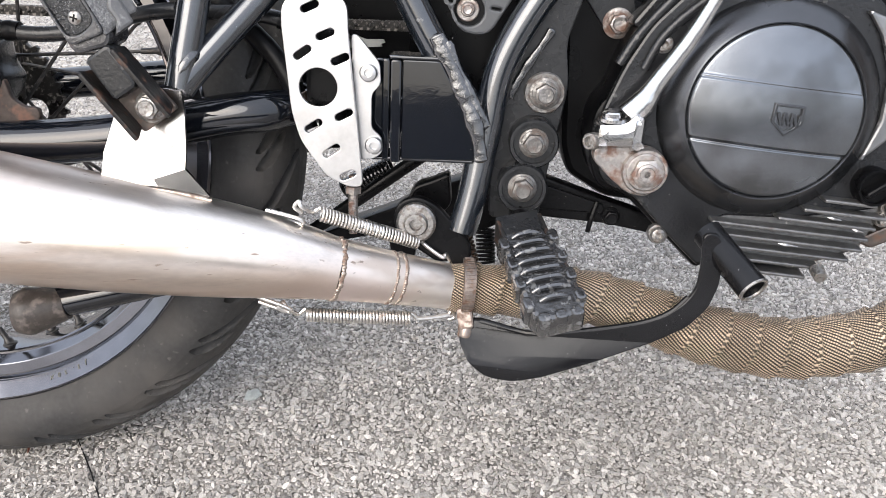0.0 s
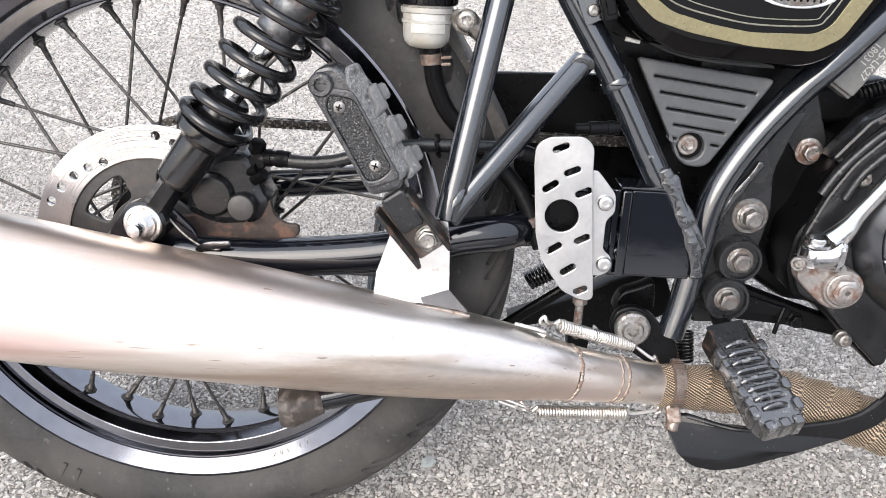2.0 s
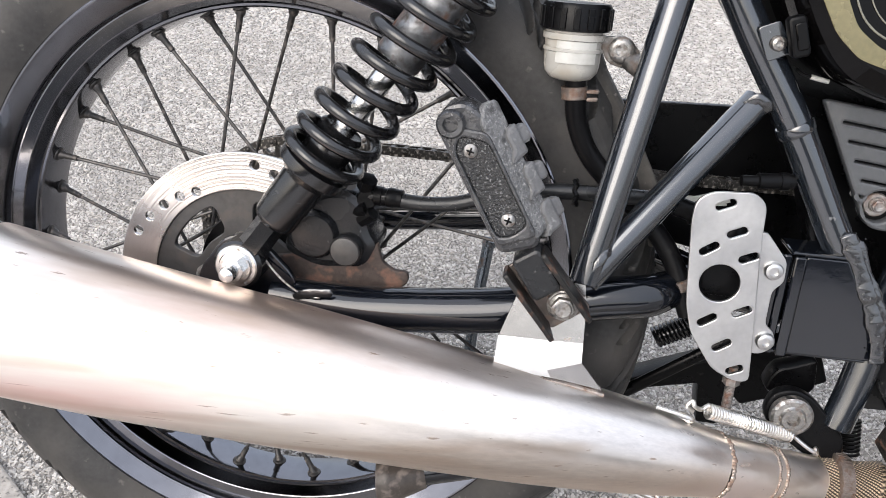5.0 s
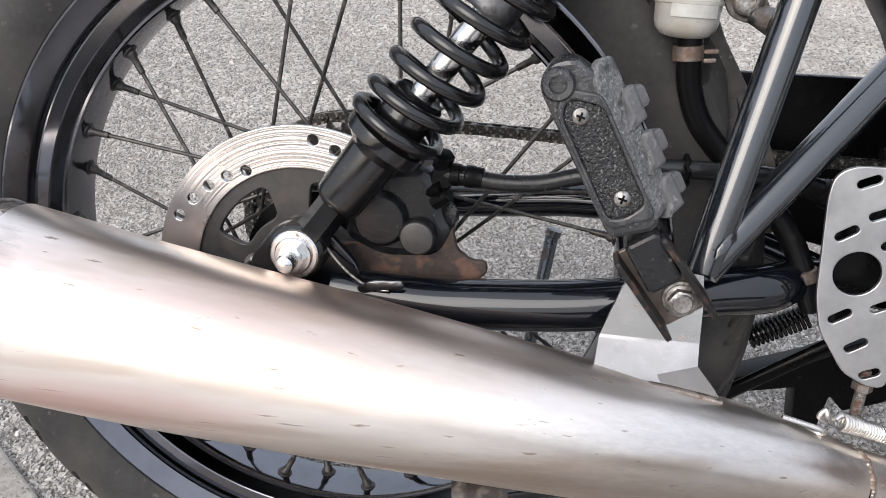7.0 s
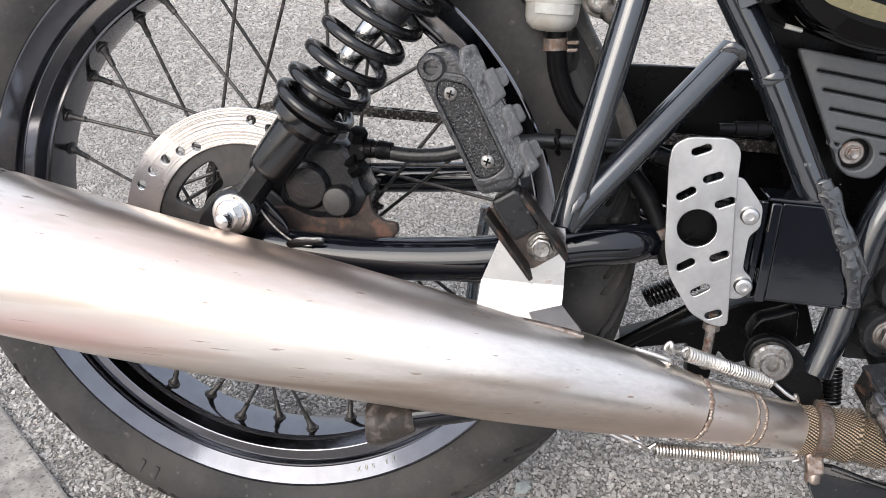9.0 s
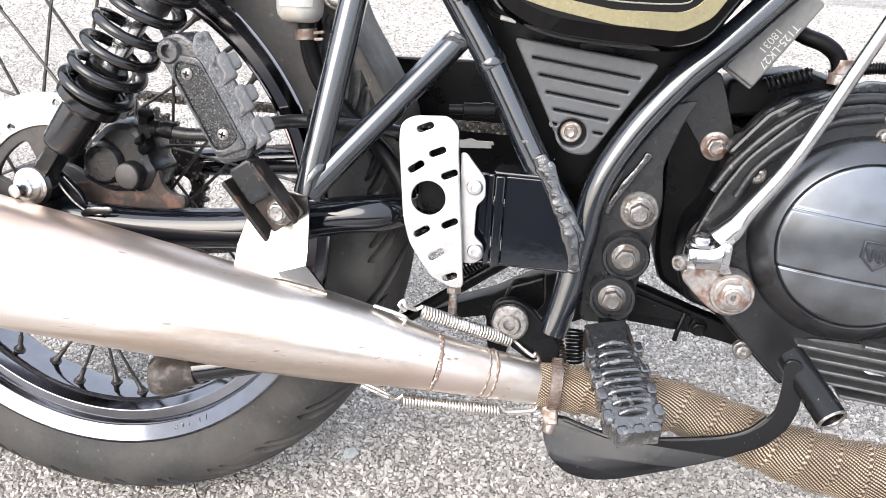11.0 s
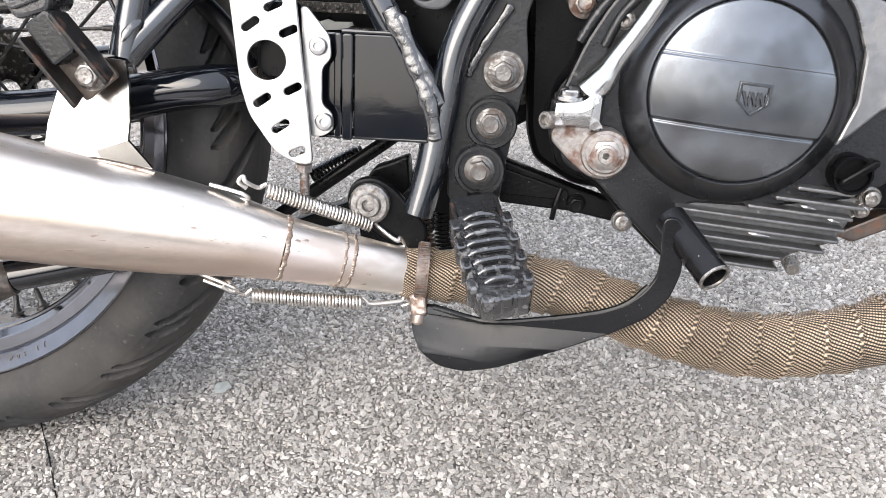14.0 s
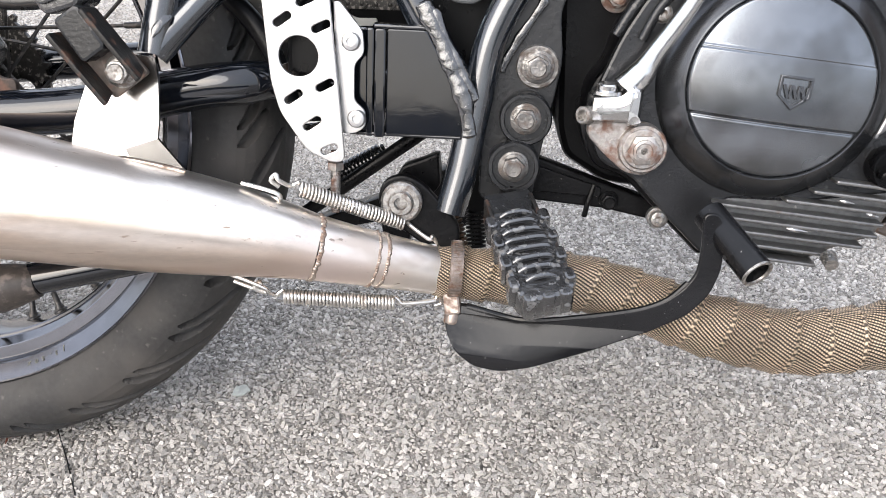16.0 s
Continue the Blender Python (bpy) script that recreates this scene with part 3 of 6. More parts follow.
def rounded(corners, r, n=5):
    """An outline with its corners rounded; r is one radius or one for each corner."""
    out, m = [], len(corners)
    for i, c in enumerate(corners):
        a, b, d = Vector(corners[i - 1]), Vector(c), Vector(corners[(i + 1) % m])
        rr = r[i] if isinstance(r, (list, tuple)) else r
        e, f = (a - b), (d - b)
        k = min(rr, e.length * 0.48, f.length * 0.48)
        p, q = b + e.normalized() * k, b + f.normalized() * k
        for j in range(n + 1):
            t = j / n
            out.append(tuple((1 - t) ** 2 * p + 2 * t * (1 - t) * b + t * t * q))
    return out


# the machine leans to its far side on its stand; its own axes: x forward, y to its left, z up, from the rear axle
LEAN_DEG, AXLE = -11.96, 0.3158
motorcycle = new("motorcycle")
motorcycle.matrix_world = pose(0, 0, 0, LEAN_DEG, 0, 0)
tagged(motorcycle, "black custom motorcycle with bare steel silencer, leaning on its stand", "motorcycle")
SEAT = Matrix.Rotation(radians(-LEAN_DEG), 4, "X") @ Matrix.Translation((0, 0, AXLE)) @ Matrix.Rotation(radians(LEAN_DEG), 4, "X")


def part(name, geo, mat, parent=None, label="", angle=38):
    """One mesh part under the motorcycle, or under one of its parts."""
    ob = new(name, geo.mesh(name, mat, angle) if isinstance(geo, Geo) else geo)
    ob.parent = parent or motorcycle
    if parent is None:
        ob.matrix_basis = SEAT
    if label:
        tagged(ob, label)
    return ob


Y = (0, -1, 0)

# ---- ground ----
def build_ground():
    me = bpy.data.meshes.new("ground")
    xs = np.concatenate([[-400, -60, -12, -4], np.linspace(-1.6, 2.4, 401), [5, 14, 60, 400]])
    ys = np.concatenate([[-400, -60, -12, -3], np.linspace(-0.5, 2.6, 311), [5, 14, 60, 400]])
    gx, gy = np.meshgrid(xs, ys)
    rng = np.random.default_rng(5)
    gz = rng.normal(0, 0.0004, gx.shape) + 0.0008 * np.sin(gx * 3.1) * np.cos(gy * 2.3)
    gz[(gx < -1.6) | (gx > 2.4) | (gy < -0.5) | (gy > 2.6)] = 0
    verts = np.stack([gx, gy, gz], -1).reshape(-1, 3)
    n, m = gx.shape
    idx = np.arange(n * m).reshape(n, m)
    faces = np.stack([idx[:-1, :-1], idx[:-1, 1:], idx[1:, 1:], idx[1:, :-1]], -1).reshape(-1, 4)
    me.from_pydata(verts.tolist(), [], faces.tolist())
    me.shade_smooth()
    me.materials.append(ASPHALT)
    me.materials.append(BINDER)
    mid = verts[faces].mean(1)
    inner = (mid[:, 0] > -1.6) & (mid[:, 0] < 2.4) & (mid[:, 1] > -0.5) & (mid[:, 1] < 2.6)
    me.polygons.foreach_set("material_index", inner.astype(np.int32))
    return tagged(new("ground", me), "worn pale grey asphalt with coarse stone chippings", "ground", kind="structure")


def build_chippings():
    """Angular stone chips bedded in the binder: each a low frustum with a tilted top, coarser farther out."""
    rng = np.random.default_rng(11)
    verts, faces, far, base = [], [], [], 0
    for x0, x1, y0, y1, pitch, n in ((-0.62, 1.30, -0.26, 0.42, 0.0043, 5), (-0.90, 1.50, 0.42, 0.90, 0.0054, 4), (-1.30, 1.80, 0.90, 1.60, 0.0075, 4), (-1.60, 2.40, 1.60, 2.60, 0.0100, 4), (-1.60, -0.62, -0.26, 0.42, 0.0110, 4)):
        gx, gy = np.meshgrid(np.arange(x0, x1, pitch), np.arange(y0, y1, pitch * 0.9))
        gx[::2] += pitch / 2
        c = np.stack([gx.ravel(), gy.ravel()], -1) + rng.uniform(-0.42, 0.42, (gx.size, 2)) * pitch
        k = len(c)
        size = pitch * rng.choice([0.36, 0.56, 0.74, 1.0], k, p=[0.30, 0.34, 0.26, 0.10]) * rng.uniform(0.85, 1.15, k)
        turn, stretch = rng.uniform(0, np.pi, k), rng.uniform(1.0, 2.3, k)
        ang = 2 * np.pi * (np.arange(n)[None] + rng.uniform(-0.30, 0.30, (k, n))) / n
        rad = size[:, None] * rng.uniform(0.72, 1.22, (k, n))
        px, py = rad * np.cos(ang) * stretch[:, None] ** 0.5, rad * np.sin(ang) / stretch[:, None] ** 0.5
        ca, sa = np.cos(turn)[:, None], np.sin(turn)[:, None]
        qx, qy = px * ca - py * sa, px * sa + py * ca
        top = rng.uniform(0.0003, 0.0013, k) + size * rng.uniform(0.05, 0.35, k) + 0.0008 * np.sin(c[:, 0] * 3.1) * np.cos(c[:, 1] * 2.3)
        tilt = rng.normal(0, 0.23 if pitch < 0.006 else 0.14, (k, 2))
        cap = rng.uniform(0.60, 0.85, k)[:, None]
        hi = np.stack([c[:, :1] + qx * cap, c[:, 1:] + qy * cap, top[:, None] + tilt[:, :1] * qx + tilt[:, 1:] * qy], -1)
        lo = np.stack([c[:, :1] + qx, c[:, 1:] + qy, np.full((k, n), -0.0012)], -1)
        verts.append(np.concatenate([lo, hi], 1).reshape(-1, 3))
        start = base + np.arange(k)[:, None] * 2 * n
        for i in range(n):
            j = (i + 1) % n
            faces += (start + np.array([i, j, n + j, n + i])).tolist()
        faces += (start + np.arange(n, 2 * n)).tolist()
        far += [0 if pitch < 0.005 else 1] * (k * (n + 1))
        base += k * 2 * n
    me = bpy.data.meshes.new("asphalt_chippings")
    me.from_pydata(np.concatenate(verts).tolist(), [], faces)
    me.materials.append(CHIPSTONE)
    me.materials.append(FARCHIP)
    me.polygons.foreach_set("material_index", far)
    return tagged(new("asphalt_chippings", me), "angular grey stone chippings rolled into the asphalt", "chippings", kind="stuff")


build_ground()
build_chippings()
slab = Geo().plate([(-9.6, 6.77), (-1.6, 0.93), (-0.385, 0.022), (-0.10, -0.185), (0.2, -0.40), (2.6, -2.12), (1.6, -3.5), (-4.0, -3.4), (-12.0, 3.4)], 0.012, (0, 0, 0.001), (1, 0, 0), (0, 1, 0), 0.004)
tagged(new("pavement", slab.mesh("pavement", CONCRETE)), "pale smooth concrete edge beside the asphalt", "pavement", kind="structure")


pave = Geo().plate([(-9.8, 6.5), (-1.776, 0.687), (2.42, -2.36), (1.6, -3.5), (-4.0, -3.4), (-12.0, 3.4)], 0.014, (0, 0, 0.003), (1, 0, 0), (0, 1, 0), 0.003)
tagged(new("pavement_2", pave.mesh("pavement_2", PAVING)), "pale paving beyond the concrete edge", "pavement", kind="structure")
# unseen low wall, added only to put a dark band into reflections
wall = Geo().plate(rounded([(-3.6, 0), (3.2, 0), (3.2, 0.6), (-3.6, 0.6)], 0.02, 2), 0.2, (0, -3.7, 0.0), bevel=0.01)
tagged(new("reflection_wall_south", wall.mesh("reflection_wall_south", WALLPAINT)), "unseen low grey wall, added to darken reflections", "wall", kind="structure")

# unseen tall wall, added to block low sky and give brown reflections
block = Geo().plate(rounded([(-3.0, 0), (9.0, 0), (9.0, 5.5), (-3.0, 5.5)], 0.03, 2), 0.3, (8.5, 0, 0), (0, 1, 0), (0, 0, 1), bevel=0.01)
tagged(new("reflection_wall_east", block.mesh("reflection_wall_east", WALLBRICK)), "unseen brown wall, added to block sky and tint reflections", "wall", kind="structure")

# ---- rear wheel ----
def tyre_mesh():
    prof = [(-0.046, 0.249), (-0.0485, 0.2545), (-0.0505, 0.2575), (-0.0555, 0.266), (-0.0590, 0.276), (-0.0600, 0.286), (-0.0585, 0.295), (-0.0552, 0.302), (-0.0500, 0.3085),
            (-0.0430, 0.3140), (-0.0350, 0.3185), (-0.0260, 0.3218), (-0.0160, 0.3240), (-0.0055, 0.3250)]
    prof = prof + [(-y, r) for y, r in reversed(prof)]
    fine = []
    for (y0, r0), (y1, r1) in zip(prof, prof[1:]):
        k = 8 if r0 > 0.29 else 2
        fine += [(y0 + (y1 - y0) * i / k, r0 + (r1 - r0) * i / k) for i in range(k)]
    fine.append(prof[-1])
    seg, rings = 1150, []
    for i in range(seg):
        a = 2 * math.pi * i / seg
        ring = []
        for y, r in fine:
            q = abs(y) / 0.055
            d = 0.0
            if r > 0.288:
                # long curved shoulder grooves, with a short slit between each two
                turn = a * 30 / (2 * math.pi) + (0.5 if y > 0 else 0)
                arc = 2 * math.pi * 0.315 / 30
                for shift, q0, bow in ((0.0, 0.34, 0.95), (0.5, 0.70, 0.70)):
                    lean_w = math.hypot(1.0, 2 * bow * q * arc / 0.055)
                    e = abs((turn + shift - bow * q * q) % 1.0 - 0.5) * arc / lean_w
                    w = 0.0044 * math.sin(math.pi * (q - q0) / (1.05 - q0)) ** 0.5 if q0 < q < 1.05 else 0.0
                    if e < w:
                        d = max(d, 0.0085 * (1 - (e / w) ** 4))
            side = min(1.0, q * q)
            rr, yy = r - d * (1 - 0.55 * side), y - math.copysign(0.85 * d * side, y)
            ring.append(V3((rr * math.sin(a), yy, rr * math.cos(a))))
        rings.append(ring)
    g = Geo()
    g.rings(rings, closed=False, loop=True)
    return g


wheel = part("rear_wheel", Geo().lathe([(-0.050, 0.020), (-0.048, 0.030), (-0.036, 0.031), (-0.033, 0.055), (-0.028, 0.055), (-0.025, 0.034), (0, 0.032), (0.024, 0.034), (0.027, 0.055), (0.032, 0.055), (0.036, 0.032), (0.062, 0.03), (0.066, 0.018)], (0, 0, 0), Y, 40),
             CAST, None, "black spoked rear wheel with dark polished rim")
RIM_X = 0.0085
part("tyre", tyre_mesh(), TYRE, wheel, "worn black road tyre with curved tread grooves", 50).matrix_basis = pose(RIM_X, 0, 0)
half = [(-0.0475, 0.2545), (-0.0492, 0.2566), (-0.0510, 0.2566), (-0.0517, 0.2552), (-0.0514, 0.2540), (-0.0412, 0.2416), (-0.0400, 0.2410), (-0.0350, 0.2412), (-0.0336, 0.2402), (-0.0332, 0.2385), (-0.0326, 0.2290), (-0.0320, 0.2281), (-0.0308, 0.2276), (-0.0222, 0.2233), (-0.0212, 0.2224), (-0.0208, 0.2206), (-0.0196, 0.2194), (-0.0160, 0.2188), (-0.0060, 0.2182)]
rim_prof = half + [(-y, r) for y, r in reversed(half)] + [(0.046, 0.249), (0.04, 0.243), (0, 0.222), (-0.04, 0.243), (-0.046, 0.249)]
part("rim", Geo().lathe([(-y, r) for y, r in rim_prof], (0, 0, 0), Y, 160, loop=True), RIM, wheel, "dark polished metal rim", 9).matrix_basis = pose(RIM_X, 0, 0)


def spoke_and_nipple(side, lead):
    """Meshes of one spoke and its nipple at the wheel's top: side -1 the near flange, lead the way it slants."""
    a0 = radians(70) * lead
    hub = V3((0.058 * math.sin(a0), 0.030 * side, 0.058 * math.cos(a0)))
    end = V3((0, 0.0075 * side, 0.2180))
    d = (end - hub).normalized()
    sp = Geo().tube([hub, end - d * 0.012], 0.0016, 8, 1)
    nip = Geo().tube([end - d * 0.019, end - d * 0.0185, end - d * 0.006, end - d * 0.0045, end - d * 0.002, end + d * 0.001], [0.0018, 0.0025, 0.0028, 0.0040, 0.0044, 0.0046], 12, 1)
    nip.lathe([(-0.0012, 0.0066), (0.0006, 0.0064), (0.0016, 0.0050), (0.0018, 0.0036)], end, (0, 0, -1), 18)
    return sp.mesh("spoke", SPOKE), nip.mesh("nipple", SPOKE)


lacing = {(s, l): spoke_and_nipple(s, l) for s in (-1, 1) for l in (-1, 1)}
for k in range(18):
    for side, first, lead in ((-1, -48.95, -1), (1, -38.4, -1)):
        for name, me in zip(("spoke", "nipple"), lacing[side, lead if k % 2 == 0 else -lead]):
            part(name, me, None, wheel).matrix_basis = pose(RIM_X, 0, 0, 0, first + 20 * k, 0)

# brake disc: a machined band on a dark carrier
DY = -0.0617
holes = []
for k in range(5):
    for j in range(5):
        a, r = radians(159 + 72 * k - 9.7 * j), 0.1015 - 0.0038 * j
        holes.append(circle(r * math.cos(a), r * math.sin(a), 0.0041, 14))
part("brake_disc", Geo().plate(circle(0, 0, 0.111, 96), 0.0042, (0, DY, 0), bevel=0.0005, holes=[circle(0, 0, 0.0805, 96)] + holes), DISC, wheel, "drilled machined steel brake disc")
wins = []
for k in range(5):
    a = 137 + 72 * k
    pts = [(0.047 * math.cos(radians(a + d)), 0.047 * math.sin(radians(a + d))) for d in (-22, 0, 22)] + [(0.071 * math.cos(radians(a + d)), 0.071 * math.sin(radians(a + d))) for d in (22, 11, 0, -11, -22)]
    wins.append(rounded(pts, 0.006, 3))
part("disc_carrier", Geo().plate(circle(0, 0, 0.0812, 96), 0.006, (0, DY + 0.003, 0), bevel=0.001, holes=wins), CARRIER, wheel, "dark grey disc carrier with windows")
hubcap = Geo()
hubcap.lathe([(0, 0.034), (0.006, 0.033), (0.008, 0.028), (0.016, 0.022), (0.024, 0.021)], (0, DY + 0.004, 0), Y, 36)
for k in range(5):
    a = radians(100 + 72 * k)
    hubcap.socket_bolt((0.039 * math.cos(a), DY + 0.001, 0.039 * math.sin(a)), Y, 0.0065, 0.008)
part("hub_centre", hubcap, ZINC, wheel)

# sprocket and chain on the far side
tooth = []
for k in range(42):
    for d, r in ((-0.30, 0.0845), (-0.12, 0.0895), (0.12, 0.0895), (0.30, 0.0845)):
        a = 2 * math.pi * (k + d) / 42
        tooth.append((r * math.cos(a), r * math.sin(a)))
part("sprocket", Geo().plate(tooth, 0.006, (0, 0.068, 0), bevel=0.0008, holes=[circle(0.058 * math.cos(a), 0.058 * math.sin(a), 0.012, 14) for a in (2 * math.pi * k / 6 for k in range(6))]), CHAINM, wheel, "dark toothed rear sprocket")

link_outer = Geo().plate(slot(0, 0, 0.0215, 0.0088, 0, 6), 0.0016, (0, 0.0615, 0), bevel=0.0003).plate(slot(0, 0, 0.0215, 0.0088, 0, 6), 0.0016, (0, 0.0745, 0), bevel=0.0003)
for x in (-0.00635, 0.00635):
    link_outer.lathe([(-0.0085, 0.0019), (0.0080, 0.0019), (0.0085, 0.0012)], (x, 0.068, 0), Y, 8)
link_inner = Geo().plate(slot(0, 0, 0.0215, 0.0088, 0, 6), 0.0016, (0, 0.0635, 0), bevel=0.0003).plate(slot(0, 0, 0.0215, 0.0088, 0, 6), 0.0016, (0, 0.0725, 0), bevel=0.0003)
for x in (-0.00635, 0.00635):
    link_inner.lathe([(-0.004, 0.0041), (0.004, 0.0041)], (x, 0.068, 0), Y, 10)
links = [link_outer.mesh("link", CHAINM), link_inner.mesh("link", CHAINM)]
chain = part("chain", Geo().lathe([(-0.004, 0.038), (0.004, 0.038)], (0.545, 0.068, 0.058), Y, 24), CHAINM, None, "oily black drive chain")
path = [(0.0904 * math.sin(radians(a)), 0.0904 * math.cos(radians(a)) + 0.004) for a in range(-180, 3, 2)] + [(0.003 + 0.54 * k / 60, 0.0944 - 0.001 * math.sin(math.pi * k / 60)) for k in range(1, 61)]
path += [(0.545 + 0.038 * math.sin(radians(a)), 0.058 + 0.038 * math.cos(radians(a))) for a in range(0, 181, 6)] + [(0.545 - 0.545 * k / 60, 0.020 - 0.1064 * k / 60) for k in range(1, 60)]
step, left, n = 0.0127, 0.0, 0
for (x0, z0), (x1, z1) in zip(path, path[1:]):
    seg = math.hypot(x1 - x0, z1 - z0)
    while left <= seg:
        q = left / seg
        ob = part("link", links[n % 2], None, chain)
        ob.matrix_basis = pose(x0 + (x1 - x0) * q, 0, z0 + (z1 - z0) * q, 0, -math.degrees(math.atan2(z1 - z0, x1 - x0)), 0)
        left, n = left + step, n + 1
    left -= seg

# raised mark on the tyre wall, a joint line and a dead leaf on the ground
mark = Geo()
for k in range(2):
    a = radians(203 + 3.2 * k)
    p = V3((0.281 * math.sin(a), -0.0598, 0.281 * math.cos(a)))
    mark.box(p, (0.0045, 0.016, 0.0016), (math.cos(a), 0, -math.sin(a)), (math.sin(a), 0, math.cos(a)), 0.0005)
part("wall_mark", mark, TYRE, wheel, "raised tyre wall mark, unreadable").matrix_basis = pose(RIM_X, 0, 0)
txt = Geo()
for k, ch in enumerate("J3.50X"):
    a = radians(149 + 1.7 * k)
    u = V3((math.cos(a), 0, -math.sin(a)))
    txt.text(ch, 0.0062, V3((0.2448 * math.sin(a), -0.0443, 0.2448 * math.cos(a))), u, (0.77 * math.sin(a), -0.635, 0.77 * math.cos(a)), 0.0002)
part("rim_stamp", txt, PINSTRIPE, wheel, "stamped rim size").matrix_basis = pose(RIM_X, 0, 0)
crack = Geo().tube([(0.085, -0.055, 0.0016), (0.102, -0.079, 0.0017), (0.122, -0.106, 0.0016), (0.148, -0.144, 0.0017), (0.172, -0.179, 0.0016), (0.20, -0.22, 0.0016)], 0.0012, 6, 5, flat=0.6)
tagged(new("joint_line", crack.mesh("joint_line", DIRTY)), "thin dark joint line across the asphalt", "ground joint", kind="structure")
leaf = Geo()
for p0, p1, w in (((0.048, -0.082, 0.0035), (0.060, -0.088, 0.007), 0.0034), ((0.060, -0.088, 0.007), (0.066, -0.080, 0.004), 0.0028), ((0.054, -0.085, 0.006), (0.056, -0.095, 0.0035), 0.0022)):
    leaf.tube([p0, tuple((a + b) / 2 for a, b in zip(p0, p1)), p1], [w * 0.3, w, w * 0.2], 8, 3, flat=0.35)
tagged(new("dead_leaf", leaf.mesh("dead_leaf", LEAF)), "small curled reddish-brown dead leaf on the asphalt", "leaf")
flake = Geo().plate(rounded([(-0.010, -0.005), (0.001, -0.008), (0.011, -0.003), (0.008, 0.007), (-0.004, 0.008)], 0.002), 0.0024, (0.255, 0.008, 0.0030), (0.9, 0.4, 0.05), (-0.4, 0.9, 0.1), 0.0006)
tagged(new("stone_flake", flake.mesh("stone_flake", FLAKE)), "flat pale green-grey stone flake on the asphalt", "stone")

# ---- frame ----
frame_tubes = Geo()
A0, TRI, JOIN = (0.268, -0.122, 0.058), (0.375, -0.062, 0.185), (0.486, -0.068, 0.030)
frame_tubes.tube([A0, (0.303, -0.098, 0.244), (0.322, -0.085, 0.345)], 0.0112, 20, 1)
frame_tubes.tube([A0, (0.279, -0.116, 0.072), TRI], 0.0108, 20, 1)
frame_tubes.tube([(0.300, -0.062, 0.340), (0.352, -0.064, 0.250), (0.400, -0.065, 0.176), (0.445, -0.066, 0.097), JOIN], 0.0122, 20, 6)
frame_tubes.tube([(0.650, -0.045, 0.266), (0.588, -0.060, 0.200), (0.556, -0.062, 0.166), (0.524, -0.063, 0.122), (0.502, -0.064, 0.077), (0.493, -0.066, 0.030), (0.485, -0.071, -0.020), (0.477, -0.075, -0.056)], 0.0122, 20, 8)
chassis = part("frame", frame_tubes, FRAME, None, "gloss black tubular steel frame with rough welds")


def weld(path, r, n, parent, name="weld_bead"):
    """A lumpy run of weld: a bead whose skin swells and sinks in uneven ripples, flattened on the work, with a few spatters."""
    g = Geo()
    line = curve_points(path, max(8, n // 3))
    m, seg, rings = len(line), 14, []
    for i, p in enumerate(line):
        t = (line[min(i + 1, m - 1)] - line[max(i - 1, 0)]).normalized()
        out = V3((0, -1, 0))
        across = t.cross(out).normalized()
        end = min(1.0, (i + 1) / 4, (m - i) / 4)
        ring = []
        for k in range(seg):
            w = 2 * math.pi * k / seg
            q = p * 210 + V3((math.cos(w), math.sin(w), 0)) * 0.5
            swell = 1 + 0.30 * noise.noise(q * 0.35) + 0.16 * noise.noise(q * 0.9)
            ring.append(p + across * (1.5 * r * end * swell * math.cos(w)) + out * (0.50 * r * end * swell * math.sin(w)))
        rings.append(ring)
    g.rings(rings)
    for i in range(n // 8):
        p = random.choice(line)
        s = r * random.uniform(0.12, 0.24)
        d = V3((random.uniform(-1.9, 1.9), 0.15, random.uniform(-1.9, 1.9))) * r
        g.lathe([(-s, s), (0, s * 0.95), (s * 0.5, s * 0.6), (s * 0.65, s * 0.1)], p + d, (0, -1, 0), 7)
    return part(name, g, WELD, parent, "rough black-painted weld", 85)


weld([(0.450, -0.0785, 0.100), (0.462, -0.0805, 0.078), (0.475, -0.083, 0.052), (0.485, -0.085, 0.028), (0.490, -0.086, 0.004)], 0.0040, 120, chassis)
weld([(0.457, -0.079, 0.096), (0.470, -0.081, 0.070), (0.484, -0.083, 0.046), (0.492, -0.083, 0.030)], 0.0030, 90, chassis)
weld([(0.364, -0.071, 0.181), (0.372, -0.074, 0.188), (0.379, -0.073, 0.185), (0.381, -0.070, 0.178)], 0.0026, 40, chassis)
weld([(0.272, -0.134, 0.070), (0.278, -0.130, 0.080), (0.283, -0.124, 0.085)], 0.0022, 26, chassis)
part("band", Geo().lathe([(-0.004, 0.0130), (-0.003, 0.0136), (0.003, 0.0136), (0.004, 0.0130)], (0.404, -0.065, 0.169), (0.048, 0, -0.080), 24), FRAME, chassis)

# folded steel box behind the brake plate
gusset = Geo()
gusset.plate(rounded([(0.426, 0.080), (0.455, 0.080), (0.488, 0.020), (0.487, 0.004), (0.426, 0.003)], 0.002), 0.004, (0, -0.080, 0), bevel=0.001)
gusset.box((0.440, -0.064, 0.0815), (0.05, 0.034, 0.003), (1, 0, 0), (0, 1, 0))
gusset.box((0.444, -0.064, 0.0030), (0.08, 0.034, 0.003), (1, 0, 0), (0, 1, 0))
for x, w, y in ((0.4215, 0.008, -0.0825), (0.4135, 0.006, -0.079), (0.4045, 0.014, -0.0765)):
    gusset.box((x, y, 0.0405), (w, 0.079, 0.004), bevel=0.0012)
part("gusset_box", gusset, ARMPAINT, chassis, "folded gloss black steel gusset box")

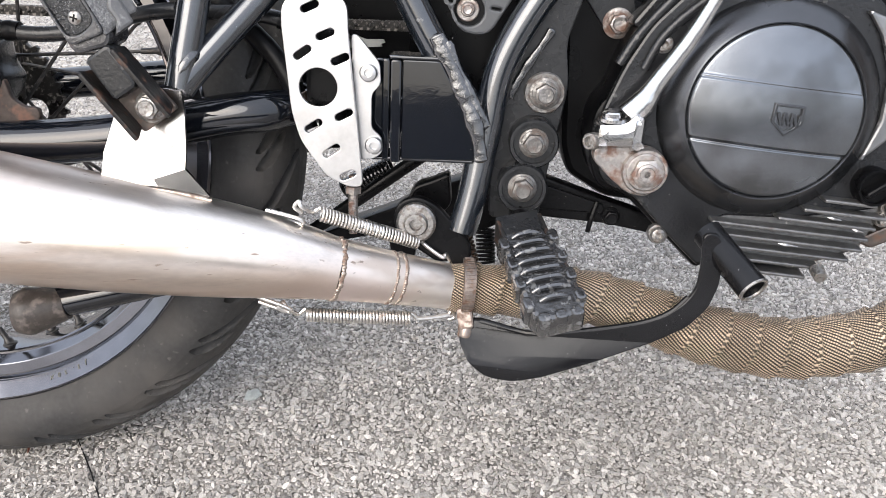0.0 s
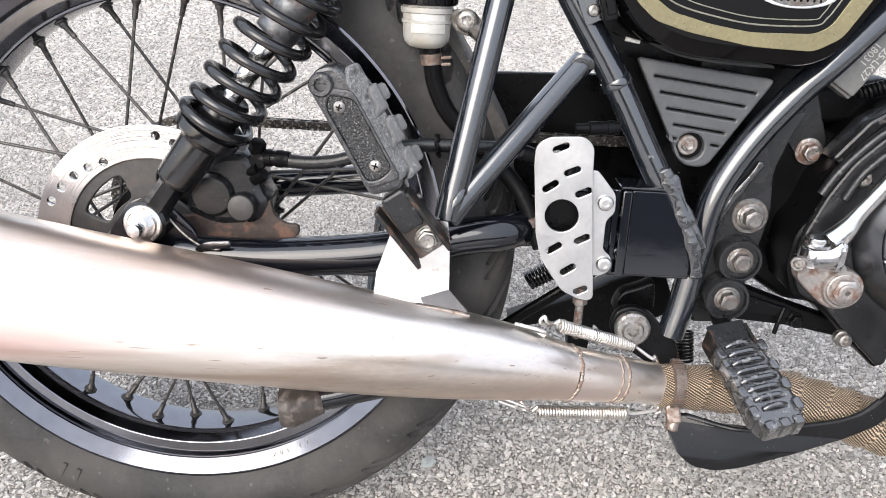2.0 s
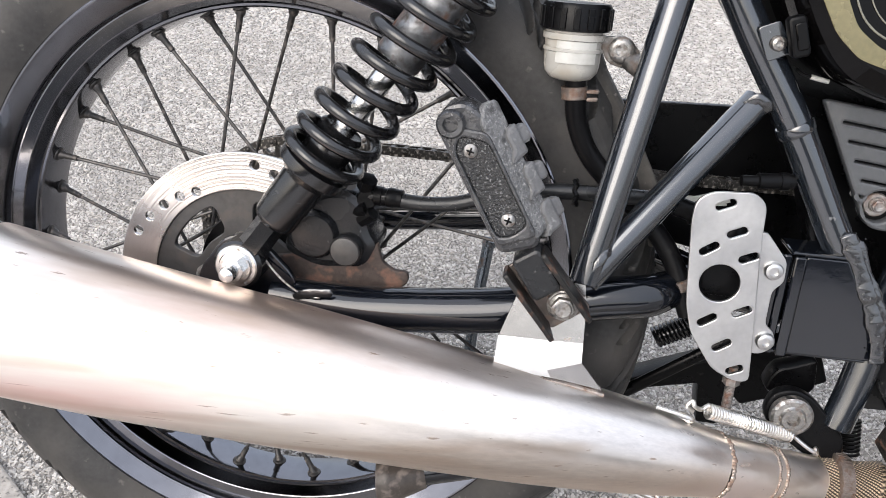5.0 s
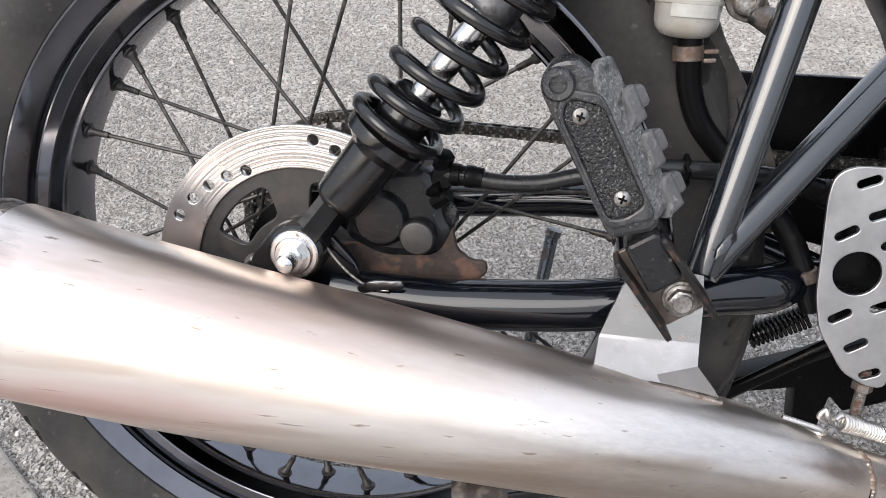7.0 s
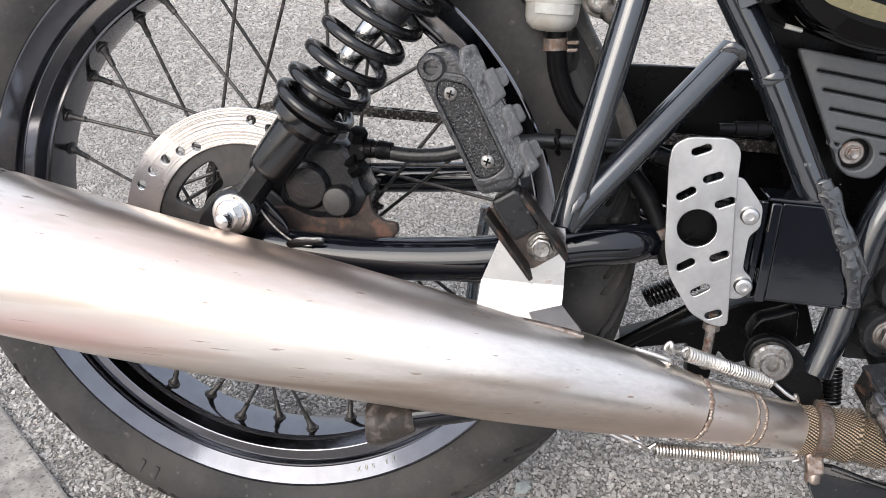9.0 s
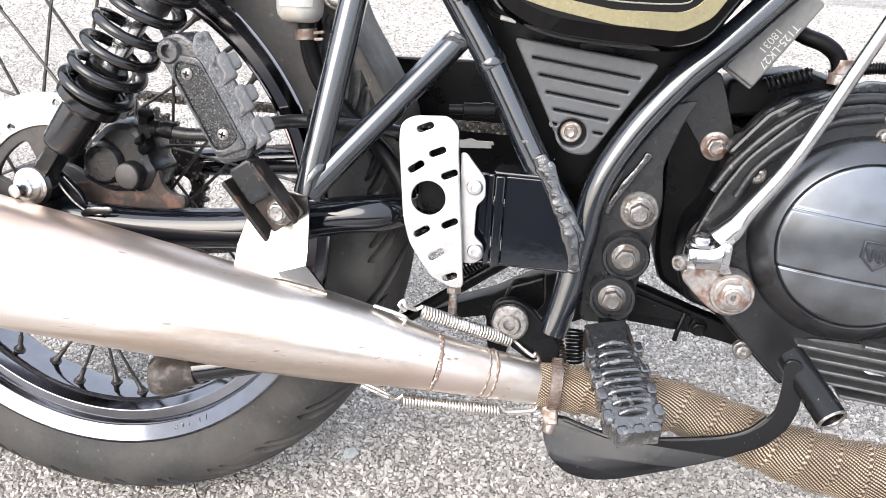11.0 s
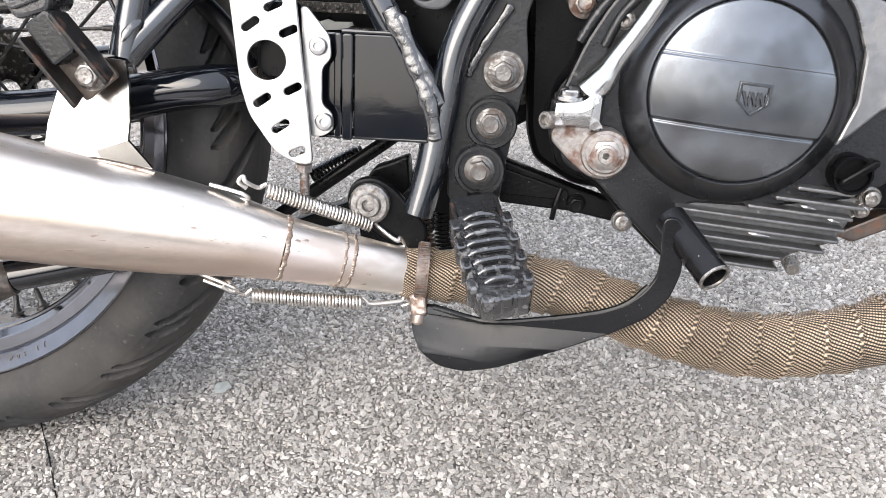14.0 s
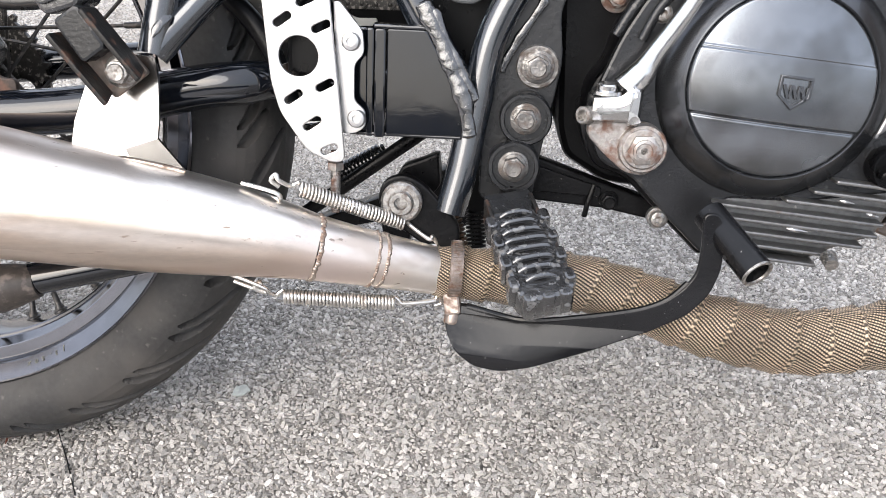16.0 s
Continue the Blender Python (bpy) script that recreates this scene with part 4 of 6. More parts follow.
# engine mounting plate and its three large bolts
mount = Geo().plate(rounded([(0.574, 0.152), (0.564, 0.135), (0.552, 0.096), (0.556, 0.062), (0.553, 0.040), (0.549, 0.018), (0.543, -0.018), (0.540, -0.048), (0.498, -0.050), (0.497, 0.030), (0.506, 0.077), (0.526, 0.112), (0.548, 0.145)], 0.008), 0.006, (0, -0.051, 0), bevel=0.0012)
mount_plate = part("engine_mount_plate", mount, SHANKM, None, "dusty black engine mounting plate")
weld([(0.5401, -0.058, 0.1056), (0.5331, -0.058, 0.094), (0.5247, -0.058, 0.081), (0.5128, -0.058, 0.0591), (0.5101, -0.058, 0.0508)], 0.0022, 90, mount_plate)


def mount_bolt(x, y, z, collar):
    if collar:
        g = Geo().lathe([(-0.014, 0.0200), (0.004, 0.0200), (0.006, 0.0188), (0.006, 0.0165), (0.002, 0.0160), (0.002, 0.004)], (x, y, z), Y, 36)
        boss = part("bolt_collar", g, SHANKM, mount_plate)
        g = Geo().bolt((x, y - 0.002, z), Y, 0.0150, 0.0085, 0.0118, random.random())
    else:
        g = Geo().lathe([(-0.004, 0.0165), (0.001, 0.0165), (0.002, 0.0155)], (x, y, z), Y, 36)
        boss = part("bolt_collar", g, BOLTM, mount_plate)
        g = Geo().bolt((x, y - 0.002, z), Y, 0.0150, 0.0110, 0.0125, random.random())
    return g


for (x, y, z, c), m in zip(((0.5374, -0.055, 0.056, False), (0.5307, -0.0665, 0.0182, True), (0.5238, -0.0705, -0.0179, True)), (BOLTM, BOLTM, BOLTM)):
    part("mount_bolt", mount_bolt(x, y, z, c), m, mount_plate, "dull zinc flanged bolt")

# ---- swinging arm ----
arm = Geo()
arm.tube([(0.030, -0.090, 0.004), (0.080, -0.090, 0.002), (0.127, -0.089, 0.004), (0.206, -0.088, 0.013), (0.282, -0.086, 0.031), (0.318, -0.081, 0.036), (0.345, -0.060, 0.038), (0.38, -0.049, 0.036), (0.45, -0.045, 0.028)], [0.0165, 0.0175, 0.0178, 0.0178, 0.0165, 0.0163, 0.0138, 0.0145, 0.0160], 24, 8)
arm.tube([(0.0, 0.085, 0.016), (0.127, 0.085, 0.030), (0.205, 0.083, 0.038), (0.282, 0.075, 0.034), (0.42, 0.06, -0.005)], 0.0150, 20, 6)
swingarm = part("swinging_arm", arm, ARMPAINT, None, "gloss black tubular swinging arm")
part("axle_plate", Geo().plate(rounded([(-0.03, -0.03), (0.045, -0.02), (0.052, 0.022), (0.022, 0.052), (-0.006, 0.054), (-0.03, 0.02)], 0.012), 0.006, (0, -0.094, 0), bevel=0.0015), ARMPAINT, swingarm)
weld([(0.050, -0.104, 0.010), (0.060, -0.107, 0.016), (0.072, -0.107, 0.018), (0.082, -0.106, 0.019)], 0.0022, 60, swingarm)

# pivot with its bolt, and the bush
piv = Geo().plate(rounded([(0.424, -0.033), (0.440, -0.027), (0.456, -0.034), (0.486, -0.066), (0.484, -0.092), (0.462, -0.086), (0.428, -0.064), (0.420, -0.050)], 0.010), 0.010, (0, -0.074, 0), bevel=0.002)
pivot = part("pivot_lug", piv, DIRTY, swingarm)
part("pivot_bolt", Geo().lathe([(0, 0.016), (0.006, 0.016), (0.008, 0.014), (0.008, 0.010), (0.0085, 0.0095), (0.011, 0.0085), (0.011, 0.005), (0.007, 0.0045), (0.007, 0)], (0.440, -0.080, -0.048), Y, 32), ZINC, swingarm, "dull pivot bolt with a socket head")

# ---- shock absorber ----
S0, S1 = V3((0.0089, -0.103, 0.0353)), V3((0.153, -0.099, 0.2410))
SD = (S1 - S0).normalized()


def along(d):
    return S0 + SD * d


shock = Geo()
shock.lathe([(-0.012, 0.019), (0.010, 0.019), (0.012, 0.017)], S0 + V3((0, 0.002, 0)), Y, 32)
shock.tube([along(0.008), along(0.030), along(0.046)], [0.0125, 0.0118, 0.0115], 6, 1)
shock.lathe([(0.042, 0.0130), (0.045, 0.0165), (0.048, 0.0172), (0.086, 0.0180), (0.088, 0.020), (0.094, 0.0275), (0.096, 0.0278), (0.102, 0.0278), (0.104, 0.025), (0.104, 0.018), (0.132, 0.0175), (0.135, 0.015)], S0, SD, 40)
shock_absorber = part("shock_absorber", shock, SPRINGBLK, None, "black rear shock absorber with an exposed coil spring")
part("spring", Geo().coil(along(0.103), along(0.300), 0.0284, 0.0045, 10.2, 12, 36, 1.0, 5.74), SPRINGBLK, shock_absorber, "satin black coil spring", 60)
part("damper_rod", Geo().lathe([(0.13, 0.0088), (0.23, 0.0088)], S0, SD, 24), CHROME, shock_absorber, "chrome damper rod")
part("damper_body", Geo().lathe([(0.196, 0.008), (0.197, 0.0165), (0.199, 0.0172), (0.31, 0.0172)], S0, SD, 32), SHOCKTUBE, shock_absorber, "pitted and rusty steel damper body")
nut = Geo().lathe([(0, 0.0165), (0.0018, 0.0165), (0.0026, 0.0155)], S0 + V3((0, -0.010, 0)), Y, 36)
nut.lathe([(0.002, 0.0128), (0.004, 0.0128), (0.005, 0.012)], S0 + V3((0, -0.010, 0)), Y, 36)
nut.hexagon(S0 + V3((0, -0.0145, 0)), Y, 0.0165, 0.008, 0.3)
nut.lathe([(0, 0.0062), (0.007, 0.0062), (0.010, 0.0055), (0.0115, 0.003), (0.0118, 0)], S0 + V3((0, -0.0225, 0)), Y, 24)
part("mounting_nut", nut, CHROME, shock_absorber, "bright plated nut and washers")

# ---- silencer ----
AXIS = [(-0.168, -0.158, -0.0005), (-0.060, -0.155, -0.016), (0.069, -0.150, -0.0315), (0.198, -0.142, -0.0485), (0.285, -0.134, -0.060), (0.340, -0.128, -0.068), (0.381, -0.119, -0.078)]
RAD = [0.0632, 0.0588, 0.0527, 0.0445, 0.0378, 0.0312, 0.0245]
cone = Geo().tube(AXIS, RAD, 64, 10, cap=(False, False))
silencer = part("silencer", cone, SILENCER, None, "brushed bare steel reverse cone silencer", 60)
part("end_cone", Geo().tube([(-0.300, -0.165, 0.002), (-0.290, -0.1645, 0.001), (-0.250, -0.163, -0.003), (-0.207, -0.160, -0.003), (-0.168, -0.158, -0.0005), (-0.150, -0.1577, -0.0030)], [0.036, 0.040, 0.0490, 0.0580, 0.0626, 0.0610], 64, 6, cap=(True, False)), SCUFFED, silencer, "scuffed steel reverse end cone")
part("seam_bead", Geo().tube([(-0.168 - 0.13 * 0.0637 * math.sin(w), -0.158 + 0.0637 * math.cos(w), -0.0005 + 0.0637 * math.sin(w)) for w in (2 * math.pi * k / 96 for k in range(96))], 0.0011, 8, 1, loop=True), ZINC, silencer)
sleeve = Geo().tube([(0.379, -0.1195, -0.0775), (0.405, -0.110, -0.0845), (0.428, -0.101, -0.0905)], [0.0248, 0.0226, 0.0208], 48, 6, cap=(False, False))
sleeve.tube([(0.426, -0.102, -0.090), (0.450, -0.092, -0.0965), (0.476, -0.081, -0.104)], [0.0213, 0.0198, 0.0186], 48, 6, cap=(False, True))
part("inlet_sleeve", sleeve, STEEL, silencer, "heat-tinted steel inlet sleeve")


def ring_weld(c, axis, r, bead, n):
    g = Geo()
    a = V3(axis).normalized()
    s = a.orthogonal().normalized()
    u = a.cross(s)
    pts = []
    for k in range(n):
        w = 2 * math.pi * k / n
        rr = r + bead * 0.5 * math.sin(k * 2.1)
        pts.append(V3(c) + a * (bead * 0.5 * math.sin(k * 1.3)) + rr * (math.cos(w) * s + math.sin(w) * u))
    return g.tube(pts, bead, 6, 1, loop=True)


def bead_ring(c, axis, r, size, n):
    """A closed run of small weld pools round a pipe."""
    g = Geo()
    a = V3(axis).normalized()
    s = a.orthogonal().normalized()
    u = a.cross(s)
    for k in range(n):
        w = 2 * math.pi * k / n
        d = math.cos(w) * s + math.sin(w) * u
        z = size * random.uniform(0.8, 1.25)
        g.lathe([(-0.2 * z, z), (0.25 * z, z * 0.9), (0.5 * z, z * 0.55), (0.6 * z, 0)], V3(c) + d * r + a * random.uniform(-0.3, 0.3) * size, d, 8)
    return g


TAIL = V3((0.095, 0.038, -0.026))
part("weld_ring", bead_ring((0.380, -0.1193, -0.0778), TAIL, 0.0247, 0.0019, 62), WELDSTEEL, silencer, "", 85)
part("weld_ring", bead_ring((0.427, -0.1015, -0.0902), TAIL, 0.0211, 0.0015, 64), WELDSTEEL, silencer, "", 85)
part("weld_ring", bead_ring((0.4205, -0.1042, -0.0887), TAIL, 0.0214, 0.0013, 70), WELDSTEEL, silencer, "", 85)

# hanger bracket welded to the silencer
hang = Geo()
hang.rings([[l, m, r, r + V3((0, 0.003, 0)), m + V3((0, 0.003, 0)), l + V3((0, 0.003, 0))] for l, m, r in (map(V3, row) for row in (
    ((0.2290, -0.1245, 0.0560), (0.250, -0.1243, 0.0575), (0.2690, -0.1240, 0.0555)),
    ((0.2222, -0.1260, 0.0440), (0.250, -0.1260, 0.0440), (0.2712, -0.1260, 0.0400)),
    ((0.2118, -0.1310, 0.0125), (0.245, -0.1310, 0.0130), (0.2723, -0.1310, 0.0138)),
    ((0.2113, -0.1320, 0.0105), (0.245, -0.1320, 0.0110), (0.2723, -0.1318, 0.0118)),
    ((0.2103, -0.1370, -0.0055), (0.249, -0.1375, -0.0075), (0.2726, -0.1365, 0.0008)),
    ((0.2098, -0.1385, -0.0095), (0.252, -0.1385, -0.0125), (0.2890, -0.1350, -0.0190)),
    ((0.2100, -0.1370, -0.0200), (0.252, -0.1370, -0.0250), (0.2880, -0.1330, -0.0300))))])
part("hanger_bracket", hang, HANGM, silencer, "bright folded steel hanger bracket", 8)
part("weld_ring", Geo().tube([(0.203, -0.1400, -0.0105), (0.23, -0.1400, -0.0130), (0.26, -0.1385, -0.0160), (0.291, -0.1355, -0.0225)], 0.0018, 8, 4), WELDSTEEL, silencer)


def retaining_spring(a, b, hook_a, hook_b, radius=0.0049):
    """A close-wound pull spring between two wire hooks."""
    g = Geo().coil(a, b, radius, 0.00118, 32, 8, 18)
    d = (V3(b) - V3(a)).normalized()
    for p, h, s in ((V3(a), V3(hook_a), -1), (V3(b), V3(hook_b), 1)):
        q = p + d * s * 0.006
        g.tube([p + V3((0, 0, radius)), p + d * s * 0.003 + V3((0, 0, radius * 0.5)), q, (q + h) / 2 + V3((0, -0.002, 0.001)), h + V3((0, -0.003, 0.003)), h + V3((0, -0.001, 0.0055)) + d * s * 0.002, h + d * s * 0.006, h + V3((0, 0.0, -0.003))], 0.0017, 8, 5)
    return g


part("retaining_spring", retaining_spring((0.3690, -0.1195, -0.0335), (0.4420, -0.0835, -0.0650), (0.3565, -0.1277, -0.0279), (0.4630, -0.0800, -0.0800)), SPRING_STEEL, silencer, "close-wound steel retaining spring")
part("retaining_spring", retaining_spring((0.3570, -0.1225, -0.1165), (0.4390, -0.1035, -0.1235), (0.3430, -0.1290, -0.1090), (0.4690, -0.0920, -0.1255)), SPRING_STEEL, silencer, "close-wound steel retaining spring")
for o, d in ((V3((0.330, -0.1275, -0.0325)), V3((0.97, -0.02, -0.20))), (V3((0.321, -0.1310, -0.1015)), V3((0.93, 0.02, -0.32)))):
    e = V3((0, -0.003, 0.0035))
    part("spring_tab", Geo().tube([o + e, o + d * 0.012 + e, o + d * 0.025 + e * 0.8, o + d * 0.0285, o + d * 0.025 - e * 0.8, o + d * 0.012 - e, o - e], 0.0016, 8, 5), SPRING_STEEL, silencer)

# ---- wrapped exhaust pipe ----
PIPE = [(0.468, -0.084, -0.101), (0.507, -0.082, -0.104), (0.585, -0.085, -0.105), (0.650, -0.088, -0.122), (0.717, -0.088, -0.138), (0.777, -0.084, -0.139), (0.838, -0.076, -0.126), (0.90, -0.06, -0.095), (0.95, -0.04, -0.05)]
PRAD = [0.0195, 0.0205, 0.0218, 0.0235, 0.0245, 0.0245, 0.0250, 0.0245, 0.024]


def wrap_mesh():
    """The pipe bound in overlapping turns of woven strip."""
    line = curve_points(PIPE, 44)
    n, seg, pitch = len(line), 80, 0.026
    rad = np.interp(np.linspace(0, len(PRAD) - 1, n), range(len(PRAD)), PRAD).tolist()
    side, s, rows, run = V3((0, 0, 1)), 0.0, [], []
    for i, p in enumerate(line):
        t = (line[min(i + 1, n - 1)] - line[max(i - 1, 0)]).normalized()
        side = (side - t * side.dot(t)).normalized()
        oth = t.cross(side)
        s += (p - line[i - 1]).length if i else 0
        run.append(s)
        ring = []
        for k in range(seg):
            w = 2 * math.pi * k / seg
            lap = (s / pitch + w / (2 * math.pi) + 0.04 * math.sin(3 * w + s * 60)) % 1.0
            r = rad[i] - 0.0009 + 0.0027 * min(lap * 1.0, (1 - lap) * 9) + 0.0005 * math.exp(-(((lap - 0.88) / 0.05) ** 2)) + 0.0004 * math.sin(5 * w + s * 90)
            ring.append(p + r * (math.cos(w) * side + math.sin(w) * oth))
        rows.append(ring)
    g = Geo().rings(rows)
    me = g.mesh("exhaust_pipe", WRAP, 70)
    uv = me.uv_layers.new(name="wrap")
    for poly in me.polygons:
        ks = [me.loops[li].vertex_index % seg for li in poly.loop_indices]
        wrap_round = max(ks) - min(ks) > seg / 2
        for li, k in zip(poly.loop_indices, ks):
            i = me.loops[li].vertex_index // seg
            k = k + seg if wrap_round and k < seg / 2 else k
            uv.data[li].uv = (k / seg * 0.1496, run[i] + 0.026 * k / seg)
    return me


wrapped = part("exhaust_pipe", wrap_mesh(), None, None, "exhaust pipe bound in bronze woven heat wrap")

# ---- engine ----
CX, CZ = 0.708, 0.053
engine = part("engine", Geo().plate(rounded([(0.574, 0.012), (0.577, 0.046), (0.590, 0.062), (0.595, 0.084), (0.612, 0.116), (0.650, 0.158), (0.700, 0.168), (0.770, 0.160), (0.86, 0.15), (0.93, 0.11), (0.95, 0.02), (0.88, -0.030), (0.80, -0.032), (0.683, -0.036), (0.681, -0.078), (0.673, -0.083), (0.642, -0.054), (0.608, -0.022), (0.584, -0.016)], 0.010), 0.125, (0, -0.0015, 0), bevel=0.004),
              CAST, None, "black single cylinder engine with a round clutch cover")
cl = Geo().lathe([(-0.012, 0.0870), (0.000, 0.0868), (0.006, 0.0858), (0.011, 0.0836), (0.015, 0.0806), (0.0265, 0.0680), (0.0272, 0.0668), (0.0262, 0.0658), (0.024, 0.0655), (0.024, 0.0)], (CX, -0.062, CZ), Y, 96)
clutch = part("clutch_cover", cl, CLUTCHRING, engine, "satin black round clutch cover with a raised band")


SL = -0.085


def cover_height(x, z, lo, hi):
    """How far the domed face stands out at a place; its band is a step proud between two chords."""
    level = z - SL * x
    ramp = lambda e, w: min(1.0, max(0.0, e / w))
    band = ramp(level - lo, 0.0016) * ramp(hi - level, 0.0016)
    crest = math.exp(-(((level - hi - 0.0008) / 0.0012) ** 2)) * 0.0008 - math.exp(-(((level - lo + 0.0010) / 0.0011) ** 2)) * 0.0010
    return 0.0075 * (1 - (x * x + z * z) / 0.0655 ** 2) + 0.0018 * band + crest


def cover_sheet(r, lo, hi, n=70):
    """The face as rows that run along the band's edges, each from rim to rim."""
    g = Geo()
    k = math.hypot(1, SL)
    levels = sorted(set([-r + 2 * r * i / 90 for i in range(1, 90)] + [e + 0.0003 * d for e in (lo, hi) for d in range(-12, 13)] + [-r * 0.9995, r * 0.9995, -r * 0.997, r * 0.997, -r * 0.99, r * 0.99]))
    rows = []
    for level in levels:
        d = level / k
        if abs(d) >= r:
            continue
        w = math.sqrt(r * r - d * d)
        row = []
        for i in range(n + 1):
            q = -w * math.cos(math.pi * i / n)
            x, z = (q - SL * d) / k, (q * SL + d) / k
            edge = max(0.0, (math.hypot(x, z) - r + 0.0025) / 0.0025)
            row.append((CX + x, -0.0885 - cover_height(x, z, lo, hi) + 0.0022 * edge * edge, CZ + z))
        rows.append(row)
    return g.rings(rows, closed=False)


part("cover_face", cover_sheet(0.0655, -0.0255, 0.0212), ENGINE, clutch, "domed satin face with a raised band", 60)
SX = V3((1, 0, SL)).normalized()
SZ = V3((-SL, 0, 1)).normalized()
shield = [(-0.0115, 0.0125), (0.0115, 0.0125), (0.0115, -0.0015), (0.0, -0.0110), (-0.0115, -0.0015)]
badge = Geo().plate(shield, 0.0026, (0.7140, -0.0985, 0.0490), SX, SZ, 0.0006, [[(x * 0.80, z * 0.80 + 0.0004) for x, z in shield]])
for x in (-0.0058, 0.0, 0.0058):
    badge.plate([(x - 0.0032, 0.0062), (x - 0.0008, 0.0062), (x + 0.0032, -0.0034), (x + 0.0010, -0.0034)], 0.0022, (0.7140, -0.0988, 0.0490), SX, SZ, 0.0002)
    badge.plate([(x + 0.0022, 0.0058), (x + 0.0040, 0.0058), (x + 0.0034, -0.0034), (x + 0.0016, -0.0034)], 0.0022, (0.7140, -0.0988, 0.0490), SX, SZ, 0.0002)
part("badge", badge, CLUTCHRING, clutch, "raised shield badge")

# outer casting, its edge and screws
rimcast = Geo().plate(rounded([(0.596, 0.082), (0.613, 0.112), (0.652, 0.153), (0.700, 0.163), (0.760, 0.154), (0.800, 0.118), (0.826, 0.085), (0.850, 0.05), (0.840, 0.00), (0.812, -0.022), (0.74, -0.034), (0.682, -0.034), (0.679, -0.074), (0.672, -0.078), (0.646, -0.054), (0.612, -0.020), (0.588, -0.012), (0.579, 0.012), (0.581, 0.043)], 0.010), 0.010, (0, -0.0655, 0), bevel=0.0025)
rimcast.tube([(0.592, -0.066, 0.082), (0.606, -0.066, 0.106), (0.632, -0.066, 0.136), (0.662, -0.066, 0.156), (0.700, -0.066, 0.165), (0.745, -0.066, 0.161), (0.79, -0.066, 0.142), (0.85, -0.066, 0.115)], 0.0045, 12, 6)
rimcast.tube([(0.610, -0.072, 0.080), (0.622, -0.073, 0.105), (0.645, -0.073, 0.128), (0.672, -0.073, 0.145), (0.705, -0.073, 0.152)], 0.0040, 12, 6)
casing = part("outer_casing", rimcast, CASEM, engine, "black cast outer engine casing")
for x, y, z, r in ((0.623, -0.070, 0.099, 0.0062), (0.712, -0.069, 0.152, 0.0068), (0.709, -0.071, 0.138, 0.0045), (0.742, -0.066, 0.160, 0.0060), (0.6374, -0.068, -0.0530, 0.0066), (0.8165, -0.074, -0.020, 0.0065), (0.8120, -0.074, -0.030, 0.0050), (0.658, -0.0735, 0.094, 0.0050)):
    part("screw", Geo().lathe([(-0.006, r * 1.25), (0, r * 1.25), (0.001, r * 1.1)], (x, y, z), Y, 20).socket_bolt((x, y, z), Y, r, 0.006), ZINC, casing, "zinc socket screw")
# lettered boss above the casing
boss = Geo().plate(rounded([(0.655, 0.158), (0.697, 0.176), (0.722, 0.176), (0.727, 0.157), (0.700, 0.160)], 0.003), 0.020, (0, -0.050, 0), bevel=0.002)
boss.plate(rounded([(0.600, 0.112), (0.626, 0.146), (0.648, 0.160), (0.654, 0.150), (0.632, 0.132), (0.612, 0.104)], 0.004), 0.03, (0, -0.040, 0), bevel=0.003)
for k in range(7):
    boss.box((0.671 + 0.0065 * k, -0.0605, 0.1655 + 0.0014 * k), (0.0038, 0.006, 0.0012), (1, 0, 0.25), (-0.25, 0, 1), 0.0004)
part("cast_boss", boss, CASEM, casing)
part("side_facet", Geo().plate(rounded([(0.768, 0.1299), (0.8012, 0.1195), (0.8326, 0.1069), (0.8451, 0.0482), (0.8127, 0.0458), (0.7918, 0.0243), (0.7826, 0.0168), (0.7934, 0.0489), (0.793, 0.0835), (0.7814, 0.1121)], 0.003), 0.006, (0, -0.0735, 0), bevel=0.002), FACET, casing, "worn grey casing facet")

# finned sump
sump = part("sump", Geo().plate(rounded([(0.676, -0.028), (0.815, -0.010), (0.812, -0.030), (0.800, -0.058), (0.765, -0.072), (0.756, -0.078), (0.715, -0.074), (0.682, -0.066)], 0.004), 0.13, (0, -0.004, 0), bevel=0.003), SUMP, engine, "finned weathered grey sump")
for k, (a, b) in enumerate(((0.760, 0.806), (0.745, 0.815), (0.726, 0.808), (0.675, 0.804), (0.676, 0.801), (0.678, 0.792), (0.687, 0.770), (0.715, 0.760))):
    z = -0.0075 - 0.0093 * k - 0.077 * ((a + b) / 2 - 0.673)
    part("fin", Geo().plate(rounded([(-(b - a) / 2, -0.022), ((b - a) / 2 - 0.004, -0.022), ((b - a) / 2, 0.02), (-(b - a) / 2, 0.02)], 0.002), 0.0030, ((a + b) / 2, -0.062, z), (1, 0, -0.077), (0, 1, 0), 0.0012), SUMP, sump)
part("drain_lug", Geo().tube([(0.7625, -0.086, -0.070), (0.7625, -0.096, -0.074)], [0.006, 0.005], 16, 1), ZINC, sump)
for c, w in (((0.738, -0.083, -0.052), 0.016), ((0.790, -0.083, -0.0375), 0.009), ((0.770, -0.083, -0.0285), 0.011)):
    part("casting_chip", Geo().tube([(c[0] - w / 2, c[1], c[2] + 0.001), (c[0] - w / 5, c[1] - 0.001, c[2] + 0.0005), (c[0] + w / 6, c[1], c[2] - 0.0003), (c[0] + w / 2, c[1], c[2] - 0.001)], [0.0004, 0.0016, 0.0009, 0.0004], 7, 4), ALU, sump, "bright chip on a fin")
cap = Geo().lathe([(-0.020, 0.0150), (0.004, 0.0150), (0.006, 0.0140), (0.006, 0.0125), (0.002, 0.0120), (0.002, 0)], (0.797, -0.080, -0.002), Y, 32)
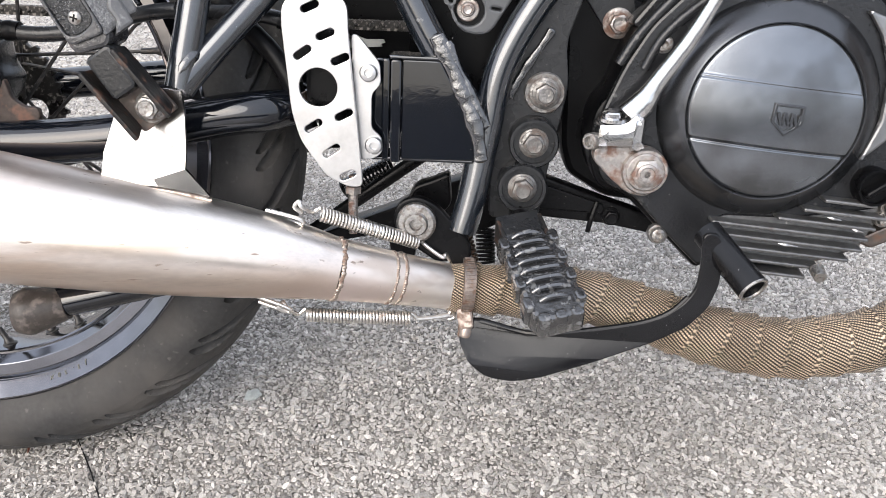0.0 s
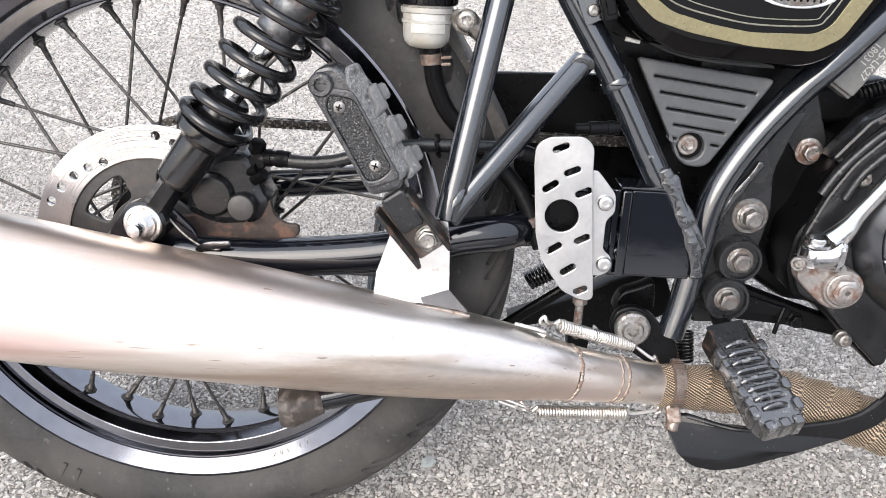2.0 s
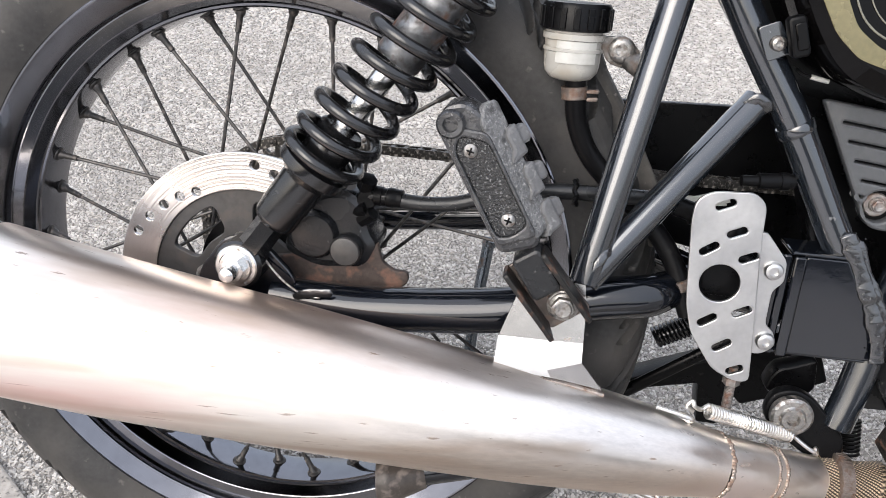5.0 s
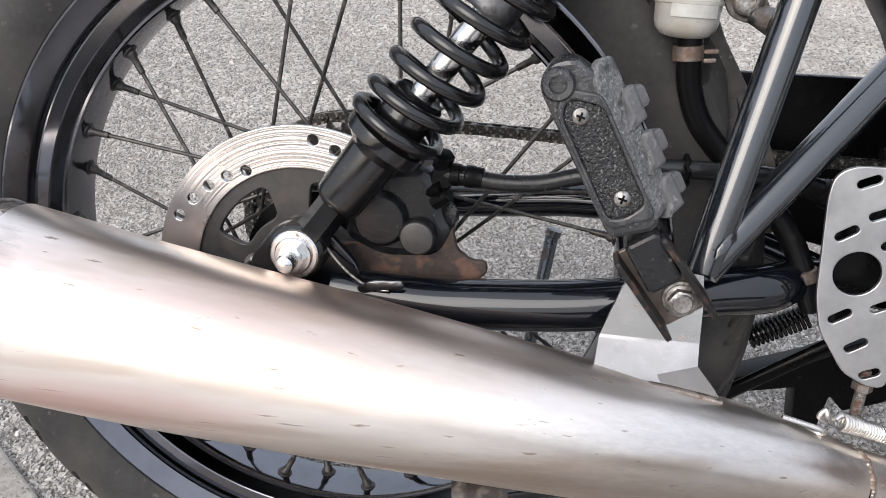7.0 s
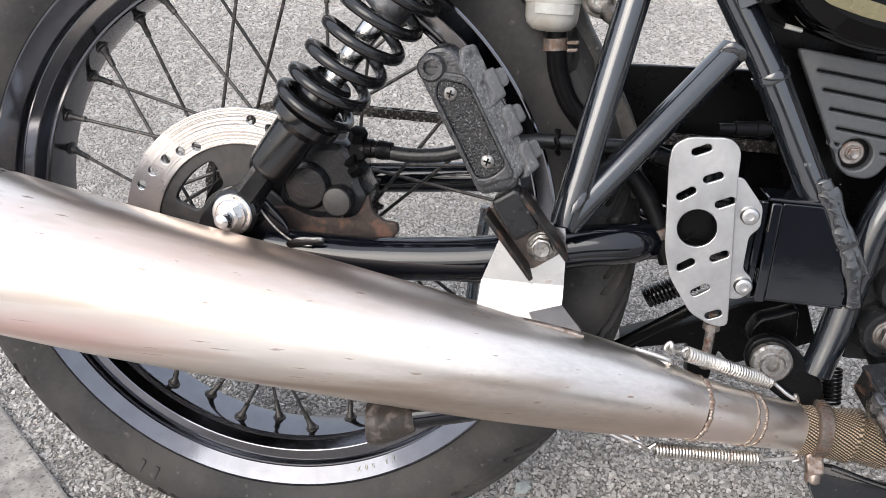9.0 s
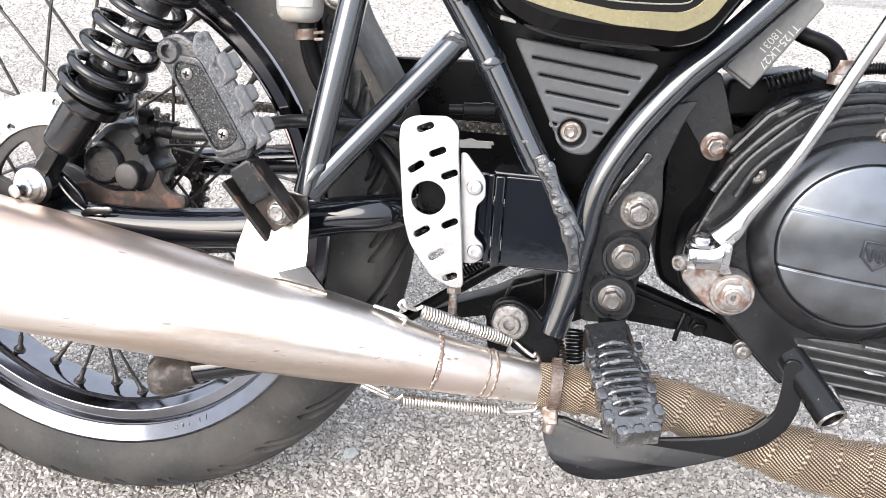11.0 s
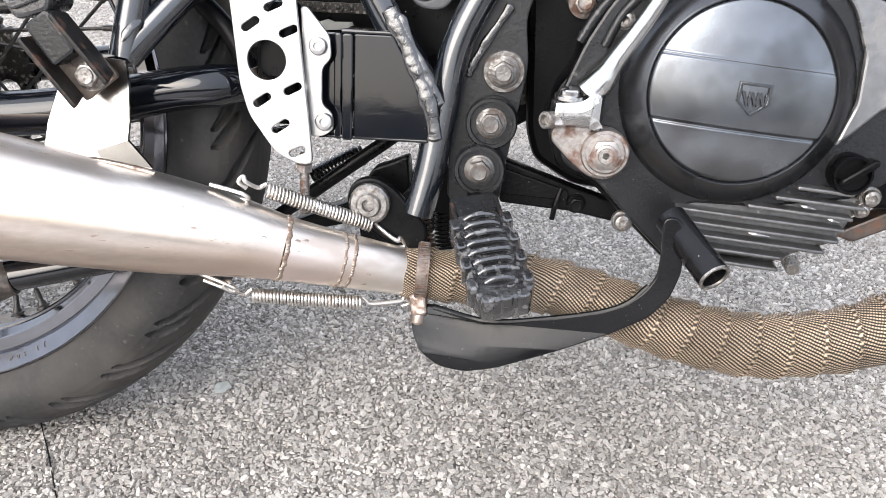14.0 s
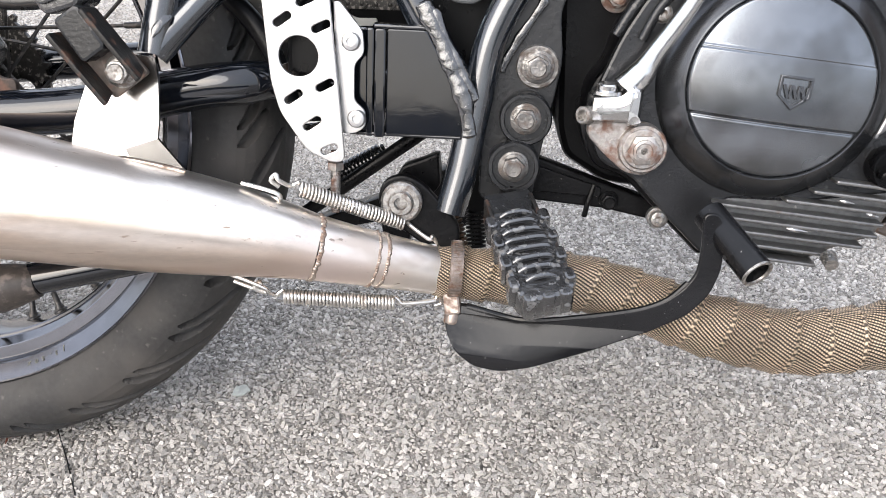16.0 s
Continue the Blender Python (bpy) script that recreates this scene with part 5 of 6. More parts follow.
cap.box((0.799, -0.086, 0.001), (0.030, 0.006, 0.014), (0.80, 0, 0.60), (-0.60, 0, 0.80), 0.002)
part("oil_filler_cap", cap, PLASTIC, engine, "black oil filler cap with a grip bar")

# block behind the casing and the upper engine hanger
part("gearbox", Geo().plate(rounded([(0.570, 0.000), (0.580, 0.10), (0.61, 0.15), (0.70, 0.17), (0.80, 0.12), (0.80, -0.01), (0.65, -0.02)], 0.01), 0.10, (0, 0.105, 0), bevel=0.004), CAST, engine)
part("rear_case", Geo().plate(rounded([(0.552, 0.118), (0.575, 0.140), (0.640, 0.120), (0.660, 0.020), (0.655, -0.046), (0.600, -0.040), (0.566, -0.020), (0.558, 0.004)], 0.008), 0.085, (0, 0.036, 0), bevel=0.006), CAST, engine)
hg = Geo().plate(rounded([(0.560, 0.140), (0.580, 0.170), (0.592, 0.172), (0.612, 0.118), (0.606, 0.102), (0.590, 0.100), (0.580, 0.112)], 0.006), 0.005, (0, -0.008, 0), bevel=0.001)
hanger = part("engine_hanger", hg, SHANKM, None, "dusty black engine hanger plate")
part("hanger_bolt", Geo().bolt((0.5965, -0.0105, 0.109), Y, 0.0135, 0.009, 0.0125, 0.4), RUSTY, hanger, "rust-stained hanger bolt")
part("cross_shaft", Geo().tube([(0.594, 0.02, 0.105), (0.60, 0.02, 0.02), (0.60, 0.02, -0.04)], 0.006, 10, 6), FRAME, hanger)

part("rust_scab", Geo().plate(rounded([(0.806, -0.058), (0.822, -0.064), (0.850, -0.050), (0.850, -0.034), (0.828, -0.046)], 0.003), 0.02, (0, -0.035, 0), bevel=0.002), PLATEM, sump, "rusty bracket edge")

# lower frame rail
rail = Geo().plate(rounded([(0.540, -0.016), (0.600, -0.036), (0.655, -0.052), (0.655, -0.066), (0.600, -0.056), (0.540, -0.052)], 0.003), 0.020, (0, -0.026, 0), bevel=0.002)
rail.plate(rounded([(0.540, -0.022), (0.596, -0.038), (0.596, -0.046), (0.540, -0.044)], 0.003), 0.004, (0, -0.038, 0), bevel=0.001)
rail.tube([(0.590, -0.040, -0.036), (0.586, -0.042, -0.050), (0.584, -0.042, -0.062)], 0.0022, 8, 4)
lower_rail = part("lower_rail", rail, DIRTY, None, "dirty black lower frame rail")
part("rail_bolt", Geo().bolt((0.6027, -0.036, -0.0485), Y, 0.0105, 0.007, 0.008), DIRTY, lower_rail)

# ---- kick starter ----
arm_line = [(0.6005, -0.0870, 0.046), (0.6100, -0.0875, 0.058), (0.6180, -0.0880, 0.072), (0.646, -0.090, 0.120), (0.683, -0.092, 0.207), (0.725, -0.095, 0.305)]
ks = part("kick_starter", Geo().tube(arm_line, [0.0115, 0.0096, 0.0070, 0.0056, 0.0053, 0.0053], 20, 8, flat=0.8), POLISHED, None, "polished alloy kick start lever on a rust-stained shaft")
kb = Geo().plate(rounded([(0.5735, 0.0215), (0.6020, 0.0225), (0.6030, 0.0195), (0.6115, 0.0195), (0.6125, 0.0480), (0.6040, 0.0520), (0.5950, 0.0440), (0.5745, 0.0425)], 0.003), 0.030, (0, -0.0860, 0), bevel=0.0095)
part("knuckle", kb, POLISHED, ks, "polished folding knuckle")
part("knuckle_bolt", Geo().lathe([(0, 0.0115), (0.0025, 0.0112), (0.003, 0.008), (0.006, 0.0078), (0.007, 0.0068)], (0.5870, -0.0876, 0.0428), (0, -0.12, 1), 28), POLISHED, ks)
part("side_screw", Geo().lathe([(0, 0.0065), (0.006, 0.0065), (0.007, 0.0055), (0.007, 0.0040), (0.003, 0.0035), (0.003, 0)], (0.5745, -0.0930, 0.0270), (-0.7, -0.7, 0), 20), ZINC, ks)
kc = Geo().plate(rounded([(0.5755, 0.011), (0.5765, 0.0215), (0.600, 0.0235), (0.612, 0.0235), (0.6335, 0.010), (0.6335, -0.006), (0.620, -0.0175), (0.605, -0.0150), (0.590, -0.003)], 0.006), 0.016, (0, -0.0790, 0), bevel=0.002)
kc.lathe([(-0.004, 0.0180), (0.010, 0.0180), (0.012, 0.0170)], (0.6164, -0.0790, 0.0038), Y, 36)
part("crank_boss", kc, RUSTY, ks, "rust-stained crank boss")
nutk = Geo().lathe([(0, 0.0150), (0.002, 0.0148), (0.0028, 0.0138)], (0.6164, -0.0905, 0.0038), Y, 32)
nutk.hexagon((0.6164, -0.0930, 0.0038), Y, 0.0205, 0.0060, 0.35)
nutk.lathe([(0, 0.0082), (0.0015, 0.0080), (0.002, 0.0060), (0.0010, 0.0055), (0.0010, 0.0025), (-0.001, 0.002), (-0.001, 0)], (0.6164, -0.0990, 0.0038), Y, 28)
part("shaft_nut", nutk, RUSTY, ks, "rusty shaft nut and washer")

# ---- brake plate ----
ped = [(0.3375, 0.105), (0.3385, 0.119), (0.3480, 0.1258), (0.3780, 0.1278), (0.3865, 0.1200), (0.3875, 0.0976), (0.3955, 0.0198), (0.3990, -0.0161), (0.3880, -0.0171), (0.3705, -0.0091), (0.3505, 0.0186), (0.3440, 0.0404)]
slots = [slot(0.3590, 0.1173, 0.0145, 0.0056, 25), slot(0.3702, 0.0980, 0.0145, 0.0056, 25), slot(0.3531, 0.0843, 0.0150, 0.0056, 35), slot(0.3812, 0.0804, 0.0145, 0.0056, 25),
         slot(0.3607, 0.0299, 0.0150, 0.0056, 35), slot(0.3839, 0.0393, 0.0145, 0.0056, 28), slot(0.3744, 0.0112, 0.0150, 0.0056, 35), slot(0.3870, -0.0074, 0.0130, 0.0056, 25)]
bp = part("brake_plate", Geo().plate(rounded(ped, 0.006, 3), 0.0030, (0, -0.098, 0), bevel=0.0007, holes=[circle(0.3647, 0.0591, 0.0143, 32)] + slots), ALU, None, "slotted brushed aluminium guard plate")
part("bracket", Geo().plate(rounded([(0.388, 0.098), (0.393, 0.098), (0.410, 0.078), (0.411, 0.062), (0.404, 0.055), (0.404, 0.028), (0.412, 0.022), (0.413, 0.010), (0.405, 0.004), (0.393, 0.004)], 0.004, 3), 0.003, (0, -0.090, 0), bevel=0.0006), ALU, bp)
for z, x in ((0.0707, 0.4016), (0.0156, 0.4061)):
    part("screw", Geo().socket_bolt((x, -0.0915, z), Y, 0.0068, 0.0045), ALU, bp, "bright round-headed screw")
rod = Geo().tube([(0.3895, -0.088, -0.010), (0.3895, -0.088, -0.058)], 0.0034, 10, 1)
rod.coil((0.3895, -0.088, -0.024), (0.3895, -0.088, -0.057), 0.0034, 0.0005, 26, 5, 12)
rod.hexagon((0.3895, -0.088, -0.0245), (0, 0, 1), 0.0115, 0.006)
part("push_rod", rod, RUSTY, bp, "rusty threaded push rod with nut")
part("master_cylinder", Geo().lathe([(0, 0.011), (0.05, 0.011), (0.052, 0.013), (0.085, 0.013), (0.09, 0.010)], (0.370, -0.070, 0.010), (0.02, 0, 1), 24).box((0.372, -0.075, 0.060), (0.040, 0.035, 0.018), bevel=0.004), PLASTIC, bp, "black brake master cylinder")
part("switch", Geo().tube([(0.3727, -0.0705, 0.1290), (0.384, -0.069, 0.1295), (0.3845, -0.069, 0.1295), (0.410, -0.0645, 0.1305)], [0.0040, 0.0042, 0.0060, 0.0058], 14, 1).lathe([(-0.003, 0.0066), (0.003, 0.0066)], (0.4030, -0.0660, 0.1302), (1, 0.15, 0.03), 16), PLASTIC, bp, "grey-black switch barrel")
part("rubbing_strip", Geo().plate([(0.352, 0.0725), (0.395, 0.0755), (0.394, 0.078), (0.3975, 0.079), (0.396, 0.082), (0.380, 0.0815), (0.374, 0.0835), (0.366, 0.081), (0.352, 0.081)], 0.004, (0, 0.058, 0), bevel=0.0005), LABEL, chain, "torn pale plastic chain strip")

# ---- passenger foot peg, folded up ----
PD, PE = V3((-0.503, 0, 0.864)), V3((0.864, 0, 0.503))
PO = V3((0.2180, -0.137, 0.0945))


def peg(s, e, y=0.0):
    return PO + PD * s + PE * e + V3((0, y, 0))


pegb = part("passenger_peg", Geo().plate(rounded([(0.213, 0.070), (0.248, 0.028), (0.273, 0.047), (0.236, 0.088)], 0.003), 0.004, (0, -0.142, 0), bevel=0.0008), PLATEM, None, "folded passenger foot peg with dusty grey rubber")
flange = rounded([(-0.030, -0.012), (0.028, -0.012), (0.028, 0.010), (-0.022, 0.010)], 0.003)
part("flange", Geo().plate(flange, 0.0035, (0.2305, -0.150, 0.049), (-0.64, 0, 0.77), (0, 1, 0), 0.0008), FLANGEM, pegb, "rust-edged steel flange")
part("flange", Geo().plate(flange, 0.0035, (0.2540, -0.150, 0.0660), (-0.64, 0, 0.77), (0, 1, 0), 0.0008), FLANGEM, pegb, "rust-edged steel flange")
part("shank", Geo().box((0.2338, -0.149, 0.0716), (0.021, 0.033, 0.020), (0.82, 0, 0.57), (-0.57, 0, 0.82), 0.0025), SHANKM, pegb, "dark grey steel shank")
rub = Geo().plate(rounded([(-0.0155, -0.006), (0.010, -0.012), (0.0165, -0.004), (0.0165, 0.080), (0.008, 0.096), (-0.006, 0.099), (-0.0165, 0.088), (-0.0165, 0.080)], 0.006), 0.034, PO, PE, PD, 0.003)
rub.plate(rounded([(-0.0135, 0.000), (0.0135, -0.004), (0.0135, 0.072), (-0.004, 0.084), (-0.0135, 0.074)], 0.005), 0.005, PO + V3((0, -0.0175, 0)), PE, PD, 0.0015, [rounded([(-0.0112, 0.006), (-0.002, 0.003), (0.0110, 0.006), (0.0110, 0.066), (-0.004, 0.078), (-0.0112, 0.070)], 0.005)])
rub.lathe([(0, 0.0095), (0.020, 0.0095), (0.022, 0.0080), (0.022, 0.005), (0.016, 0.0045), (0.016, 0)], peg(0.087, -0.006), Y, 24)
rubber = part("peg_rubber", rub, PITTED, pegb, "pitted black moulded peg rubber")
SLANT = (PE * 0.80 + V3((0, 0.60, 0))).normalized()
part("worn_strip", Geo().plate(rounded([(-0.010, -0.010), (0.076, -0.010), (0.086, -0.002), (0.084, 0.008), (-0.006, 0.008)], 0.003), 0.007, peg(0.004, 0.0180, -0.0105), PD, SLANT, 0.0018), GREYRUB, rubber, "speckled worn grey strip")
for s in (0.004, 0.031, 0.058):
    lug = Geo().plate(rounded([(-0.012, -0.007), (-0.004, -0.002), (0.006, -0.003), (0.011, 0.001), (0.011, 0.008), (-0.010, 0.008)], 0.002), 0.011, peg(s, 0.0215, -0.0085), PD, SLANT, 0.0022)
    lug.box(peg(s + 0.002, 0.0290, -0.0010), (0.013, 0.010, 0.009), PD, SLANT, 0.002)
    part("rubber_lug", lug, LUGGREY, rubber)
part("panel", Geo().plate(rounded([(-0.0108, 0.006), (-0.002, 0.0035), (0.0106, 0.006), (0.0106, 0.066), (-0.004, 0.0775), (-0.0108, 0.070)], 0.005), 0.0016, PO + V3((0, -0.0176, 0)), PE, PD, 0.0004), PANELRUB, rubber, "dark pitted side panel")
for s in (0.014, 0.066):
    sc = Geo().lathe([(0, 0.0048), (0.0015, 0.0046), (0.0028, 0.0030), (0.0030, 0)], peg(s, 0.0005 if s < 0.05 else -0.002, -0.0175), Y, 20)
    cross = part("screw", sc, ZINC, rubber, "cross-headed screw")
    c = peg(s, 0.0005 if s < 0.05 else -0.002, -0.0206)
    part("screw_cross", Geo().box(c, (0.0052, 0.0012, 0.0006), PE + PD, PD - PE, 0.0002).box(c, (0.0012, 0.0052, 0.0008), PE + PD, PD - PE, 0.0002), PLASTIC, cross)
marks = Geo()
for k in range(7):
    marks.box(peg(0.024 + 0.0052 * k, 0.001 + 0.002 * math.sin(k * 2.2), -0.0172), (0.0070 + 0.002 * math.cos(k * 3.1), 0.0022, 0.0010), PE + PD * 0.3 * math.sin(k), PD, 0.0004)
part("moulded_mark", marks, GREYRUB, rubber, "worn moulded lettering, unreadable")
part("pivot_bolt", Geo().bolt((0.254, -0.1440, 0.0472), Y, 0.0140, 0.0065, 0.0112), ZINC, pegb, "zinc pivot bolt")

# ---- rider foot peg ----
RF = V3((0.29, -0.84, -0.45)).normalized()
RX = (V3((1, 0, 0.02)) - RF * V3((1, 0, 0.02)).dot(RF)).normalized()
RN = RX.cross(RF) if RX.cross(RF).z > 0 else -RX.cross(RF)
RO = V3((0.525, -0.098, -0.052))


def tread(f, x=0.0, n=0.0):
    return RO + RF * f + RX * x + RN * n


rp = part("rider_peg", Geo().tube([(0.523, -0.052, -0.036), (0.5235, -0.085, -0.046)], 0.0085, 14, 1), DIRTY, None, "rider foot peg with ribbed worn rubber")
part("clevis", Geo().plate(rounded([(-0.018, -0.010), (0.018, -0.010), (0.014, 0.014), (-0.014, 0.014)], 0.003), 0.003, tread(-0.008, 0, 0.009), RX, RF, 0.0008), SHANKM, rp)
for x in (-0.017, 0.017):
    part("cheek", Geo().plate(rounded([(-0.010, -0.014), (0.016, -0.014), (0.016, 0.012), (-0.010, 0.012)], 0.004), 0.003, tread(-0.004, x, 0.0), RF, RN, 0.0008), FLANGEM, rp)
rub = Geo().plate(rounded([(-0.0185, 0.000), (0.0165, 0.000), (0.0215, 0.020), (0.0235, 0.050), (0.0225, 0.082), (0.0150, 0.090), (-0.0120, 0.091), (-0.0200, 0.082), (-0.0215, 0.050), (-0.0215, 0.020)], 0.005), 0.022, RO, RX, RF, 0.004)
rider_rubber = part("peg_rubber", rub, SHINYRUB, rp, "polished worn black peg rubber")
for k in range(8):
    w = 0.0285 - 0.010 * abs(k - 3.5) / 3.5 if k < 7 else 0.016
    part("rib", Geo().tube([tread(0.008 + 0.0092 * k, -w / 2 - 0.002, 0.0105), tread(0.0075 + 0.0092 * k, -w / 2 + 0.004, 0.0132), tread(0.0075 + 0.0092 * k, w / 2 - 0.004, 0.0132), tread(0.008 + 0.0092 * k, w / 2 + 0.002, 0.0105)], 0.0024, 10, 5), SHINYRUB, rider_rubber)
for k in range(4):
    for s in (-1, 1):
        part("side_knob", Geo().box(tread(0.014 + 0.020 * k, s * 0.0195, 0.0045), (0.008, 0.012, 0.020), RX, RF, 0.002), SHINYRUB, rider_rubber)
for x in (-0.012, 0.001, 0.013):
    part("side_knob", Geo().box(tread(0.0875, x, 0.003), (0.0095, 0.009, 0.020), RX, RF, 0.002), SHINYRUB, rider_rubber)
part("return_spring", Geo().coil((0.4965, -0.052, -0.060), (0.4985, -0.060, -0.088), 0.0072, 0.0013, 9, 6, 18), RUBBER, rp, "black return spring")
part("return_spring", Geo().coil((0.478, -0.058, -0.062), (0.488, -0.066, -0.094), 0.0060, 0.0013, 9, 6, 18), BROWNSPRING, rp, "black return spring")

# ---- lower guard and stub ----
GY = -0.118
edge_lo = [(0.478, -0.137), (0.487, -0.153), (0.502, -0.165), (0.523, -0.168), (0.546, -0.163), (0.589, -0.146), (0.631, -0.127), (0.657, -0.112), (0.671, -0.095), (0.677, -0.075), (0.676, -0.055), (0.672, -0.034)]
edge_hi = [(0.659, -0.034), (0.661, -0.060), (0.660, -0.079), (0.652, -0.092), (0.639, -0.103), (0.622, -0.110), (0.586, -0.118), (0.543, -0.124), (0.516, -0.125), (0.493, -0.121), (0.481, -0.125)]
gd = Geo().plate(rounded(edge_lo + edge_hi, 0.006, 3), 0.0045, (0, GY, 0), bevel=0.0012)
gd.tube([(0.495, GY - 0.001, -0.1225), (0.543, GY - 0.001, -0.1245), (0.586, GY, -0.1185), (0.622, GY, -0.1105), (0.642, GY, -0.101), (0.655, GY, -0.087)], 0.0022, 8, 4)
gd.v = [(x, y + 0.42 * max(0.0, 0.535 - x) * max(0.0, (z + 0.152) / 0.03), z) for x, y, z in gd.v]
guard = part("lower_guard", gd, GUARDM, None, "curved black steel guard plate with chipped paint")
st = Geo().tube([(0.668, -0.098, -0.040), (0.6948, -0.1433, -0.0689)], 0.0118, 28, 1, cap=(True, False))
st.tube([(0.6948, -0.1433, -0.0689), (0.6905, -0.136, -0.0642), (0.676, -0.112, -0.049)], [0.0118, 0.0094, 0.0094], 28, 1, cap=(False, True))
part("stub_tube", st, GUARDM, guard, "open-ended black steel stub tube")
part("stub_rim", Geo().lathe([(-0.001, 0.0119), (0.0006, 0.0117), (0.0008, 0.0110), (0.0005, 0.0096), (-0.001, 0.0093)], (0.6948, -0.1433, -0.0689), (0.0268, -0.0453, -0.0289), 40, cap=(False, False)), ZINC, guard, "bare metal rim of the stub tube")

# ---- hose clamp on the pipe joint ----
CA = V3((1.0, 0.10, -0.06)).normalized()
CC = V3((0.4835, -0.0845, -0.1005))
band = Geo().lathe([(-0.0050, 0.0222), (-0.0048, 0.0232), (0.0048, 0.0232), (0.0050, 0.0222)], CC, CA, 56)
clamp = part("hose_clamp", band, CLIPM, wrapped, "rusty worm-drive hose clamp")
s0 = CA.orthogonal().normalized()
u0 = CA.cross(s0)
for k in range(44):
    w = 2 * math.pi * k / 44
    d = math.cos(w) * s0 + math.sin(w) * u0
    part("thread", Geo().box(CC + d * 0.0234, (0.0072, 0.0014, 0.0010), CA, d.cross(CA), 0.0003), CLIPM, clamp)
hs = Geo().box(CC + V3((0.000, -0.014, -0.0230)), (0.013, 0.018, 0.011), (1, 0, 0.2), (-0.2, 0.4, 1), 0.002)
hs.lathe([(0, 0.0065), (0.008, 0.0065), (0.010, 0.005)], CC + V3((0.001, -0.015, -0.030)), (-0.1, -0.5, -0.85), 16)
part("screw_housing", hs, CLIPM, clamp, "rusty screw housing")

# ---- fuel tank ----
tank_g = Geo().plate(rounded([(0.33, 0.34), (0.366, 0.285), (0.388, 0.240), (0.412, 0.208), (0.447, 0.194), (0.492, 0.190), (0.545, 0.189), (0.568, 0.199), (0.590, 0.232), (0.70, 0.40), (0.36, 0.40)], 0.02, 6), 0.21, (0, 0.0, 0), bevel=0.016)
fuel_tank = part("fuel_tank", tank_g, TANK, None, "black lacquered fuel tank with a gold stripe")
gold_out = [(0.372, 0.300), (0.392, 0.258), (0.405, 0.237), (0.422, 0.2225), (0.449, 0.215), (0.499, 0.2065), (0.547, 0.205), (0.567, 0.216), (0.585, 0.246), (0.615, 0.300)]
gold_in = [(0.598, 0.300), (0.567, 0.243), (0.557, 0.225), (0.545, 0.2185), (0.497, 0.2175), (0.466, 0.222), (0.434, 0.230), (0.417, 0.242), (0.406, 0.262), (0.390, 0.300)]
part("gold_stripe", Geo().plate(rounded(gold_out + gold_in, 0.006, 4), 0.0012, (0, -0.1052, 0), bevel=0.0004), GOLD, fuel_tank, "gold lacquer stripe")


def band_line(g, pts, w, y, thick=0.001):
    return g.tube([(x, y, z) for x, z in pts], w, 8, 5, flat=0.5)


lines = Geo()
band_line(lines, [(0.394, 0.300), (0.411, 0.262), (0.422, 0.245), (0.440, 0.2345), (0.470, 0.2275), (0.500, 0.2235), (0.543, 0.2245), (0.553, 0.231), (0.562, 0.246), (0.592, 0.300)], 0.0007, -0.1056)
band_line(lines, [(0.402, 0.300), (0.418, 0.266), (0.428, 0.250), (0.444, 0.2395), (0.472, 0.2325), (0.500, 0.2285), (0.541, 0.2290), (0.549, 0.234), (0.557, 0.248), (0.585, 0.300)], 0.0005, -0.1056)
part("pinstripe", lines, PINSTRIPE, fuel_tank, "silver pinstripe")
oval = lambda k: [(0.528 + 0.030 * k * math.cos(a), 0.247 + 0.0105 * k * math.sin(a)) for a in (2 * math.pi * n / 40 for n in range(40))]
emblem = part("tank_emblem", Geo().plate(oval(1.0), 0.0022, (0, -0.1058, 0), bevel=0.0008, holes=[oval(0.80)]), CHROME, fuel_tank, "plain chrome oval emblem with a punched mesh")
dots = [circle(0.528 + 0.0050 * i + 0.0025 * (j % 2), 0.247 + 0.0042 * j, 0.0011, 8) for i in range(-4, 5) for j in (-1, 0, 1) if abs(i) < 4 or j == 0]
part("punched_mesh", Geo().plate(oval(0.82), 0.001, (0, -0.1056, 0), bevel=0.0002, holes=dots), BOLTM, emblem)

# ---- battery box between the tubes ----
bb = Geo().plate([(0.392, 0.195), (0.352, 0.250), (0.335, 0.285), (0.345, 0.33), (0.46, 0.33), (0.60, 0.20), (0.565, 0.15), (0.52, 0.06), (0.50, 0.012), (0.475, 0.012), (0.440, 0.105)], 0.05, (0, 0.015, 0), bevel=0.003)
battery = part("battery_box", bb, PLASTIC, None, "black plastic battery box and inner panel")
part("inner_panel", Geo().plate(rounded([(0.262, 0.1515), (0.42, 0.1560), (0.60, 0.160), (0.60, 0.02), (0.52, -0.03), (0.47, 0.00), (0.36, 0.02), (0.30, 0.02), (0.285, 0.05)], 0.004), 0.012, (0, 0.116, 0), bevel=0.002), PLASTIC, battery)

# ---- side cover ----
SCY = -0.0560
outline = rounded([(0.420, 0.1905), (0.5385, 0.1775), (0.4905, 0.0985), (0.4685, 0.1000)], [0.006, 0.006, 0.009, 0.009], 5)
sc = Geo().plate(outline, 0.010, (0, SCY, 0), bevel=0.002, holes=[slot(0.480, 0.1705, 0.0880, 0.0018, -6.8), slot(0.4795, 0.1580, 0.0735, 0.0018, -6.8), slot(0.4800, 0.1452, 0.0600, 0.0018, -6.8), slot(0.4800, 0.1325, 0.0450, 0.0018, -6.8), slot(0.4595, 0.1232, 0.0050, 0.0017, -6.8), slot(0.4955, 0.1187, 0.0075, 0.0017, -6.8), circle(0.4745, 0.1170, 0.0118, 28)])
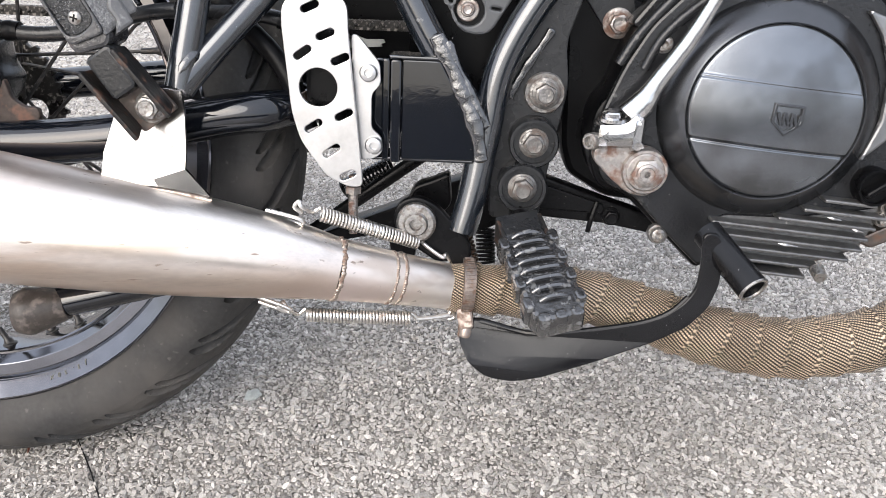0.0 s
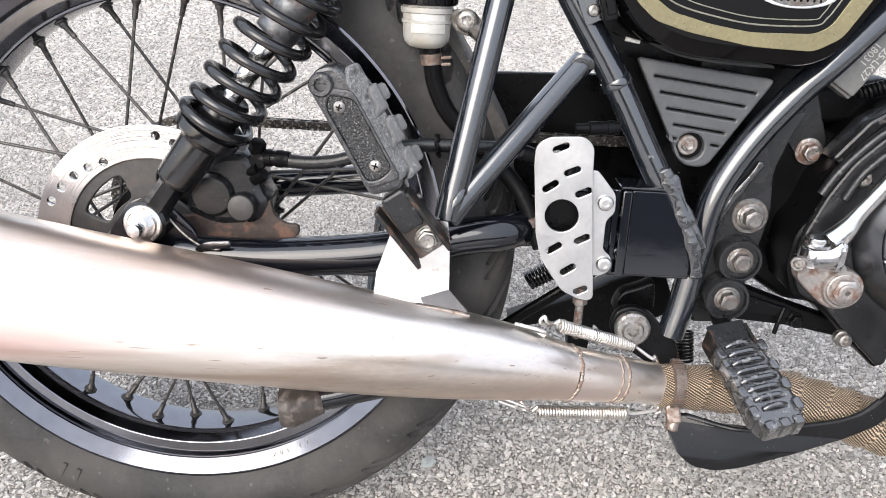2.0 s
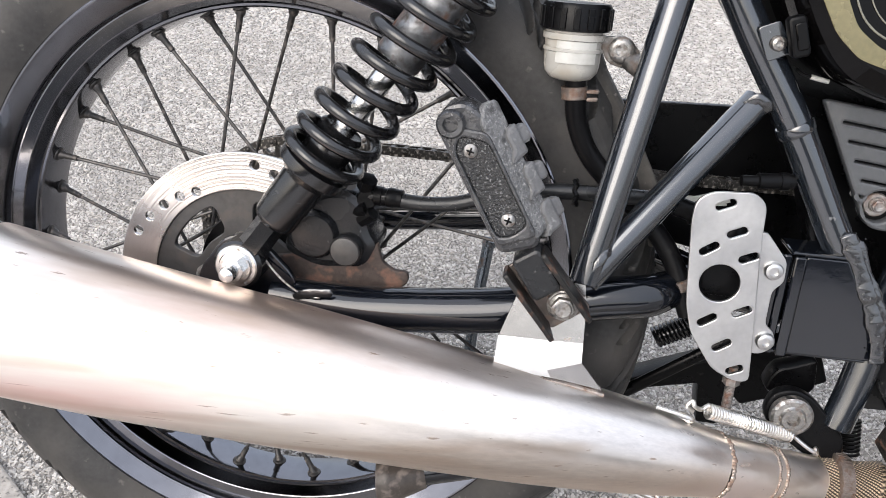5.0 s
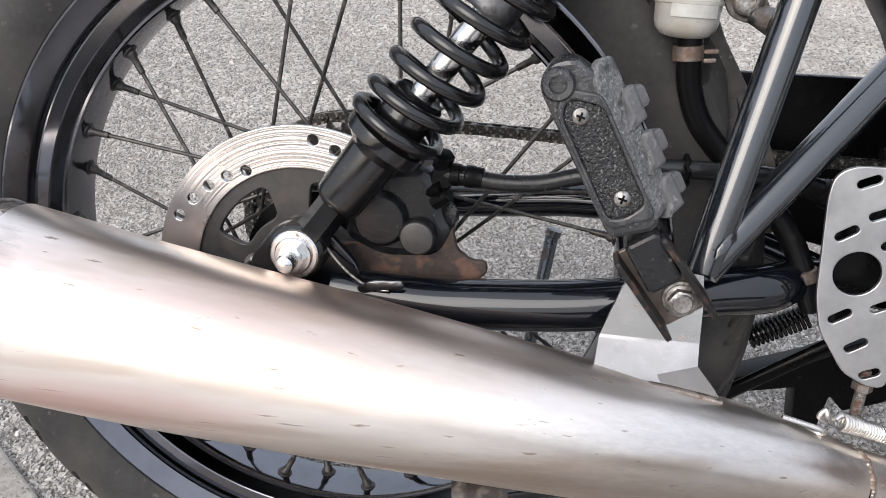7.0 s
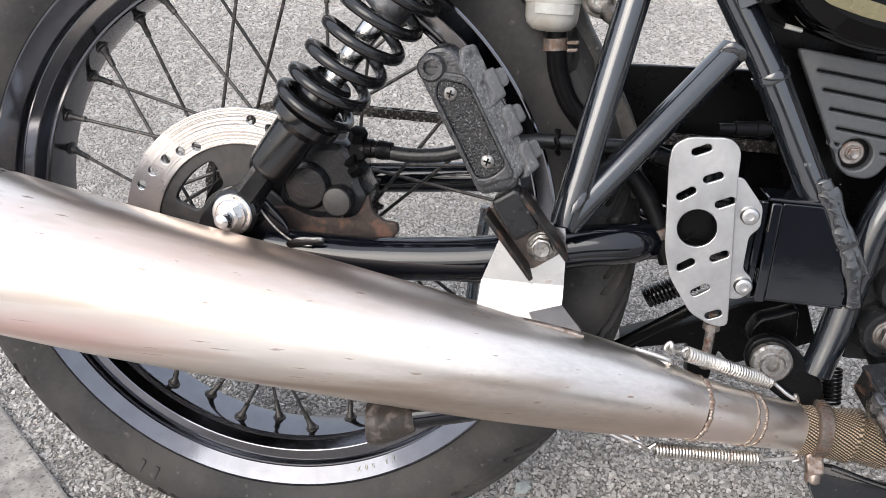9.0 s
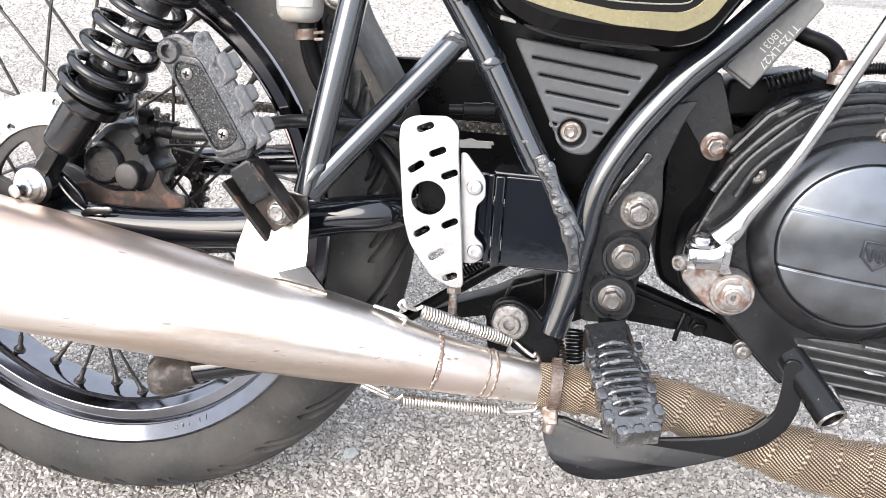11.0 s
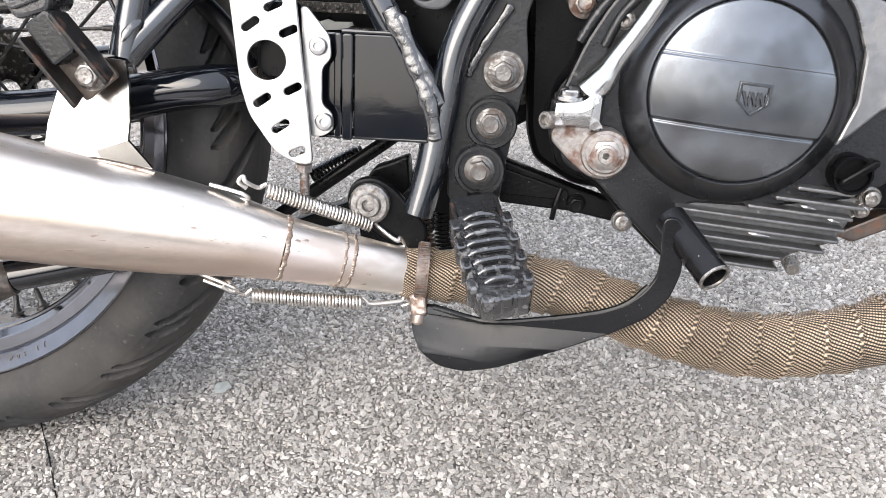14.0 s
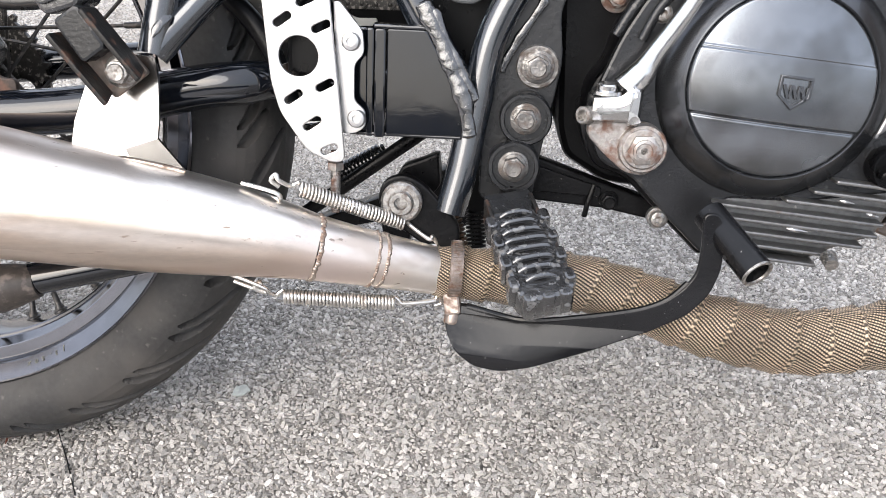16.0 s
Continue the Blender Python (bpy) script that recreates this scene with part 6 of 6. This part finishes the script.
side_cover = part("side_cover", sc, COVER, None, "triangular charcoal plastic side cover with five grooves")
part("cover_back", Geo().plate(outline, 0.003, (0, SCY + 0.0048, 0), bevel=0.0005), PLASTIC, side_cover)
part("cover_screw", Geo().lathe([(0, 0.0090), (0.001, 0.0090), (0.0018, 0.0082)], (0.4735, SCY + 0.002, 0.1172), Y, 24).bolt((0.4735, SCY - 0.0005, 0.1175), Y, 0.0082, 0.0050, 0.0, 0.3), RUSTY, side_cover, "rusty cover screw")
part("cover_clip", Geo().tube([(0.474, SCY - 0.005, 0.1880), (0.487, SCY - 0.007, 0.1890), (0.500, SCY - 0.005, 0.1865)], [0.003, 0.0045, 0.003], 10, 4), RUBBER, side_cover, "rubber retaining clip")

wire = part("cable_end", Geo().tube([(0.398, -0.058, 0.2095), (0.402, -0.060, 0.2065), (0.4080, -0.0605, 0.2048)], 0.0012, 8, 4), RUBBER, None, "thin black cable with a pale end")
part("ferrule", Geo().tube([(0.4080, -0.0605, 0.2048), (0.4205, -0.0605, 0.2024)], [0.0019, 0.0016], 10, 1), LABEL, wire, "pale cable ferrule")

# ---- electric box ----
BU, BV = V3((0.545, 0, 0.838)), V3((-0.838, 0, 0.545))
BC = V3((0.6235, -0.030, 0.2045))
box = part("electric_box", Geo().box(BC, (0.080, 0.0275, 0.022), BU, BV, 0.0018), BOXGREY, None, "dark grey moulded electric box with printed code")
part("base_flange", Geo().box(BC - BU * 0.0395 + V3((0, 0.004, 0)), (0.006, 0.0285, 0.020), BU, BV, 0.001), BOXGREY, box)
TXT = (-0.545, 0, -0.838)
TUP = (0.838, 0, -0.545)
part("printed_code", Geo().text("T125-LK27", 0.0088, BC + BU * 0.016 - BV * 0.0052 + V3((0, -0.0112, 0)), TXT, TUP, 0.0001), INK, box, "silver printed code")
part("printed_code", Geo().text("18031", 0.0088, BC + BU * 0.0065 + BV * 0.0032 + V3((0, -0.0112, 0)), TXT, TUP, 0.0001), INK, box, "silver printed code")

# ---- hoses and cable near the engine ----
part("rubber_hose", Geo().tube([(0.615, 0.02, 0.235), (0.649, 0.005, 0.208), (0.672, 0.0, 0.199), (0.684, 0.0, 0.188), (0.688, 0.0, 0.170)], 0.0068, 14, 8), RUBBER, None, "black rubber breather hose")
part("hose_union", Geo().lathe([(0, 0.0095), (0.008, 0.0095), (0.009, 0.008), (0.02, 0.008)], (0.688, 0.0, 0.168), (0, 0, 1), 20), RUSTY, None, "brown hose union")


def conduit(points, r):
    g = Geo().tube(points, r * 0.8, 12, 8)
    line = curve_points(points, 11)
    for a, b in zip(line, line[1:]):
        g.lathe([(-0.0010, r * 0.8), (-0.0006, r), (0.0006, r), (0.0010, r * 0.8)], a, b - a, 14)
    return part("conduit", g, RUBBER, None, "black corrugated cable conduit")


conduit([(0.690, 0.040, 0.172), (0.706, 0.036, 0.177), (0.729, 0.032, 0.1815), (0.757, 0.030, 0.179)], 0.0052)
conduit([(0.752, 0.028, 0.1785), (0.768, 0.026, 0.176), (0.790, 0.024, 0.170), (0.815, 0.020, 0.158), (0.850, 0.015, 0.136)], 0.0082)
part("cable_bracket", Geo().plate(rounded([(0.752, 0.166), (0.775, 0.163), (0.800, 0.154), (0.850, 0.128), (0.850, 0.112), (0.800, 0.136), (0.768, 0.150)], 0.004), 0.004, (0, 0.018, 0), bevel=0.001), CASEM, None, "black cable bracket over the casing")
part("inlet_stub", Geo().lathe([(0, 0.020), (0.004, 0.023), (0.020, 0.023), (0.024, 0.026), (0.060, 0.026)], (0.766, 0.045, 0.214), (0.9, 0.2, 0.35), 28), CARRIER, None, "dull grey inlet stub")
part("cable_spring", Geo().coil((0.627, -0.018, 0.164), (0.662, -0.018, 0.176), 0.0052, 0.0016, 9, 6, 16), RUBBER, None, "black sleeved cable")
car = Geo().plate(rounded([(0.60, 0.13), (0.68, 0.145), (0.69, 0.168), (0.66, 0.178), (0.60, 0.165)], 0.006), 0.05, (0, 0.03, 0), bevel=0.004)
part("carburettor", car, CAST, None, "dark carburettor body behind the frame tube")

# ---- brake fluid reservoir ----
RC = V3((0.2420, -0.070, 0.0))
rs = Geo().lathe([(0.1900, 0.0100), (0.1915, 0.0150), (0.1955, 0.0185), (0.2000, 0.0195), (0.2100, 0.0200), (0.2105, 0.0210), (0.2125, 0.0210), (0.2130, 0.0200), (0.2180, 0.0203), (0.2185, 0.0218), (0.2225, 0.0220), (0.2230, 0.0205), (0.2260, 0.0205)], RC, (0, 0, 1), 48)
reservoir = part("brake_reservoir", rs, RESERVOIR, None, "yellowed brake fluid reservoir with a black ribbed cap")
capg = Geo().lathe([(0.2245, 0.0232), (0.2250, 0.0240), (0.2410, 0.0240), (0.2430, 0.0225), (0.2435, 0.0)], RC, (0, 0, 1), 48)
cap = part("cap", capg, PLASTIC, reservoir, "black ribbed screw cap")
for k in range(16):
    a = 2 * math.pi * k / 16
    part("cap_rib", Geo().box(RC + V3((0.0242 * math.cos(a), 0.0242 * math.sin(a), 0.2330)), (0.0046, 0.0145, 0.0022), (-math.sin(a), math.cos(a), 0), (0, 0, 1), 0.0007), PLASTIC, cap)
lab = []
for z in (0.2030, 0.2180):
    lab.append([RC + V3((0.0207 * math.cos(a), 0.0207 * math.sin(a), z)) for a in (radians(-125 + 7 * k) for k in range(13))])
part("label", Geo().rings(lab, closed=False), FADED, reservoir, "small white label, unreadable")
ear = Geo().plate(rounded([(0.258, 0.221), (0.278, 0.224), (0.2905, 0.211), (0.282, 0.200), (0.266, 0.204)], 0.006), 0.004, (0, -0.0735, 0), bevel=0.001)
ear.tube([(0.280, -0.074, 0.207), (0.291, -0.082, 0.203)], [0.006, 0.0085], 12, 1)
part("mounting_ear", ear, BOLTM, reservoir)
part("mounting_screw", Geo().socket_bolt((0.2753, -0.0755, 0.2138), Y, 0.0092, 0.0050), ZINC, reservoir, "bright mounting screw")
part("outlet_hose", Geo().tube([(0.2465, -0.068, 0.193), (0.2480, -0.067, 0.178), (0.2510, -0.064, 0.160), (0.2610, -0.062, 0.138), (0.2790, -0.061, 0.118), (0.3020, -0.062, 0.098), (0.3230, -0.064, 0.078), (0.3380, -0.068, 0.056), (0.3460, -0.072, 0.036), (0.352, -0.074, 0.022)], 0.0078, 18, 8), RUBBER, reservoir, "black rubber feed hose")
hc = Geo().lathe([(0, 0.0088), (0.0004, 0.0094), (0.0090, 0.0094), (0.0094, 0.0088)], (0.2470, -0.0675, 0.1760), (-0.1, 0, 1), 28)
hc.box((0.2595, -0.0725, 0.1830), (0.009, 0.0028, 0.004), (1, 0, 0.1), (0, 0, 1), 0.0008).box((0.2595, -0.0725, 0.1775), (0.008, 0.0028, 0.004), (1, 0, 0.1), (0, 0, 1), 0.0008)
part("hose_clip", hc, CLIPM, reservoir, "rusty spring hose clip")
hc2 = Geo().lathe([(0, 0.0086), (0.0004, 0.0092), (0.0080, 0.0092), (0.0084, 0.0086)], (0.3440, -0.0710, 0.0410), (-0.35, 0, 1), 28)
hc2.box((0.3325, -0.0775, 0.0440), (0.010, 0.005, 0.004), (1, 0, -0.1), (0, 0, 1), 0.0008)
part("hose_clip", hc2, CLIPM, reservoir, "rusty spring hose clip")

# ---- rear brake caliper and hose ----
cal = Geo().plate(rounded([(0.030, 0.036), (0.038, 0.070), (0.062, 0.092), (0.085, 0.094), (0.100, 0.082), (0.102, 0.060), (0.110, 0.050), (0.100, 0.028), (0.060, 0.024)], 0.010), 0.045, (0, -0.052, 0), bevel=0.008)
cal.lathe([(0, 0.0200), (0.006, 0.0200), (0.011, 0.0165), (0.012, 0.0)], (0.058, -0.070, 0.054), Y, 32)
cal.lathe([(0, 0.0128), (0.016, 0.0128), (0.0175, 0.0118)], (0.0855, -0.068, 0.0460), Y, 28)
caliper = part("brake_caliper", cal, CASEM, None, "grimy black rear brake caliper")
part("piston_cap", Geo().lathe([(0, 0.0112), (0.0012, 0.0110), (0.0016, 0.0100), (0.0016, 0)], (0.0855, -0.0855, 0.0460), Y, 32), CARRIER, caliper, "flat grey cap")
part("caliper_bracket", Geo().plate(rounded([(0.022, 0.030), (0.042, 0.034), (0.066, 0.036), (0.098, 0.034), (0.108, 0.052), (0.112, 0.036), (0.122, 0.029), (0.1335, 0.029), (0.1345, 0.020), (0.126, 0.013), (0.064, 0.004), (0.022, -0.004)], 0.004), 0.006, (0, -0.0685, 0), bevel=0.0012), RUSTPLATE, caliper, "rusty brown caliper bracket")
bl = Geo().lathe([(-0.004, 0.0085), (0.006, 0.0085), (0.008, 0.007)], (0.0985, -0.066, 0.0860), Y, 20)
bl.hexagon((0.0965, -0.068, 0.094), (0.25, -0.4, 0.85), 0.013, 0.010, 0.4)
bl.tube([(0.080, -0.066, 0.070), (0.092, -0.072, 0.076), (0.099, -0.074, 0.079)], [0.003, 0.0045, 0.006], 8, 1)
bl.tube([(0.094, -0.070, 0.068), (0.104, -0.074, 0.076)], [0.0062, 0.0056], 8, 1)
part("banjo_union", bl, DIRTY, caliper, "grimy banjo union and bleed screw")
hose = Geo().tube([(0.100, -0.068, 0.0885), (0.112, -0.070, 0.0885), (0.139, -0.071, 0.0865), (0.165, -0.071, 0.089), (0.187, -0.071, 0.0955), (0.215, -0.073, 0.103), (0.245, -0.075, 0.1085), (0.275, -0.074, 0.109), (0.307, -0.070, 0.1085), (0.335, -0.068, 0.104), (0.365, -0.066, 0.094)], 0.0060, 16, 8)
brake_hose = part("brake_hose", hose, SHANKM, caliper, "black rubber brake hose")
cr = Geo().lathe([(0, 0.0072), (0.0006, 0.0078), (0.006, 0.0078), (0.0066, 0.0070), (0.010, 0.0070), (0.0106, 0.0078), (0.016, 0.0078), (0.0166, 0.0074), (0.022, 0.0072), (0.0225, 0.0064)], (0.104, -0.0685, 0.0885), (1, -0.06, -0.02), 20)
part("crimp", cr, DIRTY, brake_hose, "crimped steel hose ferrule")
part("hose_guide", ring_weld((0.2560, -0.075, 0.1088), (1, 0, 0.1), 0.0085, 0.0018, 28), DIRTY, brake_hose)
part("hose_end", Geo().lathe([(0, 0.0075), (0.012, 0.0075), (0.014, 0.0095), (0.020, 0.0095), (0.022, 0.0065)], (0.330, -0.068, 0.105), (1, 0, -0.3), 16), DIRTY, brake_hose, "grimy hose fitting")

part("wear_cable", Geo().tube([(0.020, -0.098, 0.046), (0.030, -0.101, 0.034), (0.044, -0.104, 0.022), (0.060, -0.106, 0.014), (0.072, -0.107, 0.014)], 0.0009, 8, 6), ZINC, caliper, "thin bare steel wire")

# ---- small parts ----
ind = Geo().box((0.3860, -0.090, 0.2330), (0.0120, 0.0270, 0.012), (0.95, 0, 0.30), (-0.30, 0, 0.95), 0.002)
indicator = part("reflector", ind, PLASTIC, None, "small black rectangular reflector on a tab")
part("lens", Geo().box((0.3870, -0.0965, 0.2335), (0.0070, 0.0180, 0.002), (0.95, 0, 0.30), (-0.30, 0, 0.95), 0.001), TANK, indicator)
part("tab", Geo().plate(rounded([(0.362, 0.236), (0.376, 0.242), (0.388, 0.222), (0.372, 0.214)], 0.003), 0.0025, (0, -0.080, 0), bevel=0.0006), FRAME, indicator)
part("screw", Geo().socket_bolt((0.3765, -0.0815, 0.2270), Y, 0.0052, 0.005), ZINC, indicator)

bar = Geo().tube([(0.300, -0.095, -0.085), (0.230, -0.110, -0.101), (0.152, -0.122, -0.119)], 0.0125, 20, 6)
lower_bar = part("lower_bar", bar, ARMPAINT, None, "black lower bar with a flared scuffed end")
part("flared_end", Geo().tube([(0.164, -0.121, -0.118), (0.150, -0.124, -0.121), (0.136, -0.127, -0.124), (0.128, -0.128, -0.125)], [0.0128, 0.0165, 0.0195, 0.0170], 28, 4), CAPM, lower_bar, "scuffed brown-grey flared end cap")

stand = Geo().tube([(0.1815, 0.200, -0.028), (0.1800, 0.200, -0.0345), (0.1797, 0.200, -0.0352), (0.172, 0.200, -0.110), (0.162, 0.200, -0.279)], [0.0082, 0.0082, 0.0068, 0.0068, 0.0068], 16, 1)
part("side_stand", stand, STANDM, None, "grey steel side stand strut")

linkage = part("brake_linkage", Geo().tube([(0.3040, 0.02, -0.1173), (0.3638, 0.02, -0.0719), (0.4162, 0.02, -0.0321), (0.4533, 0.02, -0.0041)], 0.0062, 12, 2, flat=0.7), PLASTIC, None, "black brake linkage rod")
part("linkage_plate", Geo().plate(rounded([(0.4279, -0.047), (0.431, -0.0357), (0.4355, -0.0283), (0.4495, -0.0231), (0.4642, -0.0161), (0.467, -0.042), (0.4579, -0.0532), (0.436, -0.0513)], 0.004), 0.02, (0, -0.035, 0), bevel=0.002), CAST, linkage)
part("stand_spring", Geo().coil((0.3564, 0.080, -0.0689), (0.4020, 0.080, -0.0430), 0.0092, 0.0019, 13, 8, 18), SPRINGBLK, None, "black side stand return spring")
part("stand_bracket", Geo().plate(rounded([(0.335, -0.112), (0.385, -0.091), (0.409, -0.081), (0.444, -0.060), (0.50, -0.04), (0.52, -0.09), (0.47, -0.115), (0.445, -0.125), (0.432, -0.112), (0.427, -0.150), (0.407, -0.150), (0.402, -0.108), (0.345, -0.122)], 0.003), 0.03, (0, 0.085, 0), bevel=0.002), CAST, None, "black side stand bracket")

part("mudguard", Geo().plate(rounded([(0.225, 0.245), (0.258, 0.222), (0.272, 0.191), (0.298, 0.151), (0.320, 0.112), (0.330, 0.060), (0.312, 0.060), (0.290, 0.120), (0.255, 0.180)], 0.006), 0.10, (0, 0.012, 0), bevel=0.004), GUARDPLASTIC, None, "dusty black inner mudguard ahead of the tyre")
